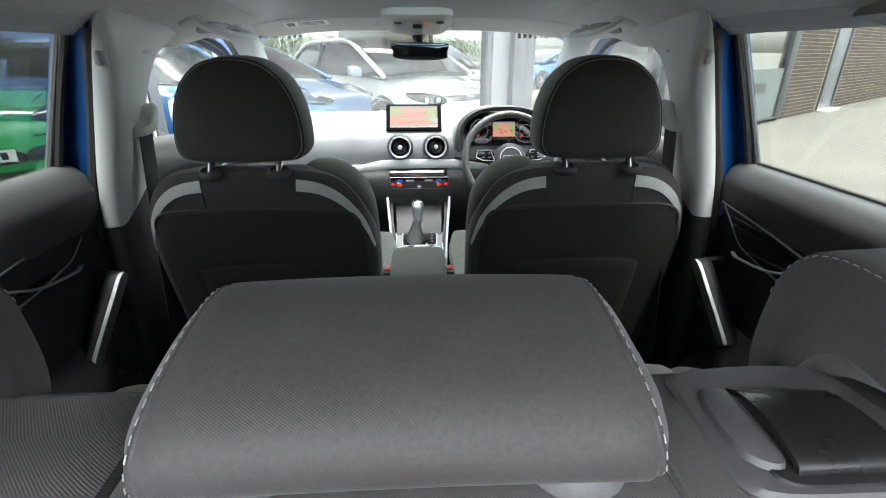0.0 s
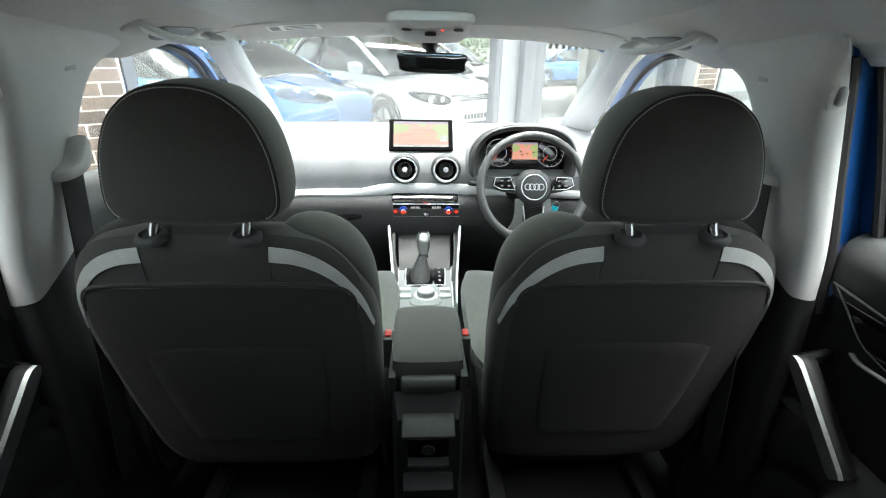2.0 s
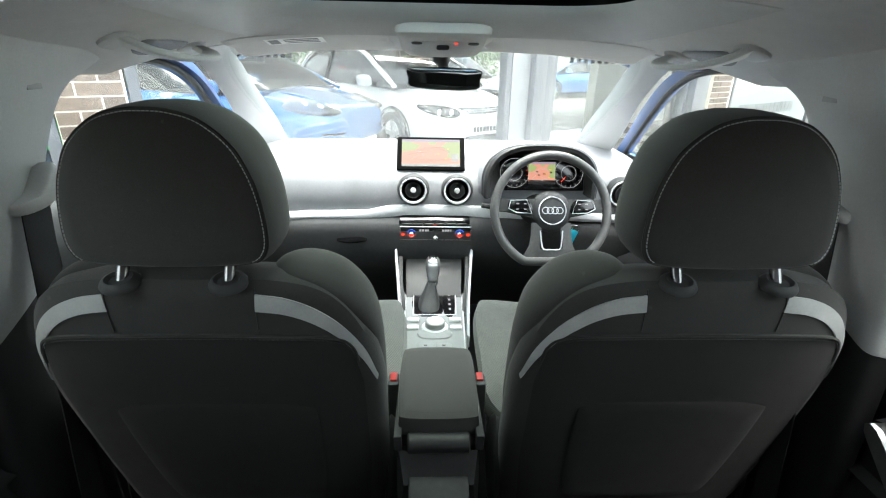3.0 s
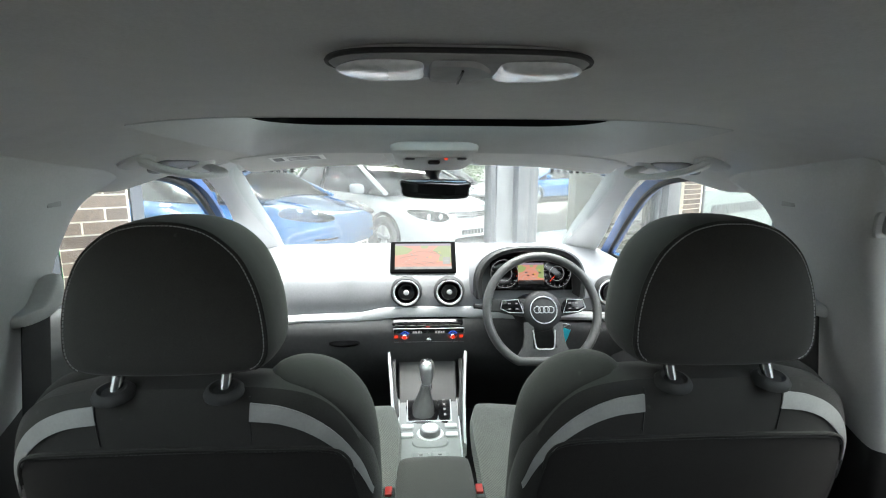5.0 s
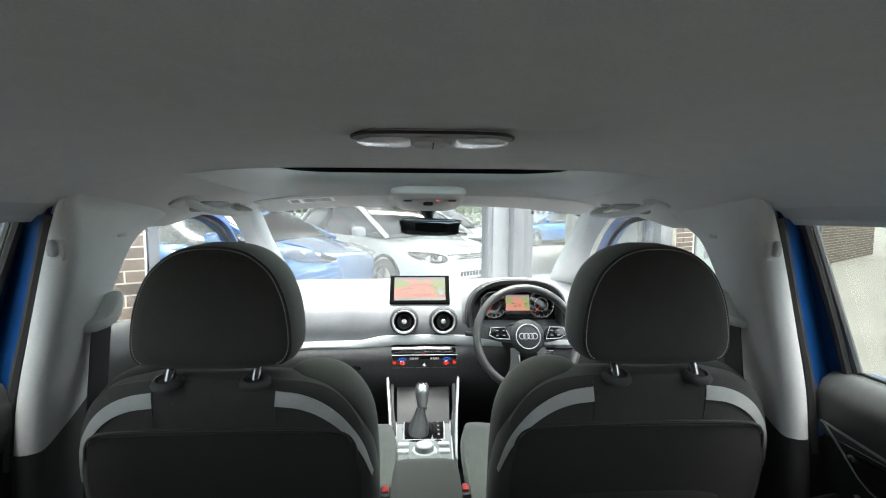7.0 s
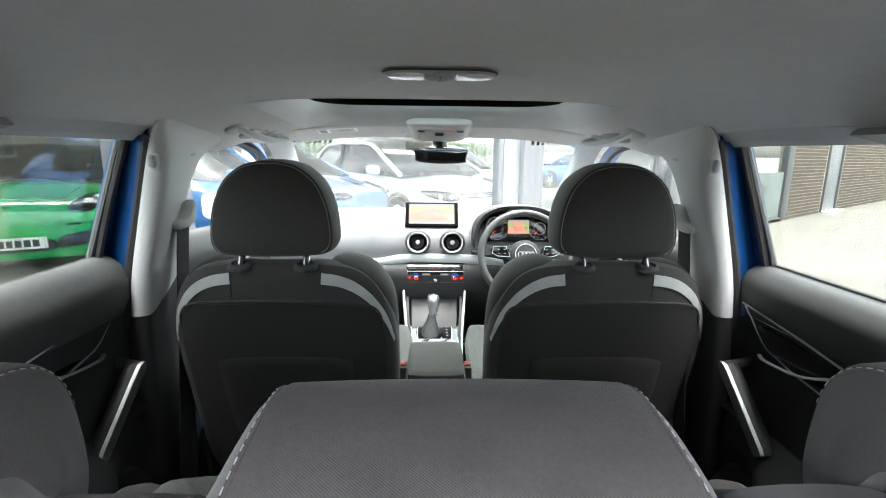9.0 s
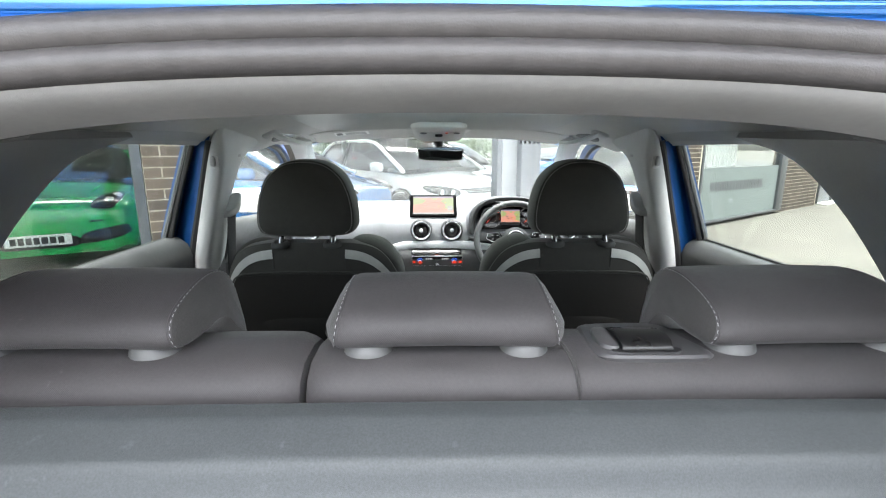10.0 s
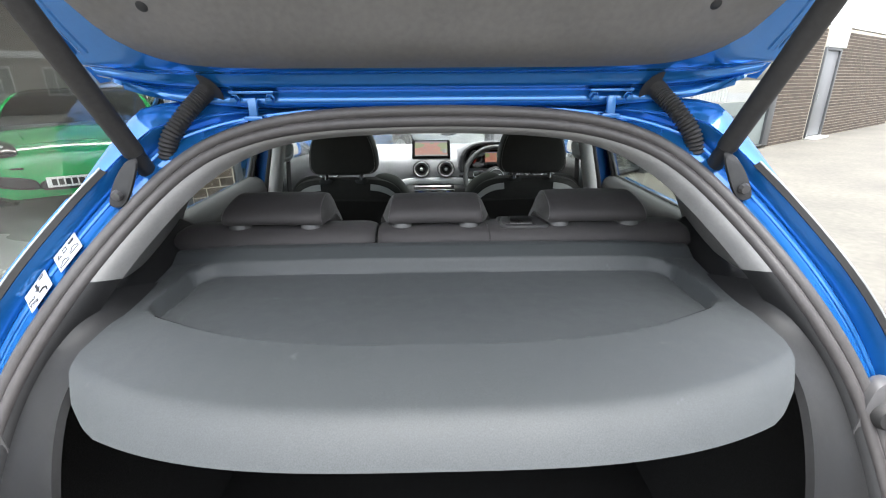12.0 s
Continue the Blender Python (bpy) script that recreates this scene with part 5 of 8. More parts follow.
for s in (-1, 1):
    bp = thing("centre_post", "black inner structure of the centre pillar", "car body", (s * 0.72, 1.15, 0.6), kind="structure")
    part("post_core", box(min(s * 0.674, s * 0.79), max(s * 0.674, s * 0.79), 0.99, 1.32, 0.26, 0.985, 0.01), "black_plastic", bp)
    part("post_upper", loft([[(s * x + a, y + b, z) for a, b in ((-0.012, -0.075), (0.012, -0.075), (0.012, 0.075), (-0.012, 0.075))] for x, y, z in ((0.725, 1.16, 0.98), (0.68, 1.165, 1.2), (0.625, 1.18, 1.40))]), "gloss_black", bp)
    part("front_post_core", box(min(s * 0.675, s * 0.79), max(s * 0.675, s * 0.79), 2.2, 2.5, 0.26, 1.0, 0.01), "black_plastic", bp)
    part("rear_post_core", box(min(s * 0.675, s * 0.79), max(s * 0.675, s * 0.79), -0.06, 0.1, 0.26, 1.05, 0.01), "black_plastic", bp)

# ---------------------------------------------------------------- windscreen and bonnet
def screen_f(u, v):
    t = 2 * u - 1
    y = 2.52 - 0.78 * v
    w = 0.70 - 0.145 * v
    return (t * w, y - 0.09 * t * t * (1 - 0.4 * v), 1.03 + 0.365 * v - 0.015 * v * v - 0.012 * t * t)


ws = part("windscreen", sheet(screen_f, 20, 10, 0.005), "glass")
ws.visible_shadow = False
tagged(ws, "clear curved windscreen of the car", "windscreen", kind="structure")
for x0, x1 in ((-0.50, -0.36), (0.34, 0.52)):
    dm = thing("frit_dots", "black printed dots along the windscreen edge", "frit print", ((x0 + x1) / 2, 1.76, 1.38), kind="structure")
    b = bmesh.new()
    k = 0
    while x0 + 0.018 * k < x1:
        x = x0 + 0.018 * k
        box(x, x + 0.011, 1.788, 1.792, 1.348, 1.368, 0.002, bm=b)
        k += 1
    part("dots", b, "gloss_black", dm)


def bonnet(u, v):
    t = 2 * u - 1
    y = 2.46 + 0.92 * v
    w = lin(v, [(0, 0.74), (0.6, 0.72), (1, 0.60)])
    z = 1.02 - 0.06 * v - 0.13 * v ** 3 - 0.05 * abs(t) ** 3 + 0.02 * math.exp(-((abs(t) - 0.62) / 0.1) ** 2)
    return (t * w, y - 0.10 * t * t * v, z)


cf = thing("car_front", "metallic blue bonnet, wings and bumper of the car", "car body", (0, 3.0, 0.3), kind="structure")
part("bonnet", sheet(bonnet, 28, 16, 0.004), "blue", cf)
for s in (-1, 1):
    part("wing", sheet(lambda u, v: (s * lin(u, [(0, 0.84), (0.5, 0.87), (0.8, 0.82), (1, 0.74)]) * (1 - 0.12 * v ** 3), 2.26 + 1.05 * v, 0.34 + u * (0.66 - 0.16 * v * v)), 10, 12, 0.004), "blue", cf)
    part("headlamp", pillow(outline_fn([(0.40, 0.66), (0.56, 0.63), (0.72, 0.68), (0.78, 0.79), (0.62, 0.80), (0.44, 0.75)], 36), (0.6, 0.72), 0.04, 0.05, 3, 5, lambda u, v, w: (s * u, 3.50 - 0.35 * (u / 0.8) ** 3 + w, v)), "lens", cf, "clear headlamp")
    part("headlamp_inner", pillow(outline_fn([(0.5, 0.66), (0.64, 0.66), (0.7, 0.72), (0.62, 0.77), (0.5, 0.74)], 30), (0.6, 0.71), 0.02, 0.02, 3, 4, lambda u, v, w: (s * u, 3.545 - 0.35 * (u / 0.8) ** 3 + w, v)), "gloss_black", cf)
    wh = cyl((s * 0.62, 2.72, 0.33), (s * 0.83, 2.72, 0.33), 0.33, 32, 0.03)
    part("wheel", wh, "tyre", cf)
part("bumper", sheet(lambda u, v: ((2 * u - 1) * 0.83, 3.56 - 0.36 * abs(2 * u - 1) ** 3 - 0.08 * (2 * v - 1) ** 2, 0.25 + 0.56 * v), 24, 12, 0.01), "blue", cf)
part("grille", pillow(outline_fn([(-0.38, 0.76), (0, 0.775), (0.38, 0.76), (0.44, 0.64), (0.3, 0.40), (0, 0.385), (-0.3, 0.40), (-0.44, 0.64)], 48), (0, 0.6), 0.01, 0.02, 6, 5, lambda u, v, w: (u, 3.57 - 0.30 * (abs(u) / 0.83) ** 3 - 0.05 * ((v - 0.53) / 0.28) ** 2 + w, v)), "gloss_black", cf, "black grille")
gf = outline_fn([(-0.39, 0.77), (0, 0.785), (0.39, 0.77), (0.45, 0.64), (0.31, 0.39), (0, 0.375), (-0.31, 0.39), (-0.45, 0.64)], 64)
part("grille_frame", tube([(x, 3.585 - 0.30 * (abs(x) / 0.83) ** 3 - 0.05 * ((z - 0.53) / 0.28) ** 2, z) for x, z in gf], 0.014, 8, closed=True), "silver", cf, "satin silver grille frame")
for i in range(7):
    z = 0.44 + i * 0.047
    part("grille_bar", tube([(x, 3.585 - 0.30 * (abs(x) / 0.83) ** 3 - 0.05 * ((z - 0.53) / 0.28) ** 2, z) for x in [-0.36 + 0.06 * k for k in range(13)]], 0.008, 6), "silver", cf)
part("number_plate", box(-0.26, 0.26, 3.575, 3.59, 0.42, 0.53, 0.004), "plate", cf, "white number plate")
part("plate_bars", moved(bars([0.045] * 7, 0.065, -0.2, 0.443, 0.003, 0.2), Matrix.Translation((0, 3.594, 0))), "ink", cf)
part("sill", box(-0.80, 0.80, 0.0, 2.4, 0.22, 0.258, 0.02), "black_plastic", cf)
for s in (-1, 1):
    rq = thing("rear_quarter", "metallic blue rear wing of the car", "car body", (s * 0.8, 0, 0.5), kind="structure")
    part("rear_wing", sheet(lambda u, v: (s * (lin(u, [(0, 0.80), (0.5, 0.87), (0.8, 0.85), (1, 0.74)]) - 0.12 * v ** 3), 0.03 - 0.42 * v, 0.35 + u * 0.58), 12, 10, 0.004), "blue", rq)
    edge = [p for p in ring_line(0.110, 0.016) if p.x * s > 0.3 and 0.92 < p.z < 1.27]
    edge = sorted(edge, key=lambda p: p.z)
    bm = bmesh.new()
    g = []
    for p in edge:
        q = Vector((s * lin(p.z, [(0.9, 0.80), (1.08, 0.72), (1.3, 0.64), (1.45, 0.60)]), 0.42, p.z))
        g.append([bm.verts.new(p.lerp(q, k / 6)) for k in range(7)])
    for a, b in zip(g, g[1:]):
        for k in range(6):
            bm.faces.new((a[k], a[k + 1], b[k + 1], b[k]))
    part("quarter_panel", thicken(bm, 0.004), "blue", rq)
    part("wheel", cyl((s * 0.62, 0.02, 0.33), (s * 0.83, 0.02, 0.33), 0.33, 32, 0.03), "tyre", rq)
    part("tail_lamp", pillow(outline_fn([(0.64, 0.86), (0.74, 0.84), (0.78, 0.94), (0.70, 0.99), (0.645, 0.97)], 30), (0.71, 0.91), 0.05, 0.03, 3, 5, lambda u, v, w: (s * u, -0.30 + 0.5 * (u - 0.64) + w, v)), "gloss_black", rq, "dark tail lamp")
    part("stop_buffer", lathe([(0.001, 0.016), (0.014, 0.015), (0.017, 0.01), (0.019, 0.0), (0.001, 0)], Matrix.Translation((s * 0.626, -0.186, 0.985)) @ Matrix.Rotation(radians(80), 4, "X")), "rubber", rq, "black rubber stop buffer")
    part("buffer_housing", pillow(outline_fn([(0.595, 0.93), (0.655, 0.90), (0.69, 0.96), (0.665, 1.02), (0.62, 1.03), (0.60, 0.995)], 30), (0.64, 0.965), 0.02, 0.02, 3, 5, lambda u, v, w: (s * u, -0.168 + 0.35 * (u - 0.62) + w, v)), "guide_grey", rq, "dark grey buffer housing")

# ---------------------------------------------------------------- dashboard
dash = thing("dashboard", "pale grey topped dashboard with silver band and round vents", "dashboard", (0, 2.1, 0.9))
D_TOP = [(1.99, 0.865), (1.978, 0.93), (1.985, 0.985), (2.005, 1.018), (2.045, 1.042), (2.12, 1.052), (2.25, 1.056), (2.42, 1.05), (2.53, 1.03)]


def dash_y(x):
    return -0.05 * (abs(x) / 0.66) ** 4


def dash_sheet(prof, x0, x1, n):
    return sheet(lambda u, v: (x0 + (x1 - x0) * u, prof[int(round(v * (len(prof) - 1)))][0] + dash_y(x0 + (x1 - x0) * u), prof[int(round(v * (len(prof) - 1)))][1]), n, len(prof) - 1, 0.01)


part("top_skin", dash_sheet([(p.x, p.y) for p in smooth_line([(a, b, 0) for a, b in D_TOP], 4)], -0.665, 0.665, 40), "dash_top", dash, "pale grey soft dash top")
part("silver_band", loft([[(x, 1.985 + dash_y(x) + dy, z0 + dz) for dy, dz in ((0, -h), (-0.012, -h * 0.8), (-0.018, 0), (-0.014, h * 0.8), (0, h))] for x, z0, h in [(-0.655, 0.872, 0.014), (-0.4, 0.873, 0.016), (-0.22, 0.873, 0.018), (-0.15, 0.886, 0.022), (-0.1, 0.892, 0.02), (0.1, 0.892, 0.02), (0.15, 0.888, 0.022), (0.25, 0.88, 0.016), (0.655, 0.88, 0.014)]]), "silver", dash, "satin silver trim band")
L_DASH = [(1.985, 0.868), (1.965, 0.84), (1.965, 0.80), (1.975, 0.74), (2.02, 0.66), (2.10, 0.56), (2.16, 0.45)]
part("lower_dash", dash_sheet([(p.x, p.y) for p in smooth_line([(a, b, 0) for a, b in L_DASH], 3)], -0.66, 0.66, 30), "soft_black", dash, "black lower dash")
part("glovebox_lid", pillow(outline_fn([(-0.56, 0.83), (-0.35, 0.835), (-0.155, 0.83), (-0.145, 0.76), (-0.17, 0.68), (-0.35, 0.665), (-0.56, 0.68), (-0.575, 0.76)], 48), (-0.36, 0.75), 0.014, 0.01, 8, 5, lambda u, v, w: (u, 1.972 + (0.78 - v) * (0.35 if v < 0.78 else 0.05) + w + dash_y(u), v)), "soft_black", dash, "black glovebox lid")
part("glovebox_handle", pillow(outline_fn([(-0.32, 0.805), (-0.23, 0.805), (-0.225, 0.79), (-0.28, 0.782), (-0.32, 0.79)], 24), (-0.27, 0.795), 0.006, 0.002, 4, 4, lambda u, v, w: (u, 1.957 + w, v)), "gloss_black", dash)


def vent(x, z, y, r=0.045):
    m = Matrix.Translation((x, y, z)) @ Matrix.Rotation(radians(90), 4, "X")
    v = part("vent_housing", lathe([(r * 1.02, -0.03), (r * 1.16, 0.0), (r * 1.12, 0.012), (r * 1.02, 0.018), (r * 0.96, 0.016), (r * 0.96, -0.03), (r * 1.02, -0.03)], m, 36), "soft_black", dash, "round dark vent surround")
    part("vent_ring", lathe([(r * 0.97, 0.012), (r * 0.95, 0.0205), (r * 0.86, 0.0205), (r * 0.82, 0.012), (r * 0.82, 0.004), (r * 0.97, 0.004), (r * 0.97, 0.012)], m, 36), "silver", v, "satin silver vent ring")
    part("vent_throat", lathe([(r * 0.83, 0.005), (r * 0.83, 0.0055), (r * 0.7, 0.004), (0.001, 0.003), (0.001, 0.0)], m, 28), "void", v)
    for k in range(12):
        a = k * math.pi / 6 + 0.2
        part("vent_vane", moved(box(r * 0.25, r * 0.80, -0.0016, 0.0016, 0.004, 0.012, 0.0005), m @ Matrix.Rotation(a, 4, "Z")), "black_plastic", v)
    part("vent_collar", lathe([(r * 0.58, 0.014), (r * 0.55, 0.015), (r * 0.52, 0.014), (r * 0.52, 0.004), (r * 0.58, 0.004), (r * 0.58, 0.014)], m, 28), "black_plastic", v)
    part("vent_knob", lathe([(0.001, 0.019), (r * 0.15, 0.0185), (r * 0.21, 0.014), (r * 0.22, 0.002), (0.001, 0.002)], m, 20), "silver", v)


for x in (-0.068, 0.073):
    vent(x, 0.961, 1.983)
vent(-0.575, 0.965, 1.965)
vent(0.60, 0.965, 1.95)
# infotainment display
disp = thing("infotainment_display", "tablet-like display showing a pink road map", "display", (-0.011, 2.03, 1.03))
DM = Matrix.Translation((-0.012, 2.032, 1.067)) @ Matrix.Rotation(radians(-37), 4, "X")
part("case", moved(box(-0.11, 0.11, -0.004, 0.008, -0.058, 0.058, 0.004), DM), "void", disp, "black display case")
MAP_P, MAP_G, MAP_Y, MAP_K = glow("map_pink", (1.0, 0.42, 0.30), 0.75), glow("map_green", (0.52, 0.62, 0.25), 0.7), glow("map_yellow", (0.95, 0.62, 0.08), 0.8), glow("map_white", (0.9, 0.9, 0.92), 0.5)
MAP_V, MAP_R, MAP_B = glow("map_sky", (0.55, 0.45, 0.62), 0.6), glow("lamp_red", (1.0, 0.05, 0.02), 1.2), glow("lamp_blue", (0.08, 0.2, 1.0), 1.2)


def screen_map(parent, m, w, h, y):
    """A road map: land, fields, roads and small markers as thin inlays."""
    part("map_land", moved(box(-w, w, y - 0.0008, y, -h * 0.8, h * 0.82, 0), m), MAP_P, parent, "pink map area")
    part("map_sky", moved(box(-w, w, y - 0.0009, y, h * 0.82, h, 0), m), MAP_V, parent)
    for pts in ([(-1, 0.82), (-0.75, 0.82), (-0.35, 0.55), (-0.55, 0.2), (-1, 0.05)], [(1, 0.82), (0.55, 0.8), (0.35, 0.45), (0.6, 0.1), (0.55, -0.35), (1, -0.5)], [(-0.1, 0.82), (0.2, 0.82), (0.15, 0.6), (-0.05, 0.6)]):
        b = bmesh.new()
        b.faces.new([b.verts.new(m @ Vector((a * w, y - 0.0012, c * h))) for a, c in pts])
        part("map_field", b, MAP_G, parent)
    rnd = random.Random(4)
    for k in range(9):
        a = Vector((rnd.uniform(-0.9, 0.2) * w, y - 0.0016, rnd.uniform(-0.7, 0.6) * h))
        d = Vector((rnd.uniform(0.2, 0.7) * w, 0, rnd.uniform(-0.4, 0.4) * h))
        part("map_road", tube([m @ a, m @ (a + 0.5 * d + Vector((0, 0, 0.06 * h))), m @ (a + d)], 0.0005, 5, 4), MAP_K, parent)
    for k in range(7):
        a, c = rnd.uniform(-0.5, 0.7) * w, rnd.uniform(-0.5, 0.4) * h
        part("map_marker", moved(box(a, a + 0.007, y - 0.002, y - 0.0012, c, c + 0.0035, 0), m), MAP_Y if k % 2 else "ink", parent)


screen_map(disp, DM, 0.094, 0.048, -0.0045)
part("map_scale", moved(box(0.066, 0.09, -0.0068, -0.0062, -0.030, -0.004, 0), DM), "ink", disp)
part("map_scale_marks", moved(bars([0.006, 0.009], 0.003, 0.069, -0.020, 0.0003), DM @ Matrix.Translation((0, -0.0069, 0))), MAP_K, disp)
part("status_bar", moved(box(-0.094, 0.094, -0.0068, -0.0062, -0.048, -0.039, 0), DM), "ink", disp)
part("status_marks", moved(bars([0.004, 0.004, 0.005, 0.005, 0.009], 0.004, -0.088, -0.0455, 0.0003), DM @ Matrix.Translation((0, -0.0069, 0))), MAP_K, disp)
# button row and climate panel
part("button_shelf", moved(box(-0.115, 0.118, -0.03, 0.02, -0.012, 0.012, 0.005), Matrix.Translation((0.0, 1.985, 0.866)) @ Matrix.Rotation(radians(35), 4, "X")), "gloss_black", dash, "row of black buttons")
for k in range(6):
    part("button", moved(box(-0.105 + k * 0.036, -0.073 + k * 0.036, -0.034, -0.029, -0.008, 0.008, 0.002), Matrix.Translation((0.0, 1.985, 0.866)) @ Matrix.Rotation(radians(35), 4, "X")), "black_plastic", dash)
part("hazard_mark", moved(box(-0.004, 0.008, -0.0355, -0.0342, -0.004, 0.004, 0), Matrix.Translation((0.0, 1.985, 0.866)) @ Matrix.Rotation(radians(35), 4, "X")), MAP_R, dash)
CP = Matrix.Translation((0.005, 1.962, 0.822)) @ Matrix.Rotation(radians(8), 4, "X")
part("climate_panel", moved(box(-0.118, 0.118, -0.008, 0.012, -0.026, 0.026, 0.006), CP), "gloss_black", dash, "gloss black climate panel")
cpf = [(-0.116, -0.024), (0.116, -0.024), (0.116, 0.024), (-0.116, 0.024)]
part("panel_frame", tube([CP @ Vector((a, -0.009, b)) for a, b in cpf], 0.0014, 6, closed=True), "silver", dash)
for k, x in ((0, -0.079), (1, 0.079)):
    m = CP @ Matrix.Translation((x, -0.008, 0)) @ Matrix.Rotation(radians(90), 4, "X")
    kn = part("climate_knob", lathe([(0.001, 0.016), (0.0075, 0.016), (0.0095, 0.014), (0.0105, 0.0), (0.001, 0)], m), "chrome", dash, "chrome climate knob")
    part("knob_face", lathe([(0.001, 0.0172), (0.006, 0.017), (0.006, 0.0155), (0.001, 0.0155)], m), MAP_R, kn)
    for a0, a1, mm in ((0.3, 3.0, MAP_B), (3.3, 6.0, MAP_R)):
        part("colour_arc", tube([m @ Vector((0.0138 * math.cos(a0 + (a1 - a0) * i / 10), 0.0138 * math.sin(a0 + (a1 - a0) * i / 10), 0.002)) for i in range(11)], 0.0011, 6), mm, dash)
    part("seat_heat_mark", moved(box(x + (-0.034 if k == 0 else 0.022), x + (-0.022 if k == 0 else 0.034), -0.0105, -0.009, -0.010, 0.0, 0), CP), MAP_R, dash)
    part("temperature_bars", moved(bars([0.006, 0.006, 0.006, 0.004], 0.008, x + (0.026 if k == 0 else -0.058), 0.006, 0.0008), CP @ Matrix.Translation((0, -0.0085, 0))), MAP_K, dash)
part("centre_knob", lathe([(0.001, 0.014), (0.008, 0.013), (0.010, 0.0), (0.001, 0)], CP @ Matrix.Translation((0, -0.008, -0.010)) @ Matrix.Rotation(radians(90), 4, "X")), "chrome", dash)
part("panel_marks", moved(bars([0.007] * 7, 0.004, -0.05, -0.016, 0.0008, 1.6), CP @ Matrix.Translation((0, -0.0085, 0))), MAP_K, dash)
# instrument binnacle
BX = 0.345
HX, HZ = 0.330, 0.985


def hood_row(y, w, h):
    """One arch of the instrument hood, squarer than a circle."""
    row = []
    for i in range(29):
        t = math.pi * (-0.08 + 1.16 * i / 28)
        row.append((HX + w * math.copysign(abs(math.cos(t)) ** 0.75, math.cos(t)), y, HZ + h * max(-0.25, math.copysign(abs(math.sin(t)) ** 0.75, math.sin(t)))))
    return row


part("binnacle_hood", loft([hood_row(*q) for q in ((1.946, 0.181, 0.132), (1.918, 0.178, 0.137), (1.910, 0.170, 0.133), (1.914, 0.160, 0.122), (1.94, 0.154, 0.114), (2.0, 0.150, 0.110))], closed=False), "soft_black", dash, "black hood over the instruments")
part("binnacle_top", loft([hood_row(*q) for q in ((1.944, 0.183, 0.134), (2.02, 0.195, 0.128), (2.15, 0.22, 0.10), (2.3, 0.25, 0.072))], closed=False), "dash_top", dash, "pale grey back of the instrument hood")
IM = Matrix.Translation((BX, 1.975, 1.020)) @ Matrix.Rotation(radians(-16), 4, "X")
part("instrument_glass", moved(box(-0.138, 0.134, 0, 0.006, -0.055, 0.056, 0.02), IM), "gloss_black", dash, "digital instrument display")
screen_map(dash, IM @ Matrix.Translation((-0.0025, 0, 0)), 0.043, 0.035, 0.0)
part("instrument_strip", moved(box(-0.045, 0.04, -0.0016, -0.001, -0.035, -0.022, 0), IM), "ink", dash)
for x, red in ((-0.090, True), (0.084, False)):
    c = IM @ Vector((x, -0.002, 0.0))
    for rad, mm in ((0.046, MAP_K), (0.024, MAP_K)):
        part("dial_ring", tube([IM @ Vector((x + rad * math.cos(2 * math.pi * i / 32), -0.001, rad * math.sin(2 * math.pi * i / 32))) for i in range(32)], 0.0006, 5, closed=True), mm, dash)
    for i in range(12):
        a = -0.6 + i * 4.35 / 11
        part("dial_tick", moved(box(0.038, 0.043, -0.0006, 0.0006, -0.0006, 0.0006, 0), IM @ Matrix.Translation((x, -0.001, 0)) @ Matrix.Rotation(a, 4, "Y")), MAP_R if (red and i < 3) else MAP_K, dash)
    part("dial_needle", moved(box(0.012, 0.036, -0.0006, 0.0006, -0.0008, 0.0008, 0), IM @ Matrix.Translation((x, -0.0015, 0)) @ Matrix.Rotation(2.3, 4, "Y")), MAP_R, dash)

# ---------------------------------------------------------------- steering wheel
sw = thing("steering_wheel", "flat-bottomed black leather steering wheel with silver spokes", "steering wheel", (0.344, 1.83, 0.945))
SM = Matrix.Translation((0.344, 1.825, 0.94)) @ Matrix.Rotation(radians(-24), 4, "X")
rim = []
for i in range(64):
    a = 2 * math.pi * i / 64
    x, z = 0.168 * math.cos(a), 0.168 * math.sin(a)
    z = max(z, -0.145 - 0.004 * math.cos(x / 0.1))
    rim.append(SM @ Vector((x, 0, z)))
part("rim", tube(rim, 0.0155, 14, closed=True, squash=0.85), "wheel_leather", sw, "dark leather rim")
part("airbag_cover", pillow(outline_fn([(0.062 * math.cos(2 * math.pi * i / 12), 0.062 * math.sin(2 * math.pi * i / 12)) for i in range(12)], 48), (0, 0), 0.03, 0.02, 2.6, 7, lambda u, v, w: SM @ Vector((u, 0.012 + w, v))), "soft_black", sw, "round black hub cover")
part("hub_ring", tube([SM @ Vector((0.040 * math.cos(2 * math.pi * i / 40), -0.0165, 0.040 * math.sin(2 * math.pi * i / 40))) for i in range(40)], 0.0016, 6, closed=True), "silver", sw)
for k in range(4):
    part("emblem_ring", tube([SM @ Vector((-0.021 + 0.014 * k + 0.0095 * math.cos(2 * math.pi * i / 24), -0.0205 + 0.0004 * k, 0.0095 * math.sin(2 * math.pi * i / 24))) for i in range(24)], 0.0012, 6, closed=True), "silver", sw)
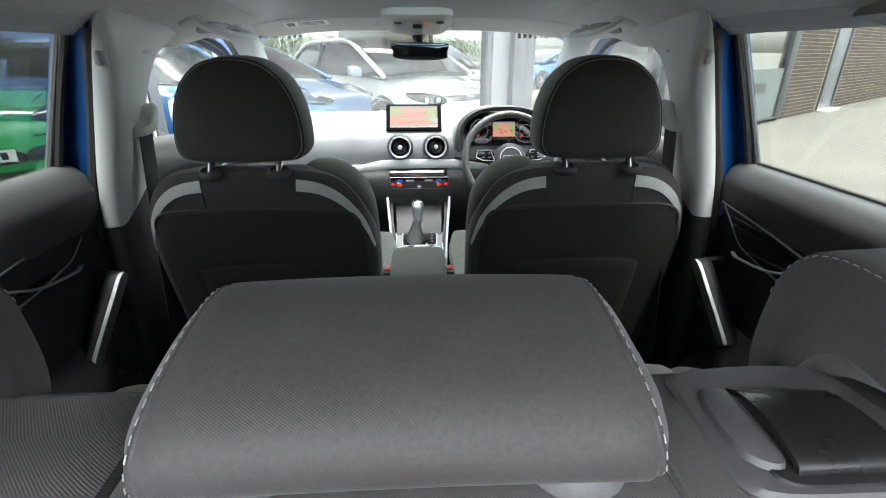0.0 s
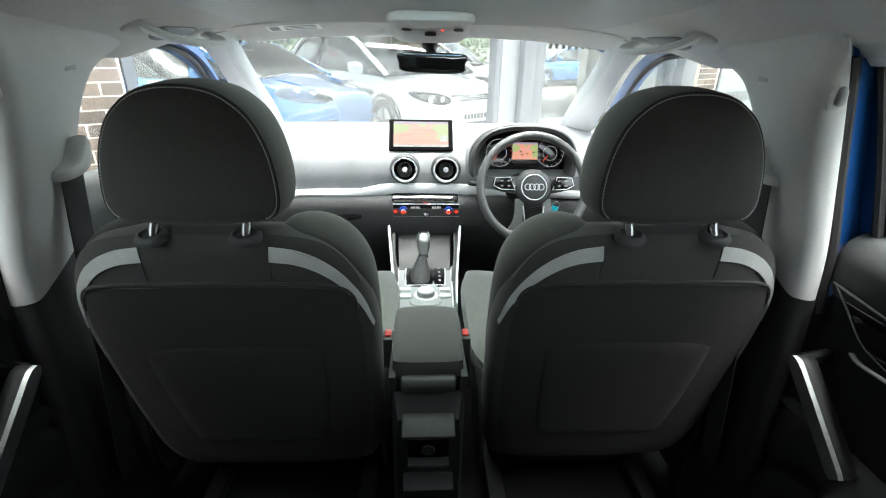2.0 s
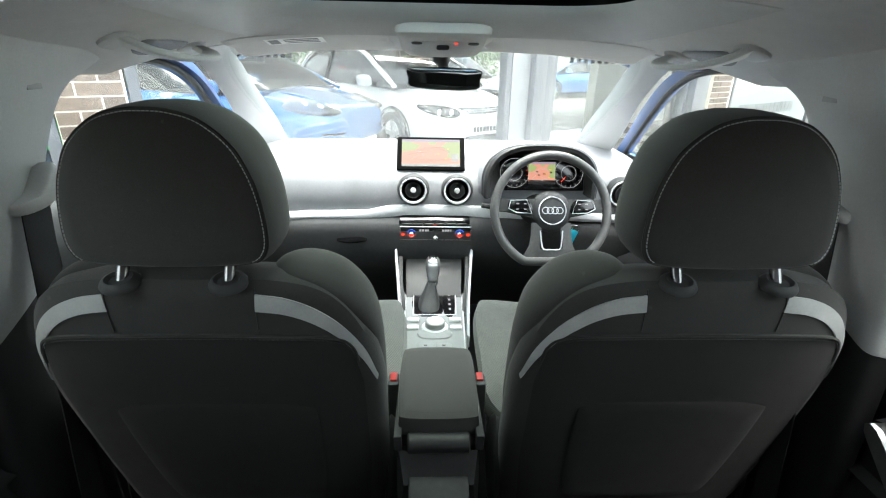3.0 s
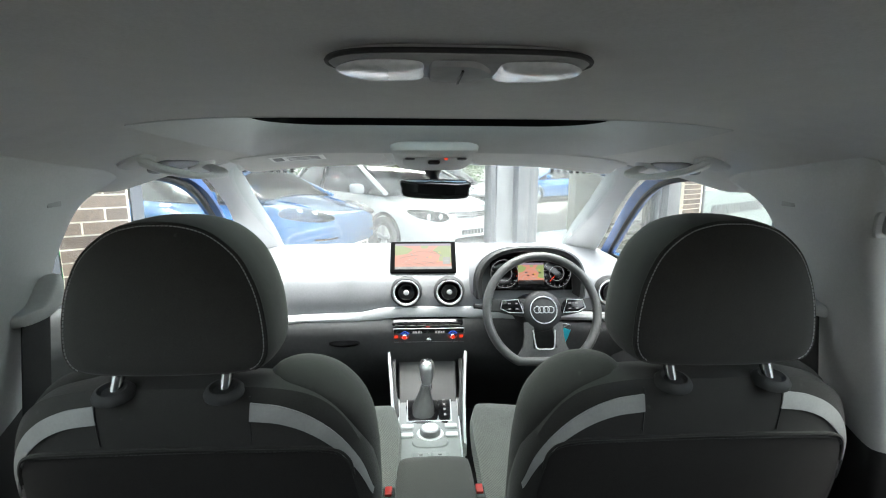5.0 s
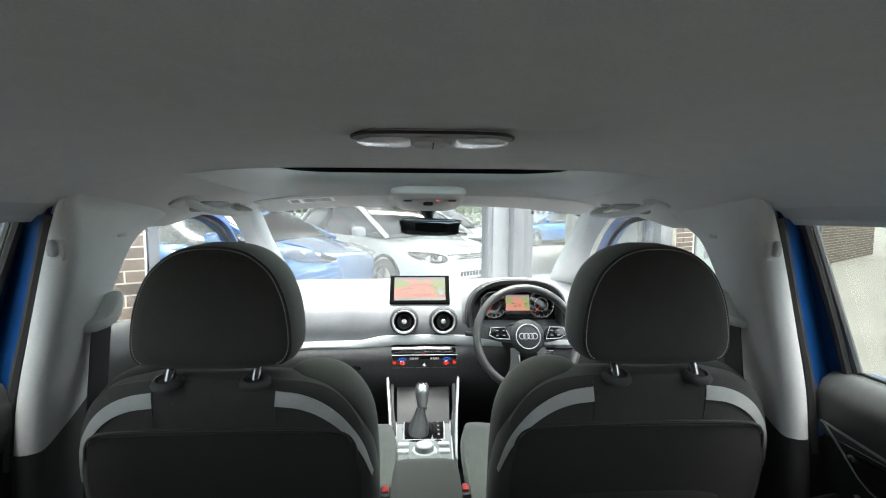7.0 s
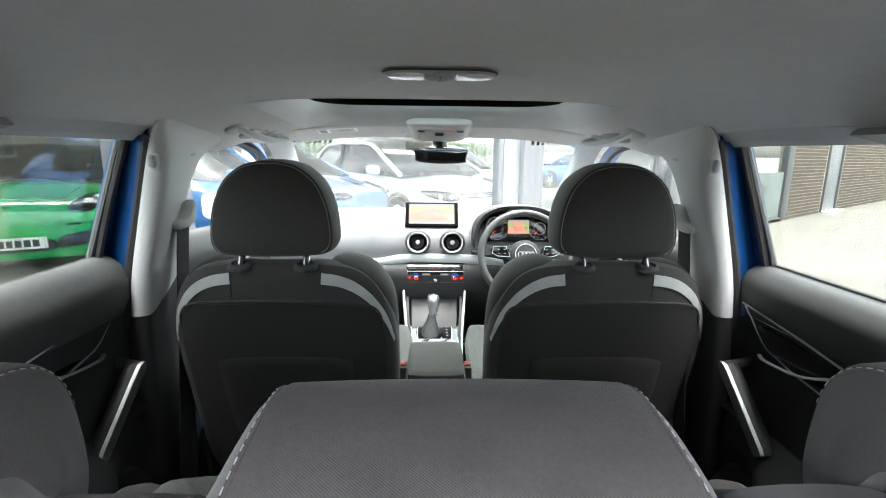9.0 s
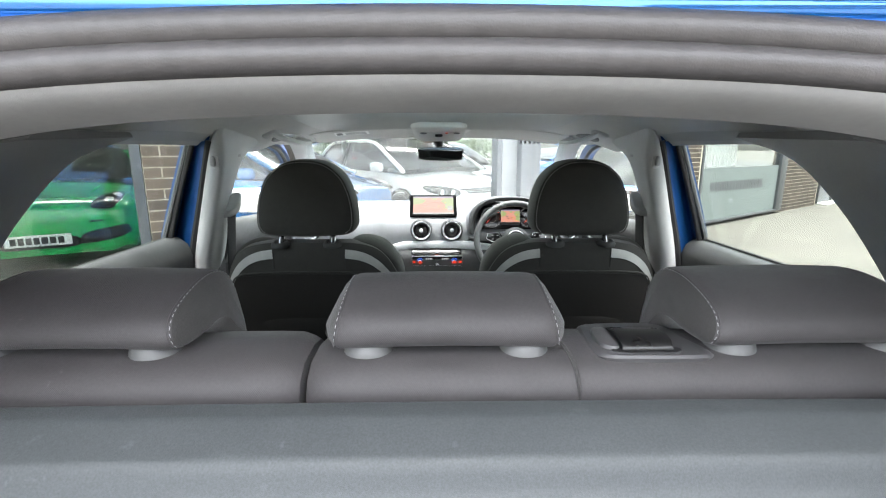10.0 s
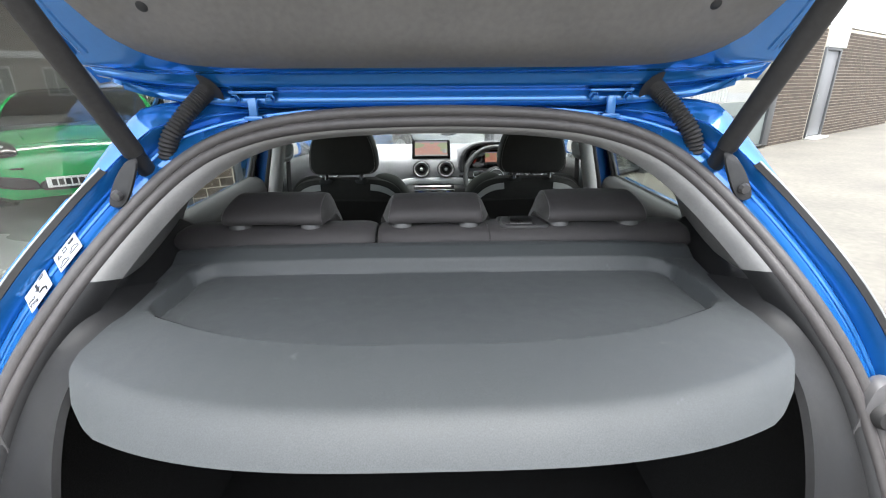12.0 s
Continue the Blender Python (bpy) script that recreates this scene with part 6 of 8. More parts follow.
for s in (-1, 1):
    part("spoke", loft([[SM @ Vector((s * x, 0.006 + dy, z + dz)) for dy, dz in ((-0.008, -h), (-0.008, h), (0.008, h), (0.008, -h))] for x, z, h in [(0.045, 0.008, 0.028), (0.09, 0.012, 0.024), (0.13, 0.016, 0.018), (0.16, 0.02, 0.02)]]), "soft_black", sw)
    part("button_pod", pillow(outline_fn([(0.060, -0.008), (0.105, -0.006), (0.128, 0.006), (0.122, 0.03), (0.075, 0.032), (0.058, 0.014)], 30), (0.09, 0.012), 0.008, 0.004, 4, 4, lambda u, v, w: SM @ Vector((s * u, -0.006 + w, v))), "gloss_black", sw, "button pod with pale marks")
    part("pod_frame", tube([SM @ Vector((s * a, -0.0125, b)) for a, b in [(0.060, -0.008), (0.105, -0.006), (0.128, 0.006), (0.122, 0.03), (0.075, 0.032)]], 0.0015, 6, closed=True), "silver", sw)
    for j in range(4):
        part("button_mark", moved(box(-0.004, 0.004, -0.001, 0, -0.0015, 0.0015, 0), SM @ Matrix.Translation((s * (0.08 + 0.022 * (j % 2)), -0.0146, 0.004 + 0.016 * (j // 2)))), MAP_K, sw)
    part("lower_spoke", loft([[SM @ Vector((s * x + dx * h, 0.004 + dy, z)) for dx, dy in ((-1, -0.007), (1, -0.007), (1, 0.007), (-1, 0.007))] for x, z, h in [(0.042, -0.035, 0.016), (0.046, -0.075, 0.013), (0.050, -0.105, 0.015), (0.062, -0.148, 0.03)]]), "wheel_leather", sw, "dark leather lower spoke")
    part("stalk", tube([(0.344 + s * 0.05, 1.90, 0.91), (0.344 + s * 0.12, 1.89, 0.925), (0.344 + s * 0.20, 1.88, 0.94)], 0.008, 8, 4), "black_plastic", sw, "black control stalk")
part("spoke_bridge", loft([[SM @ Vector((x, 0.004 + dy, z)) for dy, z in ((-0.007, -0.112), (-0.007, -0.15), (0.007, -0.15), (0.007, -0.112))] for x in (-0.05, 0, 0.05)]), "wheel_leather", sw)
part("spoke_trim", tube([SM @ Vector((x, -0.0055, z)) for x, z in ((-0.033, -0.058), (-0.030, -0.09), (-0.024, -0.112), (0, -0.114), (0.024, -0.112), (0.030, -0.09), (0.033, -0.058))], 0.0022, 6, 4), "silver", sw, "satin silver spoke trim")
part("column_cowl", loft([[(0.344 + a * w, y, 0.89 + b * h + (2.05 - y) * 0.1) for a, b in [(math.cos(2 * math.pi * i / 16), math.sin(2 * math.pi * i / 16)) for i in range(16)]] for y, w, h in ((1.86, 0.045, 0.04), (1.9, 0.06, 0.05), (2.05, 0.07, 0.06))]), "black_plastic", sw)
ky = thing("car_key", "ignition key with a turquoise paper tag", "car key", (0.43, 1.88, 0.86))
part("key_blade", box(0.40, 0.44, 1.868, 1.88, 0.872, 0.88, 0.002), "chrome", ky)
part("key_ring", tube([(0.44 + 0.012 * math.cos(a), 1.872, 0.868 + 0.012 * math.sin(a)) for a in [i * 0.5 for i in range(13)]], 0.0014, 6), "chrome", ky)
part("tag", moved(box(-0.012, 0.012, -0.0015, 0.0015, -0.05, 0.0, 0.001), Matrix.Translation((0.438, 1.868, 0.865)) @ Matrix.Rotation(radians(20), 4, "Y")), mat("turquoise_tag", (0.02, 0.42, 0.55), 0.5), ky, "turquoise tag")

# ---------------------------------------------------------------- centre console
con = thing("centre_console", "black centre console with silver gear selector surround", "centre console", (0, 1.6, 0.3))
part("console_body", loft([[(a * w, y, z0 + b * (z1 - z0)) for a, b in ((-1, 0), (-1, 0.9), (-0.93, 1), (0.93, 1), (1, 0.9), (1, 0))] for y, w, z0, z1 in ((1.08, 0.062, 0.30, 0.70), (1.12, 0.072, 0.30, 0.735), (1.30, 0.08, 0.30, 0.72), (1.45, 0.09, 0.30, 0.60), (1.65, 0.092, 0.30, 0.605), (1.86, 0.095, 0.30, 0.625), (1.96, 0.10, 0.30, 0.70), (2.03, 0.105, 0.30, 0.80))]), "black_plastic", con)
arm = outline_fn([(-0.060, 1.122), (0, 1.118), (0.060, 1.122), (0.069, 1.14), (0.072, 1.22), (0.070, 1.30), (0.058, 1.325), (0, 1.33), (-0.058, 1.325), (-0.070, 1.30), (-0.072, 1.22), (-0.069, 1.14)], 60)
part("armrest", pillow(arm, (0, 1.225), 0.03, 0.018, 7, 7, lambda u, v, w: (u, v, 0.788 + w)), "fabric_smooth", con, "charcoal leatherette armrest lid")
part("armrest_stitching", stitches([(0.84 * x, 1.225 + 0.86 * (y - 1.225), 0.8045) for x, y in arm[42:] + arm[:20]], 0.0045, 0.003, 0.0005), "black_plastic", con)
for s in (-1, 1):
    part("armrest_cheek", loft([[(s * (0.062 + a), y, z) for a, (y, z) in zip((0, 0, 0.012, 0.012), ((1.10 - k, 0.785 - k), (1.11, 0.745), (1.11, 0.745), (1.10 - k, 0.785 - k)))] for k in (0.0, 0.001)] + [[(s * (0.062 + a), 1.30, z) for a, z in ((0, 0.77), (0, 0.74), (0.012, 0.74), (0.012, 0.77))]]), "soft_black", con)
part("hinge_barrel", cyl((-0.052, 1.11, 0.762), (0.052, 1.11, 0.762), 0.017, 18, 0.003), "black_plastic", con)
part("armrest_base", box(-0.066, 0.066, 1.125, 1.32, 0.735, 0.762, 0.008), "black_plastic", con)
part("rear_recess", box(-0.04, 0.04, 1.068, 1.084, 0.615, 0.665, 0.006), "void", con, "dark socket recess")
part("rear_socket", lathe([(0.001, 0.004), (0.011, 0.004), (0.013, 0.0), (0.001, 0)], Matrix.Translation((0, 1.068, 0.637)) @ Matrix.Rotation(radians(90), 4, "X")), "black_plastic", con)
part("rear_shelf", moved(box(-0.05, 0.05, -0.028, 0.02, -0.008, 0.008, 0.005), Matrix.Translation((0, 1.075, 0.695)) @ Matrix.Rotation(radians(25), 4, "X")), "soft_black", con, "ribbed storage lip")
part("recess_lip", box(-0.04, 0.04, 1.055, 1.08, 0.602, 0.610, 0.003), "soft_black", con)
part("rear_tray", moved(box(-0.05, 0.05, -0.02, 0.02, -0.02, 0.016, 0.006), Matrix.Translation((0, 1.07, 0.545)) @ Matrix.Rotation(radians(20), 4, "X")), "soft_black", con, "lower storage lip")
CZ = 0.628
part("selector_plate", pillow(outline_fn([(-0.082, 1.52), (0, 1.515), (0.082, 1.52), (0.09, 1.72), (0.094, 1.93), (0, 1.945), (-0.094, 1.93), (-0.09, 1.72)], 60), (0, 1.73), 0.01, 0.006, 8, 5, lambda u, v, w: (u, v, CZ - 0.004 + w)), "console_silver", con, "satin silver grey selector surround")
part("plate_frame", tube([(x, y, CZ + 0.002) for x, y in ((-0.08, 1.525), (0.08, 1.525), (0.088, 1.72), (0.092, 1.92), (-0.092, 1.92), (-0.088, 1.72))], 0.0022, 6, closed=True), "silver", con, "silver edging")
part("gate_well", pillow(outline_fn([(-0.058, 1.755), (0.022, 1.755), (0.022, 1.90), (-0.06, 1.90)], 24), (-0.018, 1.83), 0.004, 0.003, 8, 4, lambda u, v, w: (u, v, CZ + 0.003 + w)), "gloss_black", con)
part("gate_letters", pillow(outline_fn([(0.032, 1.755), (0.062, 1.755), (0.068, 1.90), (0.034, 1.90)], 24), (0.05, 1.83), 0.004, 0.003, 8, 4, lambda u, v, w: (u, v, CZ + 0.003 + w)), "gloss_black", con)
part("gate_frame", tube([(x, y, CZ + 0.004) for x, y in ((-0.063, 1.748), (0.066, 1.748), (0.072, 1.906), (-0.066, 1.906))], 0.0028, 6, closed=True), "silver", con, "silver gate frame")
for k in range(4):
    part("gate_mark", box(0.046, 0.053, 1.775 + 0.03 * k, 1.787 + 0.03 * k, CZ + 0.006, CZ + 0.0072, 0), MAP_K, con)
part("gaiter", loft([[(-0.016 + a * w + (z - 0.63) * 0.1, 1.815 + b * d + (z - 0.63) * 0.15, z + 0.002 * math.sin(7 * math.atan2(b, a))) for a, b in [(math.copysign(abs(math.cos(2 * math.pi * i / 24)) ** 0.7, math.cos(2 * math.pi * i / 24)), math.copysign(abs(math.sin(2 * math.pi * i / 24)) ** 0.7, math.sin(2 * math.pi * i / 24))) for i in range(24)]] for z, w, d in ((0.632, 0.034, 0.058), (0.642, 0.032, 0.054), (0.655, 0.027, 0.043), (0.67, 0.022, 0.032), (0.69, 0.016, 0.022), (0.705, 0.013, 0.016))]), "soft_black", con, "black leather gaiter")
kn = part("selector_knob", loft([[(-0.004 + a * w, 1.838 + b * d + (z - 0.70) * 0.25, z) for a, b in [(math.copysign(abs(math.cos(2 * math.pi * i / 24)) ** 0.8, math.cos(2 * math.pi * i / 24)), math.copysign(abs(math.sin(2 * math.pi * i / 24)) ** 0.8, math.sin(2 * math.pi * i / 24))) for i in range(24)]] for z, w, d in ((0.698, 0.015, 0.016), (0.712, 0.015, 0.017), (0.716, 0.018, 0.02), (0.735, 0.021, 0.027), (0.752, 0.0235, 0.032), (0.765, 0.022, 0.03), (0.773, 0.016, 0.022), (0.776, 0.006, 0.01))]), "alu", con, "satin metal gear knob")
part("knob_cap", pillow(outline_fn([(-0.015, 1.83), (0.007, 1.83), (0.009, 1.855), (0.005, 1.875), (-0.013, 1.875), (-0.017, 1.855)], 30), (-0.004, 1.853), 0.004, 0.004, 3, 4, lambda u, v, w: (u, v, 0.776 - (abs(v - 1.856) / 0.03) ** 2 * 0.006 + w)), "chrome", kn, "chrome knob cap")
part("knob_collar", lathe([(0.001, 0.012), (0.016, 0.012), (0.017, 0.0), (0.001, 0)], Matrix.Translation((-0.004, 1.838, 0.694))), "chrome", kn, "chrome collar")
part("rotary_base", lathe([(0.001, 0.008), (0.037, 0.007), (0.040, 0), (0.001, 0)], Matrix.Translation((0.002, 1.682, CZ))), "silver", con)
part("rotary_knob", lathe([(0.001, 0.024), (0.026, 0.0235), (0.0285, 0.020), (0.029, 0.008), (0.001, 0.008)], Matrix.Translation((0.002, 1.682, CZ)), 40), "alu", con, "aluminium rotary knob")
part("rotary_top", lathe([(0.001, 0.0255), (0.022, 0.025), (0.023, 0.0235), (0.001, 0.0235)], Matrix.Translation((0.002, 1.682, CZ)), 32), "silver", con)
part("control_panel", pillow(outline_fn([(-0.036, 1.622), (0.038, 1.622), (0.044, 1.66), (-0.042, 1.66)], 24), (0, 1.64), 0.003, 0.004, 6, 4, lambda u, v, w: (u, v, CZ + 0.002 + w)), "console_silver", con)
for x in (-0.046, 0.003):
    part("console_key", box(x, x + 0.042, 1.562, 1.592, CZ + 0.002, CZ + 0.010, 0.003), "console_silver", con, "silver grey console key")
    part("key_mark", box(x + 0.017, x + 0.026, 1.575, 1.58, CZ + 0.010, CZ + 0.0108, 0), MAP_K, con)
for s in (-1, 1):
    for y in (1.665, 1.708):
        part("toggle_key", box(s * 0.062 - 0.017, s * 0.062 + 0.017, y, y + 0.018, CZ + 0.002, CZ + 0.011, 0.003), "silver", con, "silver toggle key")
    part("side_rail", loft([[(s * (x + a), y, z + b) for a, b in ((-0.001, -0.014), (0.005, -0.026), (0.010, -0.02), (0.010, 0.014), (0.003, 0.018))] for x, y, z in ((0.122, 1.99, 0.765), (0.120, 1.95, 0.74), (0.112, 1.89, 0.70), (0.102, 1.80, 0.655), (0.094, 1.70, 0.625), (0.09, 1.64, 0.612))]), "silver", con, "satin silver side rail")
    part("rail_shadow", loft([[(s * (x + a), y, z + b) for a, b in ((-0.006, -0.05), (0.006, -0.05), (0.006, -0.018), (-0.006, -0.016))] for x, y, z in ((0.112, 1.99, 0.765), (0.108, 1.89, 0.70), (0.095, 1.80, 0.655), (0.088, 1.66, 0.615))]), "black_plastic", con)
part("cup_holder", pillow(outline_fn([(-0.075, 1.962), (0, 1.955), (0.075, 1.962), (0.08, 2.0), (0.06, 2.03), (0, 2.035), (-0.06, 2.03), (-0.08, 2.0)], 40), (0, 1.995), 0.004, 0.004, 5, 4, lambda u, v, w: (u, v, 0.648 + w)), "void", con, "dark cup holder well")
part("cup_holder_rim", tube([(0.078 * math.cos(a), 1.995 + 0.04 * math.sin(a), 0.652) for a in [2 * math.pi * i / 32 for i in range(32)]], 0.004, 6, closed=True), "gloss_black", con)
part("storage_face", box(-0.105, 0.105, 2.0, 2.02, 0.665, 0.79, 0.008), "black_plastic", con)
part("front_tray", sheet(lambda u, v: (-0.1 + 0.2 * u, 1.925 + 0.08 * v, 0.634 + 0.035 * v * v), 8, 8, -0.006), "black_plastic", con, "black tray before the selector")
part("lighter_socket", lathe([(0.001, 0.006), (0.008, 0.006), (0.010, 0.010), (0.014, 0.010), (0.016, 0.0), (0.001, 0)], Matrix.Translation((-0.067, 2.0, 0.735)) @ Matrix.Rotation(radians(90), 4, "X"), 24), "chrome", con, "chrome ringed lighter socket")
part("usb_port", box(0.055, 0.085, 1.996, 2.003, 0.735, 0.748, 0.002), "gloss_black", con)
part("start_button", lathe([(0.001, 0.008), (0.010, 0.008), (0.012, 0.006), (0.013, 0.0), (0.001, 0)], Matrix.Translation((-0.05, 1.93, CZ + 0.002)), 24), "chrome", con, "chrome edged start button")
pd = thing("pedals", "black rubber faced brake and accelerator pedals", "pedals", (0.4, 2.15, 0.4))
part("brake_pedal", box(0.32, 0.40, 2.14, 2.16, 0.42, 0.48, 0.006), "rubber", pd)
part("accelerator", box(0.46, 0.51, 2.16, 2.18, 0.34, 0.47, 0.006), "rubber", pd)
for s in (-1, 1):
    bk = thing("belt_buckle", "black belt buckle with a red release button", "belt buckle", (s * 0.088, 1.30, 0.73), group="belt buckles")
    part("buckle_body", box(s * 0.088 - 0.012, s * 0.088 + 0.012, 1.28, 1.32, 0.60, 0.745, 0.006), "black_plastic", bk)
    part("release_button", box(s * 0.088 - 0.007, s * 0.088 + 0.007, 1.290, 1.314, 0.743, 0.750, 0.002), mat("red_button", (0.35, 0.02, 0.015), 0.4), bk, "red release button")

# ---------------------------------------------------------------- roof fittings
rl = thing("reading_lamp", "flat rear roof lamp with two clear lenses", "roof lamp", (0.005, 0.79, 1.42))


def lens_shape(x0, x1, tip):
    """Plan of a lamp lens, pointed towards its outer end."""
    m, h = (x0 + x1) / 2, (x1 - x0) / 2
    return outline_fn([(m - tip * h * 0.9, 0.768), (m, 0.765), (m + tip * h * 0.55, 0.770), (m + tip * h, 0.791), (m + tip * h * 0.55, 0.811), (m, 0.815), (m - tip * h * 0.9, 0.814), (m - tip * h, 0.791)], 40)


frame_out = outline_fn([(-0.082, 0.791), (-0.062, 0.764), (-0.002, 0.759), (0.058, 0.764), (0.078, 0.791), (0.058, 0.817), (-0.002, 0.822), (-0.062, 0.817)], 48)
part("bezel", pillow(frame_out, (-0.002, 0.791), 0.005, 0.006, 3, 6, lambda u, v, w: (u, v, 1.4248 + w)), "mid_grey", rl, "grey lamp bezel")
part("bezel_gap", tube([(x, y, 1.4246) for x, y in frame_out], 0.0016, 6, closed=True), "black_plastic", rl, "dark gap round the bezel")
for x0, x1, tip in ((-0.077, -0.024, -1), (0.020, 0.073, 1)):
    part("lens", pillow(lens_shape(x0, x1, tip), ((x0 + x1) / 2, 0.791), 0.0045, 0.002, 2.4, 6, lambda u, v, w: (u, v, 1.4205 + w)), "lens", rl, "clear ribbed lens")
part("switch", pillow(lens_shape(-0.021, 0.017, 1), (-0.002, 0.791), 0.004, 0.002, 5, 5, lambda u, v, w: (u, v, 1.4205 + w)), "mid_grey", rl)
part("switch_split", box(-0.0027, -0.0013, 0.771, 0.811, 1.4158, 1.4168, 0), "black_plastic", rl)
oc = thing("overhead_console", "pale grey overhead console with switches", "overhead console", (0.01, 1.64, 1.38))
part("console_shell", pillow(outline_fn([(-0.085, 1.56), (0.01, 1.55), (0.105, 1.56), (0.108, 1.64), (0.095, 1.735), (0.01, 1.745), (-0.075, 1.735), (-0.088, 1.64)], 40), (0.01, 1.65), 0.026, 0.02, 3, 7, lambda u, v, w: (u, v, 1.412 - 0.28 * max(0, v - 1.6) + w)), "liner", oc)
part("switch_panel", pillow(outline_fn([(-0.05, 1.60), (0.07, 1.60), (0.07, 1.69), (-0.05, 1.69)], 24), (0.01, 1.645), 0.006, 0.002, 6, 4, lambda u, v, w: (u, v, 1.39 - 0.30 * (v - 1.6) + w)), "pillar", oc)
for x in (-0.056, 0.066):
    part("lamp_button", pillow(outline_fn([(x, 1.60), (x + 0.02, 1.60), (x + 0.02, 1.62), (x, 1.62)], 16), (x + 0.01, 1.61), 0.004, 0.002, 3, 3, lambda u, v, w: (u, v, 1.3835 + w)), "grey_plastic", oc)
part("sunroof_switch", box(-0.004, 0.024, 1.61, 1.65, 1.370, 1.38, 0.004), "black_plastic", oc)
part("warning_light", box(0.034, 0.042, 1.60, 1.605, 1.3805, 1.385, 0.001), MAP_R, oc)
for s, x0, x1 in ((-1, -0.455, -0.115), (1, 0.125, 0.475)):
    vz = thing("sun_visor", "pale grey folded sun visor", "sun visor", ((x0 + x1) / 2, 1.68, 1.385), group="sun visors")
    out = outline_fn([(x0, 1.60), ((x0 + x1) / 2, 1.595), (x1, 1.60), (x1 + 0.008, 1.67), (x1, 1.745), ((x0 + x1) / 2, 1.752), (x0, 1.745), (x0 - 0.008, 1.67)], 48)
    part("visor_panel", pillow(out, ((x0 + x1) / 2, 1.675), 0.009, 0.009, 7, 5, lambda u, v, w: (u, v, 1.408 - (v - 1.6) * 0.20 - 0.03 * (abs(u) / 0.5) ** 3 + w)), "liner", vz)
    if s < 0:
        face = lambda u, v, h: (u, v, 1.408 - (v - 1.6) * 0.20 - 0.03 * (abs(u) / 0.5) ** 3 - 0.0098 - h)
        part("warning_label", sheet(lambda u, v: face(-0.375 + 0.125 * u, 1.615 + 0.045 * v, 0.0), 4, 4, -0.0006), "plate", vz, "white airbag warning label")
        part("label_mark", sheet(lambda u, v: face(-0.368 + 0.022 * u, 1.622 + 0.03 * v, 0.0008), 3, 3, -0.0004), "grey_plastic", vz)
        for k in range(3):
            part("label_line", sheet(lambda u, v: face(-0.335 + 0.075 * u, 1.623 + 0.012 * k + 0.005 * v, 0.0008), 3, 2, -0.0004), "grey_plastic", vz)
mr = thing("rear_view_mirror", "frameless rear-view mirror on a black stalk", "mirror", (0.02, 1.74, 1.30))
MM = Matrix.Translation((0.016, 1.70, 1.308)) @ Matrix.Scale(0.87, 4) @ Matrix.Rotation(radians(6), 4, "X") @ Matrix.Rotation(radians(-8), 4, "Z")
mo = outline_fn([(-0.09, -0.024), (0, -0.03), (0.09, -0.024), (0.1, 0.0), (0.097, 0.026), (0.0, 0.03), (-0.097, 0.026), (-0.1, 0.0)], 48)
part("mirror_case", pillow(mo, (0, 0), 0.006, 0.014, 4, 6, lambda u, v, w: MM @ Vector((u, w, v))), "gloss_black", mr)
part("mirror_face", pillow([(x * 0.965, z * 0.93) for x, z in mo], (0, 0), 0.002, 0.0, 10, 3, lambda u, v, w: MM @ Vector((u, w - 0.006, v))), "dim_mirror", mr, "dark reflecting glass")
part("mirror_stalk", tube([(0.02, 1.725, 1.31), (0.015, 1.745, 1.335), (0.01, 1.775, 1.365)], [0.018, 0.014, 0.022], 10, 4), "black_plastic", mr)

# ================================================================ outside
WA = math.atan2(0.573, 0.82)                      # the showroom front runs at this angle
WDIR, WNRM = Vector((0.82, 0.573, 0)), Vector((0.573, -0.82, 0))
WORG = Vector((0.0, 4.58, 0.0))


def wall_m(a, out=0.0, z=0.0):
    """A frame on the showroom front: a metres along from its origin; x along, -y outwards."""
    return Matrix.Translation(WORG + WDIR * a + WNRM * out + Vector((0, 0, z))) @ Matrix.Rotation(WA, 4, "Z")


def wp(a, out, z):
    return WORG + WDIR * a + WNRM * out + Vector((0, 0, z))


def disc_ground():
    bm = bmesh.new()
    rr = [0.01, 4, 8, 16, 40, 120, 500, 2500]
    loftr = [[(r * math.cos(2 * math.pi * k / 48), r * math.sin(2 * math.pi * k / 48), 0) for k in range(48)] for r in rr]
    loft(loftr, True, False, bm)
    return bm


tagged(part("ground", disc_ground(), "concrete"), "pale concrete yard with worn stains", "ground", kind="structure")

ROAD_Z = 0.006


def slab(name, a0, a1, o0, o1, z0, z1, material, label, category):
    """A slab laid out on the showroom's axes."""
    return tagged(part(name, moved(box(a0, a1, -o1, -o0, z0, z1, 0), wall_m(0)), material, smooth=False), label, category, kind="structure")


slab("road", -60, 60, 13.5, 21.0, -0.05, ROAD_Z, "tarmac", "grey tarmac road across the yard", "road")
slab("back_road", -60, 60, -40, -11.0, -0.05, ROAD_Z, "tarmac", "grey tarmac road behind the showroom", "road")
slab("floor_showroom", -16, 4.6, -10.5, -0.1, -0.05, 0.05, "tile", "pale grey tiled showroom floor", "floor")
slab("ceiling_showroom", -16, 4.6, -10.5, 0.3, 3.3, 3.6, "white_plain", "white showroom ceiling and flat roof", "ceiling")
slab("wall_showroom_side", 4.45, 4.6, -10.5, -6.0, 0.05, 3.3, "showroom_wall", "grey showroom side wall", "wall")
slab("wall_showroom_back", -16, -1.8, -10.6, -10.4, 0.05, 3.3, "showroom_wall", "grey showroom back wall", "wall")
slab("wall_low", -1.8, 4.6, -10.6, -10.4, 0.05, 0.5, "showroom_wall", "low grey wall under the back windows", "wall")
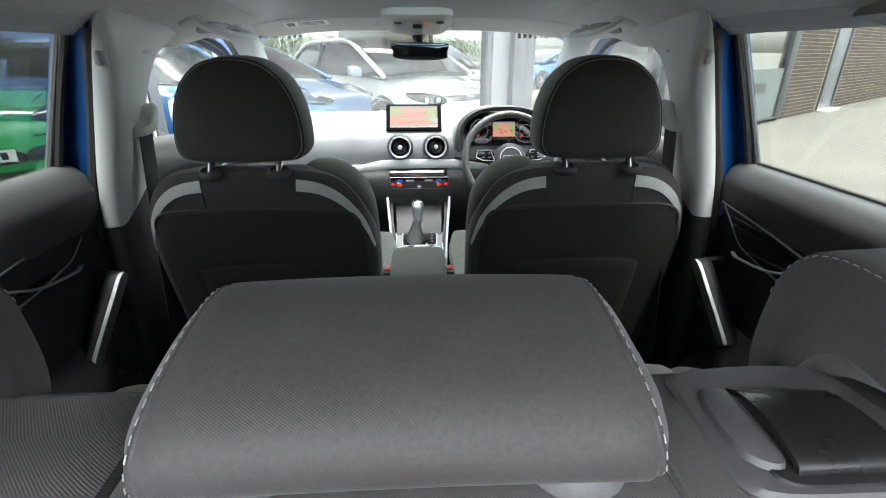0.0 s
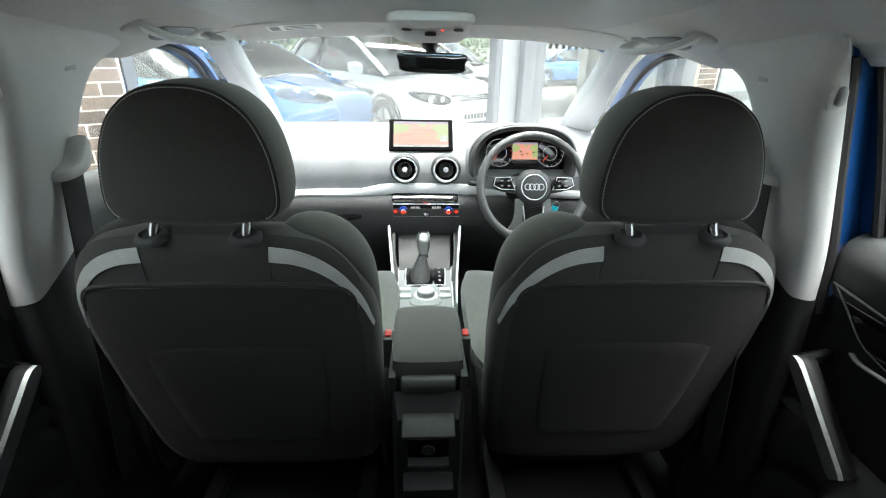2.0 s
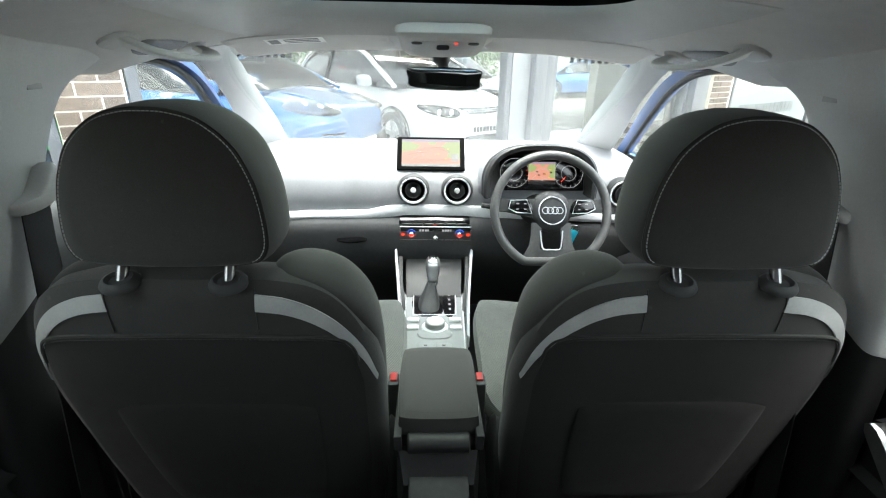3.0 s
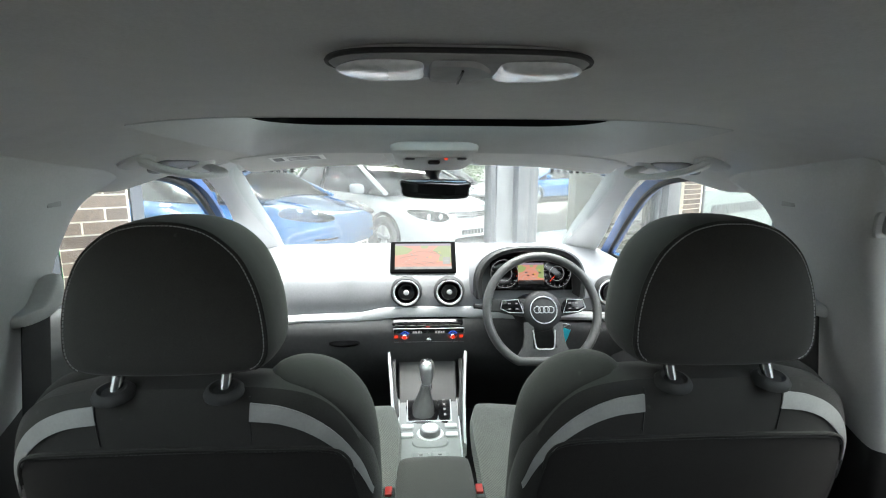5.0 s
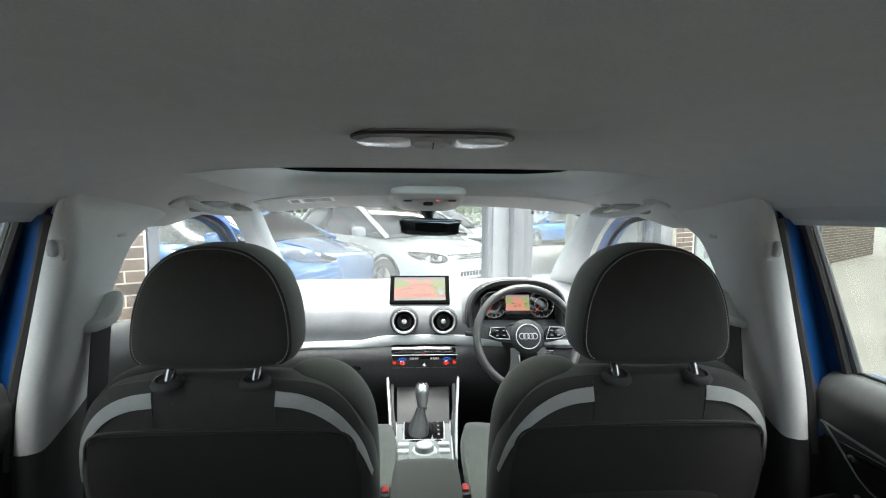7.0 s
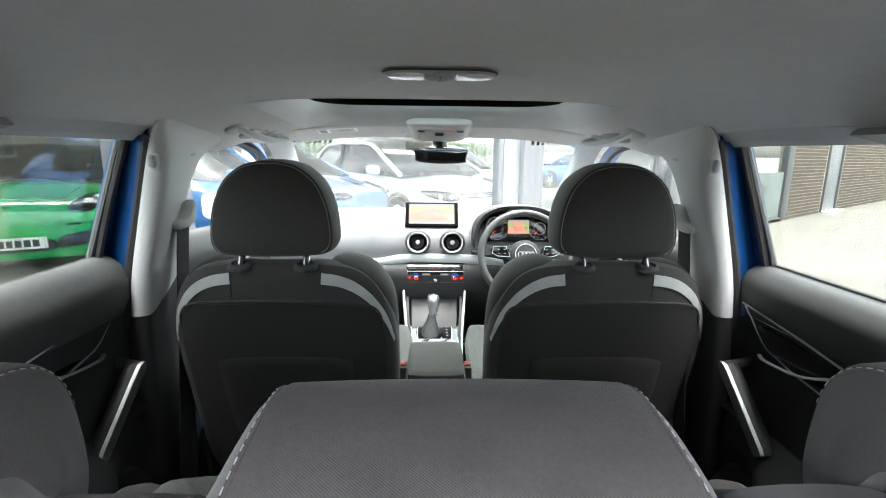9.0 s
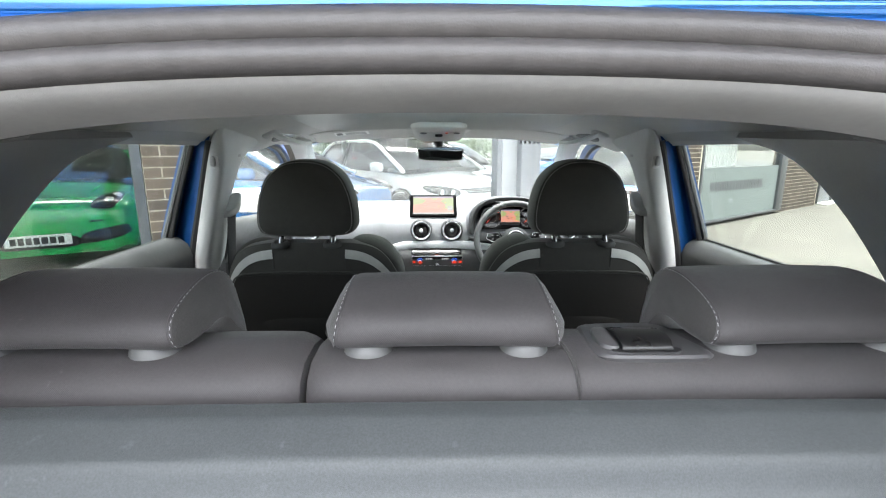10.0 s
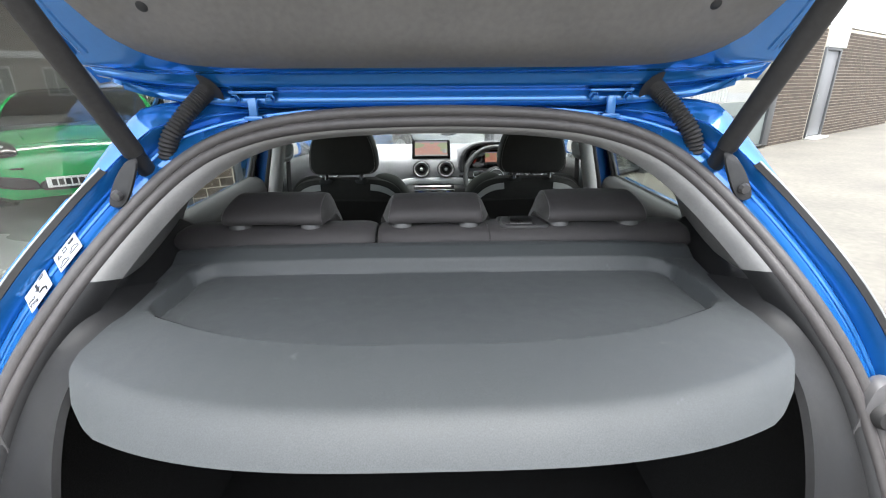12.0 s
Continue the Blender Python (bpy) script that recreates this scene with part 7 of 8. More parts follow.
slab("fascia", -16, 4.6, 0.05, 0.32, 3.0, 3.3, "frame_grey", "grey metal fascia over the showroom glass", "fascia")


def glazing(name, a0, a1, z0, z1, label, out=0.0):
    """A shop window: frame members all round and one large pane."""
    t = thing(name, label, "shop window", tuple(wp((a0 + a1) / 2, out, z0)), kind="structure")
    m = wall_m(0, out)
    for x0, x1, y0, y1, nm in ((a0, a0 + 0.06, z0, z1, "window_frame"), (a1 - 0.06, a1, z0, z1, "window_frame"), (a0 + 0.06, a1 - 0.06, z0, z0 + 0.05, "window_sill"), (a0 + 0.06, a1 - 0.06, z1 - 0.06, z1, "window_head")):
        part(nm, moved(box(x0, x1, -0.05, 0.05, y0, y1, 0.004), m), "frame_grey", t)
    p = part("pane", moved(box(a0 + 0.06, a1 - 0.06, -0.005, 0.005, z0 + 0.05, z1 - 0.06, 0), m), "showroom_glass", t, "clear shop window pane")
    p.visible_shadow = False
    return t


glazing("window_1", -2.12, 0.86, 0.05, 3.0, "large clear showroom window in a grey frame")
glazing("window_2", 1.42, 4.10, 0.05, 3.0, "large clear showroom window in a grey frame")
gs = thing("window_9", "showroom side glazing in grey frames", "shop window", tuple(wp(4.5, -3, 0)), kind="structure")
for o in (0.35, 3.1, 5.9):
    part("window_frame", moved(box(4.47, 4.57, o, o + 0.07, 0.05, 3.3, 0.004), wall_m(0)), "frame_grey", gs)
for o in (0.42, 3.17):
    part("pane", moved(box(4.515, 4.525, o, o + 2.68, 0.05, 3.3, 0), wall_m(0)), "showroom_glass", gs).visible_shadow = False
glazing("window_3", -6.4, -2.48, 0.05, 3.0, "large clear showroom window before a green car")
glazing("window_4", -10.4, -6.4, 0.05, 3.0, "large clear showroom window in a grey frame")
for i in range(2):
    glazing("window_%d" % (5 + i), -1.8 + 3.2 * i, 1.4 + 3.2 * i, 0.5, 3.3, "rear showroom window towards the street", -10.5)
po = thing("showroom_post", "grey steel post between the showroom windows", "post", tuple(wp(1.2, 0, 0)), kind="structure")
part("pale_panel", moved(box(0.87, 1.10, -0.05, 0.05, 0.05, 3.0, 0.004), wall_m(0)), "post_grey", po, "pale grey narrow infill panel")
part("dark_face", moved(box(1.10, 1.26, -0.12, 0.06, 0.05, 3.0, 0.006), wall_m(0)), "frame_grey", po, "dark grey steel face")
part("light_face", moved(box(1.26, 1.41, -0.08, 0.06, 0.05, 3.0, 0.006), wall_m(0)), "frame_grey", po, "mid grey aluminium face")
cp = thing("corner_post", "dark grey steel corner post of the showroom", "post", tuple(wp(4.5, 0, 0)), kind="structure")
part("shaft", moved(box(4.10, 4.45, -0.15, 0.1, 0.0, 3.1, 0.006), wall_m(0)), "frame_grey", cp)
# the side building: frosted glass, door
sg = thing("window_8", "frosted side window with dark lettering bars", "shop window", tuple(wp(7.1, 0, 0)), kind="structure")
for x0, x1, z0, z1 in ((5.40, 5.46, 0.06, 2.6), (8.80, 9.12, 0.06, 2.6), (5.46, 8.80, 0.06, 0.10), (5.46, 8.80, 2.54, 2.6)):
    part("window_frame", moved(box(x0, x1, -0.06, 0.06, z0, z1, 0.004), wall_m(0)), "frame_grey", sg)
part("pane", moved(box(5.46, 8.80, -0.005, 0.005, 0.10, 2.54, 0), wall_m(0)), "showroom_glass", sg).visible_shadow = False
part("frosted_film", moved(box(5.465, 8.795, -0.012, -0.008, 0.105, 1.02, 0), wall_m(0)), "frost", sg, "pale frosted film")
part("lettering_bars", moved(bars([0.16, 0.16, 0.16, 0.03, 0.09, 0.12, 0.08, 0.12, 0.13, 0.12, 0.08, 0.03, 0.11, 0.12, 0.2], 0.17, 5.86, 0.60, 0.003, 0.20), wall_m(0) @ Matrix.Translation((0, -0.013, 0))), "frame_grey", sg, "dark grey bars of lettering")
slab("wall_side_inner", 6.3, 9.2, -3.2, -3.0, 0.0, 2.6, "white_plain", "pale wall inside the side building", "wall")
slab("floor_side", 4.6, 9.2, -3.0, -0.1, -0.05, 0.05, "tile", "tiled floor of the side building", "floor")
slab("ceiling_side", 4.6, 19.2, -6.0, 0.0, 2.66, 2.8, "white_plain", "flat roof of the side building", "ceiling")
for k in range(14):
    bl = part("blind_slat", moved(box(6.2 + 0.13 * k, 6.31 + 0.13 * k, 0.5, 0.504, 1.0, 2.5, 0), wall_m(0)), "white_plain")
    tagged(bl, "pale vertical blind slat behind glass", "window blind", "vertical blind slats")
sd = thing("door_1", "closed grey steel side door with a pale step", "door", tuple(wp(12.0, 0, 0)), kind="structure")
part("door_frame", moved(box(11.46, 11.56, -0.04, 0.1, 0.04, 2.16, 0.004), wall_m(0)), "frame_grey", sd)
part("door_frame", moved(box(12.50, 12.60, -0.04, 0.1, 0.04, 2.16, 0.004), wall_m(0)), "frame_grey", sd)
part("door_head", moved(box(11.56, 12.50, -0.04, 0.1, 2.10, 2.16, 0.004), wall_m(0)), "frame_grey", sd)
part("leaf", moved(box(11.565, 12.495, 0.0, 0.05, 0.06, 2.095, 0.004), wall_m(0)), mat("mid_grey_door_paint", (0.17, 0.175, 0.185), 0.5, vary=0.04, scale=20), sd)
part("door_handle", moved(box(11.64, 11.67, -0.04, 0.0, 0.95, 1.1, 0.006), wall_m(0)), "alu", sd)
part("step", moved(box(11.5, 12.56, -0.22, 0.0, 0.0, 0.05, 0.01), wall_m(0)), "white_plain", sd)
part("overdoor", moved(box(11.5, 12.8, -0.05, 0.1, 2.17, 2.64, 0.004), wall_m(0)), "white_plain", sd, "white panel over the door")


LAMP = glow("white_lamp", (1.0, 0.98, 0.94), 88.0)


# ---------------------------------------------------------------- vehicles
def vehicle(name, label, paint, at, turn, L=4.26, W=1.79, H=1.48, nose=0.72, belt=0.95, bon=0.98, wind=1.35, roof0=2.0, roof1=3.5, tail=0.9, ground=0.16, lamp="hatch", glass="privacy", plate=True):
    """A parked car; its front is at y = 0 and its tail at y = L in its own axes."""
    t = new(name)
    hw = W / 2
    P = []
    rows = [(0.0, 0.62, 0.30, nose - 0.12), (0.03, 0.72, 0.22, nose - 0.03), (0.12, 0.84, 0.18, nose + 0.02), (0.35, 0.94, ground, nose + 0.08), (0.8, 0.985, ground, nose + 0.17), (bon + 0.2, 1.0, ground, belt), (2.2, 1.0, ground, belt + 0.02), (L - 1.0, 1.0, ground, belt + 0.04), (L - 0.35, 0.97, ground + 0.04, tail + 0.08), (L - 0.1, 0.9, 0.25, tail + 0.02), (L, 0.78, 0.36, tail - 0.1)]
    rings = []
    for y, k, zb, zt in rows:
        w = hw * k
        h = zt - zb
        half = [(0.0, zb), (w * 0.8, zb), (w * 0.96, zb + 0.10 * h), (w, zb + 0.35 * h), (w * 0.995, zb + 0.68 * h), (w * 0.97, zb + 0.84 * h), (w * 0.90, zb + 0.945 * h), (w * 0.72, zb + 0.985 * h), (w * 0.36, zt + 0.012)]
        rings.append([(x, y, z) for x, z in half] + [(0, y, zt + 0.022)] + [(-x, y, z) for x, z in half[:0:-1]])
    dense = []
    cols = [smooth_line([r[i] for r in rings], 4) for i in range(len(rings[0]))]
    for j in range(len(cols[0])):
        dense.append([c[j] for c in cols])
    under_list = [part("body", loft(dense), paint, None)]
    # cabin: glass core, painted roof and pillars
    secs = [(wind - 0.45, 0.80, belt + 0.01, 0.02), (wind, 0.80, belt + 0.02, (H - belt) * 0.52), (roof0, 0.76, belt + 0.03, H - belt - 0.03), ((roof0 + roof1) / 2, 0.75, belt + 0.04, H - belt - 0.04), (roof1, 0.735, belt + 0.05, H - belt - 0.075), (L - 0.35, 0.74, belt + 0.05, 0.20), (L - 0.2, 0.74, belt, 0.03)]
    cab = []
    for y, kr, zb, h in secs:
        wb = hw * 0.93
        wr = hw * (kr if h > 0.25 else 0.86)
        half = [(wb, zb - 0.05), (wb * 0.99, zb), (wr + (wb - wr) * 0.35, zb + h * 0.65), (wr, zb + h * 0.93), (wr * 0.8, zb + h), (0.0, zb + h + 0.02)]
        cab.append([(x, y, z) for x, z in half] + [(-x, y, z) for x, z in half[-2::-1]])
    cols = [smooth_line([r[i] for r in cab], 4) for i in range(len(cab[0]))]
    cabd = [[c[j] for c in cols] for j in range(len(cols[0]))]
    under_list.append(part("windows", loft(cabd), glass, None, "dark tinted windows"))
    top = []
    for y, w, z in ((roof0 - 0.10, 0.72, H - 0.035), (roof0 + 0.05, 0.75, H - 0.005), ((roof0 + roof1) / 2, 0.755, H + 0.012), (roof1, 0.74, H - 0.012), (roof1 + 0.12, 0.70, H - 0.05)):
        top.append([(hw * w * u, y - 0.05 * u * u * (1 if y < 2.5 else -1), z - 0.055 * abs(u) ** 3) for u in [-1.04 + 0.13 * i for i in range(17)]])
    bm = loft(top, False, False)
    bm = thicken(bm, 0.02)
    under_list.append(part("roof", bm, paint, None))
    for s in (-1, 1):
        a = [(s * hw * 0.95, wind - 0.5, belt + 0.0), (s * hw * 0.90, wind, belt + (H - belt) * 0.45), (s * hw * 0.80, roof0 - 0.05, H - 0.07), (s * hw * 0.785, (roof0 + roof1) / 2, H - 0.045), (s * hw * 0.77, roof1, H - 0.08), (s * hw * 0.87, L - 0.42, belt + 0.2), (s * hw * 0.93, L - 0.3, belt)]
        under_list.append(part("pillar", tube(a, 0.042, 8, 6, squash=0.7), paint, None))
        under_list.append(part("pillar", tube([(s * hw * 0.95, (roof0 + roof1) / 2 + 0.1, belt), (s * hw * 0.80, (roof0 + roof1) / 2 + 0.05, H - 0.07)], 0.035, 8), "gloss_black", None))
        mi = part("wing_mirror", pillow(outline_fn([(-0.11, -0.07), (0.08, -0.07), (0.12, 0.0), (0.09, 0.07), (-0.09, 0.06)], 24), (0, 0), 0.06, 0.10, 3, 5, lambda u, v, w: (s * (hw + 0.10 + u * 0.9), wind + 0.05 - w, belt + 0.06 + v)), paint, None)
        under_list.append(mi)
        for wy in (0.86, L - 0.88):
            wh = part("wheel", lathe([(0.001, 0.02), (0.19, 0.02), (0.2, 0.055), (0.215, 0.07), (0.29, 0.075), (0.315, 0.05), (0.318, -0.12), (0.001, -0.12)], Matrix.Translation((s * (hw - 0.045), wy, 0.318)) @ Matrix.Rotation(radians(90 * s), 4, "Y"), 32), "tyre", None, "black tyre")
            under_list.append(wh)
            m = Matrix.Translation((s * (hw - 0.02), wy, 0.318)) @ Matrix.Rotation(radians(90 * s), 4, "Y")
            rimb = lathe([(0.001, 0.03), (0.04, 0.035), (0.06, 0.02), (0.06, 0.0), (0.001, 0.0)], m, 20)
            for k in range(5):
                join(rimb, moved(box(0.04, 0.2, -0.025, 0.025, 0.0, 0.03, 0.006), m @ Matrix.Rotation(k * 2 * math.pi / 5, 4, "Z")))
            under_list.append(part("rim", rimb, "alu", None, "five-spoke alloy rim"))
            arch = tube([(s * (hw * 0.985), wy + 0.355 * math.cos(a), 0.318 + 0.355 * math.sin(a)) for a in [math.pi * i / 16 for i in range(17)]], 0.03, 8)
            under_list.append(part("wheel_arch", arch, "gloss_black", None))
        if lamp == "hatch":
            lo = outline_fn([(0.42, nose - 0.09), (0.6, nose - 0.115), (0.80, nose - 0.05), (0.84, nose + 0.04), (0.62, nose + 0.03), (0.44, nose - 0.02)], 36)
            wl_ = lambda u, v, w: (s * u * W / 1.79, 0.02 + 0.32 * (u / 0.85) ** 6 - w + (v - nose) * 0.25, v)
            hl = part("headlamp", pillow(lo, (0.62, nose - 0.04), 0.03, 0.035, 3, 5, wl_), "gloss_black", None, "dark headlamp with bright inserts")
            under_list.append(hl)
            for q in (0.56, 0.70):
                under_list.append(part("lamp_reflector", lathe([(0.001, 0.012), (0.03, 0.01), (0.04, 0.0), (0.001, 0)], Matrix.Translation(wl_(q, nose - 0.045, 0.04)) @ Matrix.Rotation(radians(90), 4, "X"), 16), "lens", None))
        else:
            lo = outline_fn([(0.44, nose - 0.12), (0.60, nose - 0.16), (0.75, nose - 0.08), (0.79, nose + 0.06), (0.68, nose + 0.14), (0.52, nose + 0.06)], 36)
            wl_ = lambda u, v, w: (s * u, 0.17 + 0.25 * (u / 0.8) ** 4 + (v - nose) * 1.4 + w * 0.5, nose + 0.03 + (v - nose) * 0.45 - 0.04 * (u / 0.8) ** 6 - w * 0.85)
            under_list.append(part("headlamp", pillow(lo, (0.64, nose - 0.02), 0.045, 0.03, 2.6, 6, wl_), "gloss_black", None, "dark oval headlamp"))
            for q, z in ((0.60, nose - 0.05), (0.67, nose + 0.02)):
                under_list.append(part("lamp_reflector", lathe([(0.001, 0.012), (0.03, 0.01), (0.045, 0.0), (0.001, 0)], Matrix.Translation(wl_(q, z, -0.043)) @ Matrix.Rotation(radians(35), 4, "X"), 16), "lens", None))
            ink = outline_fn([(0.36, 0.30), (0.74, 0.36), (0.76, 0.44), (0.70, 0.47), (0.40, 0.42), (0.33, 0.36)], 36)
            under_list.append(part("air_intake", pillow(ink, (0.55, 0.38), 0.02, 0.05, 4, 5, lambda u, v, w: (s * u, 0.35 * (u / 0.846) ** 8 - 0.005 - w * 0.6, v)), "black_plastic", None, "black bumper intake"))
            under_list.append(part("side_light", tube([(s * u, 0.35 * (u / 0.846) ** 8 + 0.0, 0.515 + 0.03 * u) for u in (0.42, 0.52, 0.62, 0.72)], 0.012, 8), "gloss_black", None))
        tl = outline_fn([(0.55, tail - 0.06), (0.8, tail - 0.06), (0.82, tail + 0.06), (0.58, tail + 0.05)], 24)
        under_list.append(part("tail_lamp", pillow(tl, (0.68, tail), 0.03, 0.03, 3, 5, lambda u, v, w: (s * u, L - 0.04 - 0.18 * (u / 0.8) ** 4 + w, v)), "red_lens", None, "red tail lamp"))
    if lamp == "hatch":
        gr = outline_fn([(-0.46, nose - 0.075), (0, nose - 0.085), (0.46, nose - 0.075), (0.47, nose - 0.01), (0, nose - 0.005), (-0.47, nose - 0.01)], 40)
        under_list.append(part("grille", pillow(gr, (0, nose - 0.045), 0.01, 0.02, 6, 4, lambda u, v, w: (u, 0.0 + 0.10 * (u / 0.5) ** 2 - w, v)), "gloss_black", None, "black slatted grille"))
        for z in (nose - 0.03, nose - 0.055):
            under_list.append(part("grille_bar", tube([(u, -0.022 + 0.10 * (u / 0.5) ** 2, z) for u in [-0.44 + 0.08 * i for i in range(12)]], 0.006, 6), "chrome", None))
        under_list.append(part("emblem", tube([(0.05 * math.cos(a), -0.03, nose - 0.04 + 0.05 * math.sin(a)) for a in [2 * math.pi * i / 24 for i in range(24)]], 0.008, 6, closed=True), "chrome", None, "plain chrome ring"))
        lg = outline_fn([(-0.62, 0.24), (0, 0.23), (0.62, 0.24), (0.66, 0.33), (0, 0.36), (-0.66, 0.33)], 40)
        under_list.append(part("lower_grille", pillow(lg, (0, 0.29), 0.01, 0.02, 5, 4, lambda u, v, w: (u, -0.0 + 0.20 * (abs(u) / 0.7) ** 3 - w, v)), "black_plastic", None, "black lower grille"))
    else:
        lg = outline_fn([(-0.30, 0.29), (0, 0.28), (0.30, 0.29), (0.29, 0.385), (0, 0.40), (-0.29, 0.385)], 36)
        under_list.append(part("lower_intake", pillow(lg, (0, 0.34), 0.01, 0.03, 5, 4, lambda u, v, w: (u, 0.35 * (abs(u) / 0.846) ** 8 - w, v)), "black_plastic", None, "black centre intake"))
        under_list.append(part("bonnet_crest", box(-0.03, 0.03, 0.28, 0.36, nose + 0.052, nose + 0.062, 0.003), "red_lens", None, "small plain badge"))
        for s in (-1, 1):
            under_list.append(part("bonnet_crease", tube([(s * 0.34, 0.12, nose + 0.0), (s * 0.48, 0.6, nose + 0.14), (s * 0.58, 1.1, belt - 0.02)], 0.008, 6, 6), paint, None))
    if plate:
        pz = 0.44 if lamp == "hatch" else 0.37
        under_list.append(part("number_plate", box(-0.26, 0.26, -0.05, -0.035, pz - 0.055, pz + 0.055, 0.004), "plate", None, "white number plate"))
        under_list.append(part("plate_bars", moved(bars([0.045] * 4 + [0.05] * 3, 0.066, -0.215, pz - 0.033, 0.003, 0.22), Matrix.Translation((0, -0.051, 0))), "ink", None))
    under(t, under_list)
    t.matrix_basis = pose(*at, 0, 0, turn)
    return tagged(t, label, "car")


def park(a, back, z=0.05):
    """A spot in the showroom: a metres along the front, nose back metres behind the glass."""
    p = wp(a, -back, z)
    return (p.x, p.y, p.z)


TURN = math.degrees(WA)
for k in range(3):
    cl = thing("ceiling_light", "long white ceiling light of the showroom", "ceiling light", tuple(wp(-9 + 5.0 * k, -4.5, 3.25)), group="showroom ceiling lights")
    part("housing", moved(box(-10.2 + 5.0 * k, -5.8 + 5.0 * k, 4.4, 4.6, 3.24, 3.3, 0.005), wall_m(0)), "white_plain", cl)
    part("diffuser", moved(box(-10.15 + 5.0 * k, -5.85 + 5.0 * k, 4.42, 4.58, 3.225, 3.24, 0.004), wall_m(0)), LAMP, cl, "glowing white diffuser")
vehicle("white_hatchback", "white hatchback parked nose to the showroom glass", "white", park(1.95, 1.55), TURN + 3)
vehicle("dark_hatchback", "black hatchback parked inside the showroom", "dark_paint", park(4.95 - 0.75, 4.2), TURN - 6)
vehicle("green_sports_car", "bright green low sports car behind showroom glass", "green", park(-3.28, 2.15, 0.08), TURN - 5, L=4.38, W=1.80, H=1.28, nose=0.70, belt=0.86, bon=1.05, wind=1.75, roof0=2.25, roof1=2.9, tail=0.85, ground=0.13, lamp="oval")
vehicle("blue_coupe", "blue coupe standing on the street behind the showroom", "blue", tuple(wp(11.2, -9.9, 0.006)), TURN - 90, L=4.5, W=1.82, H=1.40, roof0=2.1, roof1=3.1)
vehicle("blue_small_car", "small pale blue car with round headlamps in the showroom", "pale_blue", park(0.25, 1.75), TURN + 35, L=3.65, W=1.68, H=1.40, nose=0.78, belt=0.93, bon=0.9, wind=1.25, roof0=1.75, roof1=3.1, tail=0.9, lamp="oval")
vehicle("silver_saloon", "silver saloon parked across the road", "silver_paint", tuple(wp(10.5, 15.5, 0.006)), TURN + 90, L=4.5, W=1.78, H=1.44, roof0=2.0, roof1=3.1, belt=0.93, tail=0.95)


# ---------------------------------------------------------------- terrace across the road
def house(a, label):
    t = thing("terraced_house", label, "house", tuple(wp(a, 30, 0)), group="terraced houses")
    m = wall_m(0)
    part("wall", moved(box(a - 4, a + 4, -36, -28, 0, 6.0, 0), m), "roof_tile", t, "brown brick front")
    part("roof", loft([[m @ Vector((x, y, z)) for x, y, z in ((a + s * 4, -36.3, 5.9), (a + s * 4, -27.7, 5.9), (a + s * 4, -32, 9.2))] for s in (-1, 1)]), "tyre", t, "dark slate roof")
    for x in (-2.4, 0.2, 2.5):
        for z in (0.9, 3.6):
            w = part("window", moved(box(a + x - 0.7, a + x + 0.7, -28.03, -27.9, z, z + 1.4, 0.01), m), "white_plain", t, "white framed window")
            for k in (-1, 0, 1):
                part("pane", moved(box(a + x - 0.19 + k * 0.44, a + x + 0.19 + k * 0.44, -27.92, -27.88, z + 0.12, z + 1.3, 0), m), "gloss_black", w)
    part("porch_band", moved(box(a - 4, a + 4, -28.02, -27.85, 2.7, 3.0, 0), m), "white_plain", t)
    return t


for k in range(4):
    house(-4 + 8.0 * k, "brown terraced house with white framed windows")


# ---------------------------------------------------------------- hedge and trees behind the showroom
def leaves(n, spread, seed, size):
    """Many small leaf clumps, each a few crossed blades."""
    rnd = random.Random(seed)
    vs, fs = [], []
    for _ in range(n):
        c = Vector(spread(rnd))
        for _ in range(3):
            d = Vector((rnd.gauss(0, 1), rnd.gauss(0, 1), rnd.gauss(0, 1))).normalized()
            e = d.cross(Vector((rnd.gauss(0, 1), rnd.gauss(0, 1), rnd.gauss(0, 1)))).normalized()
            L_ = size * rnd.uniform(0.6, 1.4)
            k = len(vs)
            vs += [c - d * L_, c + e * L_ * 0.4, c + d * L_, c - e * L_ * 0.4]
            fs.append((k, k + 1, k + 2, k + 3))
    me = bpy.data.meshes.new("leaves")
    me.from_pydata([tuple(v) for v in vs], [], fs)
    me.materials.append(M["leaf"])
    return me


hd = new("hedge", leaves(5000, lambda r: tuple(wp(r.uniform(-9, 26), -27 + r.uniform(-0.8, 0.8), r.uniform(0.1, 2.0 + 0.4 * r.random()))), 3, 0.16))
tagged(hd, "dense green hedge along the far side of the street", "hedge", kind="stuff")


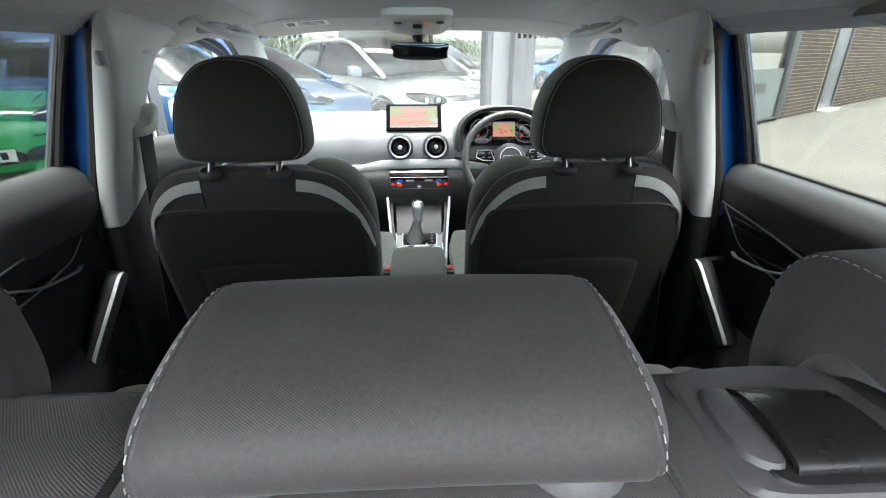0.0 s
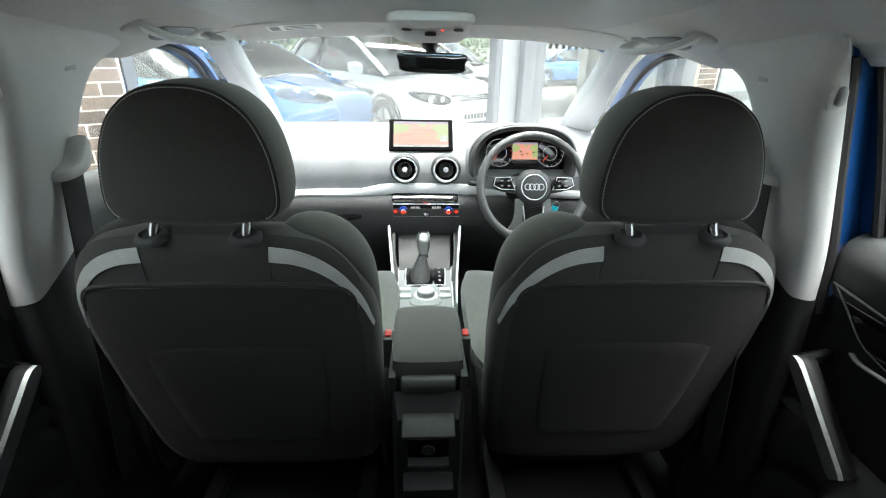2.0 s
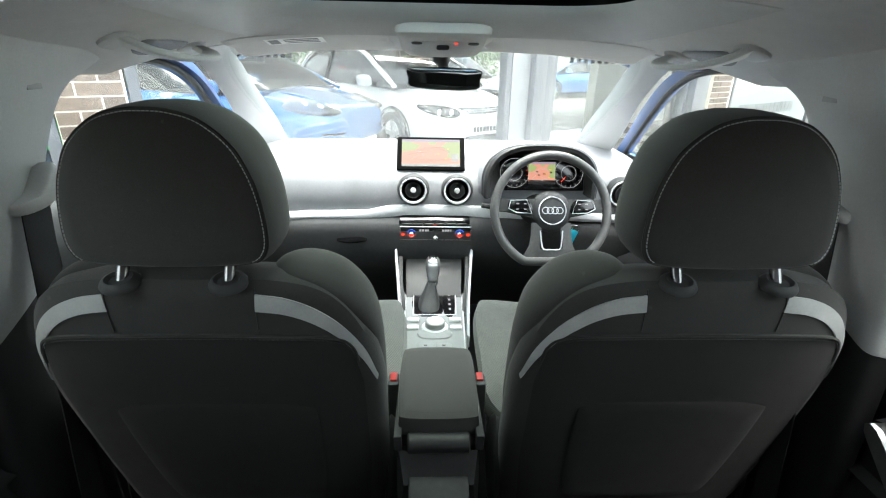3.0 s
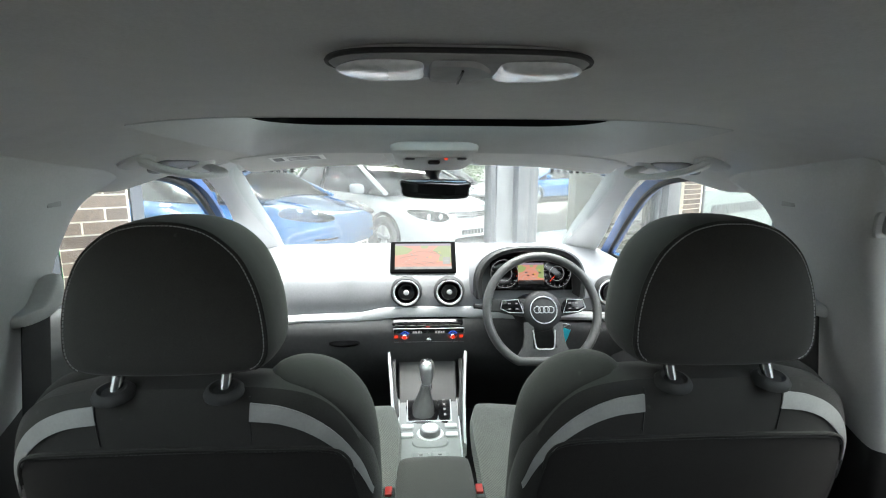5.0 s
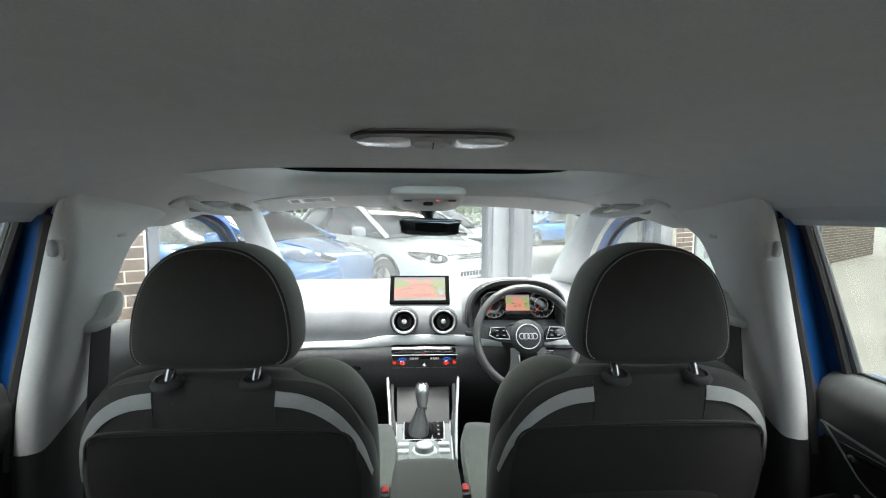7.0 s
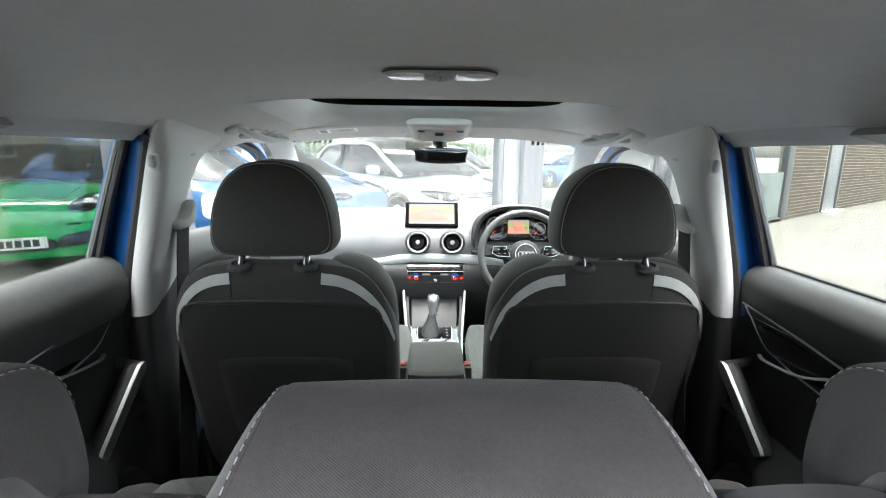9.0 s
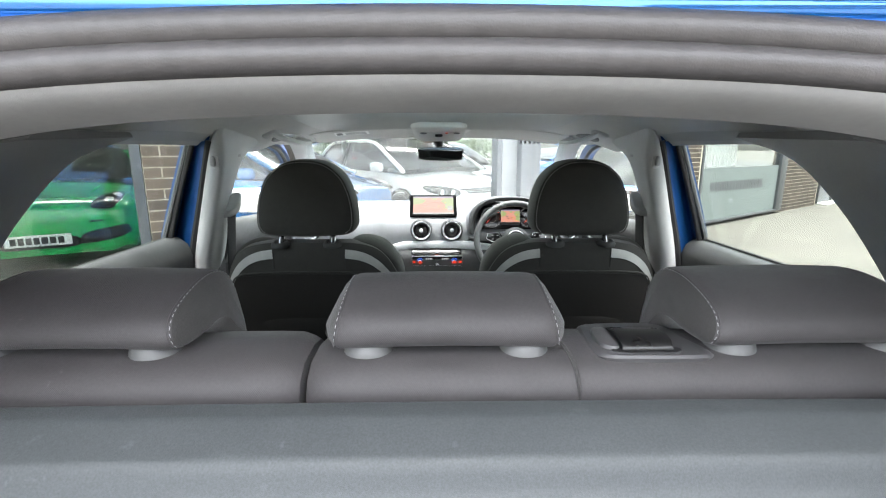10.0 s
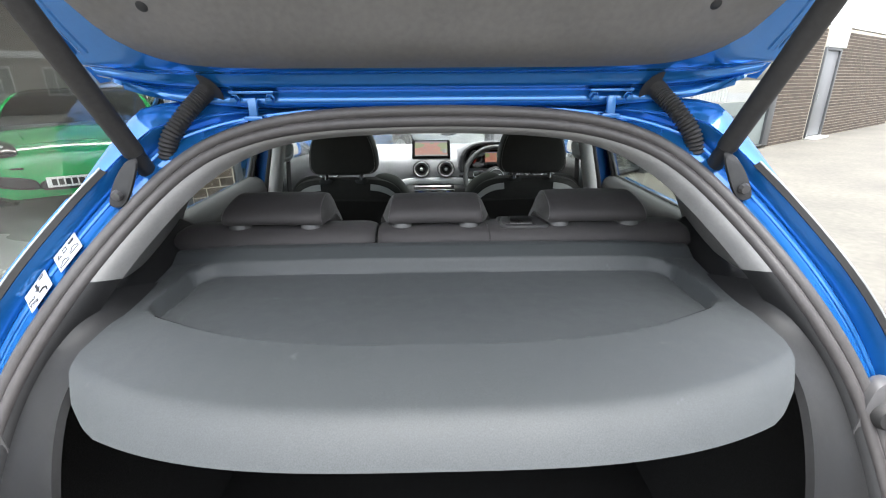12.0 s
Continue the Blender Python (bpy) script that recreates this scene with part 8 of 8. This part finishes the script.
def tree(a, o, h, seed, n, label):
    rnd = random.Random(seed)
    base = wp(a, o, 0)
    t = thing("tree", label, "tree", tuple(base), group="street trees")
    bm = tube([base, base + Vector((0.1, 0, h * 0.3)), base + Vector((0.05, 0.1, h * 0.6))], [0.22, 0.16, 0.10], 10, 4)
    tips = []
    for k in range(26):
        a0 = rnd.uniform(0, 6.28)
        z0 = h * rnd.uniform(0.25, 0.6)
        r = h * rnd.uniform(0.18, 0.36)
        p = base + Vector((0.06, 0.04, z0))
        q = p + Vector((r * 0.5 * math.cos(a0), r * 0.5 * math.sin(a0), h * 0.13))
        e = p + Vector((r * math.cos(a0), r * math.sin(a0), h * rnd.uniform(0.2, 0.36)))
        tube([p, q, e], [0.06, 0.04, 0.015], 6, 3, bm=bm)
        tips.append(e)
        for _ in range(4):
            f2 = q.lerp(e, rnd.random())
            tube([f2, f2 + Vector((rnd.gauss(0, 0.5), rnd.gauss(0, 0.5), rnd.uniform(0.2, 0.8)))], [0.02, 0.006], 5, bm=bm)
    part("trunk", bm, "bark", t, "bare forked trunk and limbs")
    if n:
        cr = new("crown", leaves(n, lambda r: tuple(r.choice(tips) + Vector((r.gauss(0, 0.5), r.gauss(0, 0.5), r.gauss(0, 0.45)))), seed, 0.14))
        cr.parent = t
        cr.matrix_parent_inverse = t.matrix_basis.inverted()
    return t


tree(2.0, -29, 7.5, 5, 500, "nearly bare street tree with thin branches")
tree(9.0, -30, 8.0, 6, 2600, "leafy street tree behind the hedge")
tree(16.0, -29, 7.0, 7, 2400, "leafy street tree behind the hedge")


# ---------------------------------------------------------------- brickwork
BL, BH, BD, JT = 0.215, 0.065, 0.10, 0.010


def brick_mesh(l, name="brick"):
    bm = box(0, l, -0.006, BD, 0, BH, 0)
    me = bpy.data.meshes.new(name)
    bm.to_mesh(me)
    bm.free()
    me.materials.append(M["brick"])
    return me


BRICKS = {"full": brick_mesh(BL), "half": brick_mesh((BL - JT) / 2)}


def courses(a0, a1, z0, z1):
    """Stretcher bond: yields kind, a, z of every brick."""
    z, row = z0, 0
    half = (BL - JT) / 2
    while z + BH <= z1 + 0.001:
        a = a0
        if row % 2:
            yield "half", a, z
            a += half + JT
        while a + BL <= a1 + 0.004:
            yield "full", a, z
            a += BL + JT
        if a + half <= a1 + 0.004:
            yield "half", a, z
        z += BH + JT
        row += 1


def brick_wall(name, a0, a1, z0, z1, out, label, limit):
    core = part(name, moved(box(a0 - 0.004, a1 + 0.004, 0.0, 0.22, z0, z1 + 0.005, 0), wall_m(0, out)), "mortar", smooth=False)
    tagged(core, label, "brick wall", kind="structure")
    rest_v, rest_f = [], []
    n = 0
    for kind, a, z in sorted(courses(a0, a1, z0 + JT, z1), key=lambda b: (b[1] > limit)):
        rnd = random.Random(int(a * 977 + z * 7919))
        m = wall_m(a, out + rnd.uniform(-0.002, 0.002), z)
        if a <= limit and n < 300:
            ob = new("brick", BRICKS[kind])
            ob.parent = core
            ob.matrix_basis = m
            n += 1
        else:
            k = len(rest_v)
            rest_v += [tuple(m @ v.co) for v in BRICKS[kind].vertices]
            rest_f += [tuple(i + k for i in p.vertices) for p in BRICKS[kind].polygons]
    if rest_v:
        me = bpy.data.meshes.new("far_bricks")
        me.from_pydata(rest_v, [], rest_f)
        me.materials.append(M["brick"])
        ob = new("brickwork", me)
        ob.parent = core
        tagged(ob, kind="stuff")


brick_wall("wall_pier_1", -2.47, -2.135, 0.0, 3.0, 0.04, "dark brown brick pier with pale mortar joints", 99)
brick_wall("wall_pier_2", 4.78, 5.39, 0.0, 2.62, 0.04, "brown brick pier beside frosted glass", 99)
brick_wall("wall_side_1", 9.14, 11.44, 0.0, 2.62, 0.0, "brown brick wall beside the steel door", 10.7)
brick_wall("wall_side_2", 12.62, 19.0, 0.0, 2.62, 0.0, "long brown brick wall with pale mortar joints", 14.2)
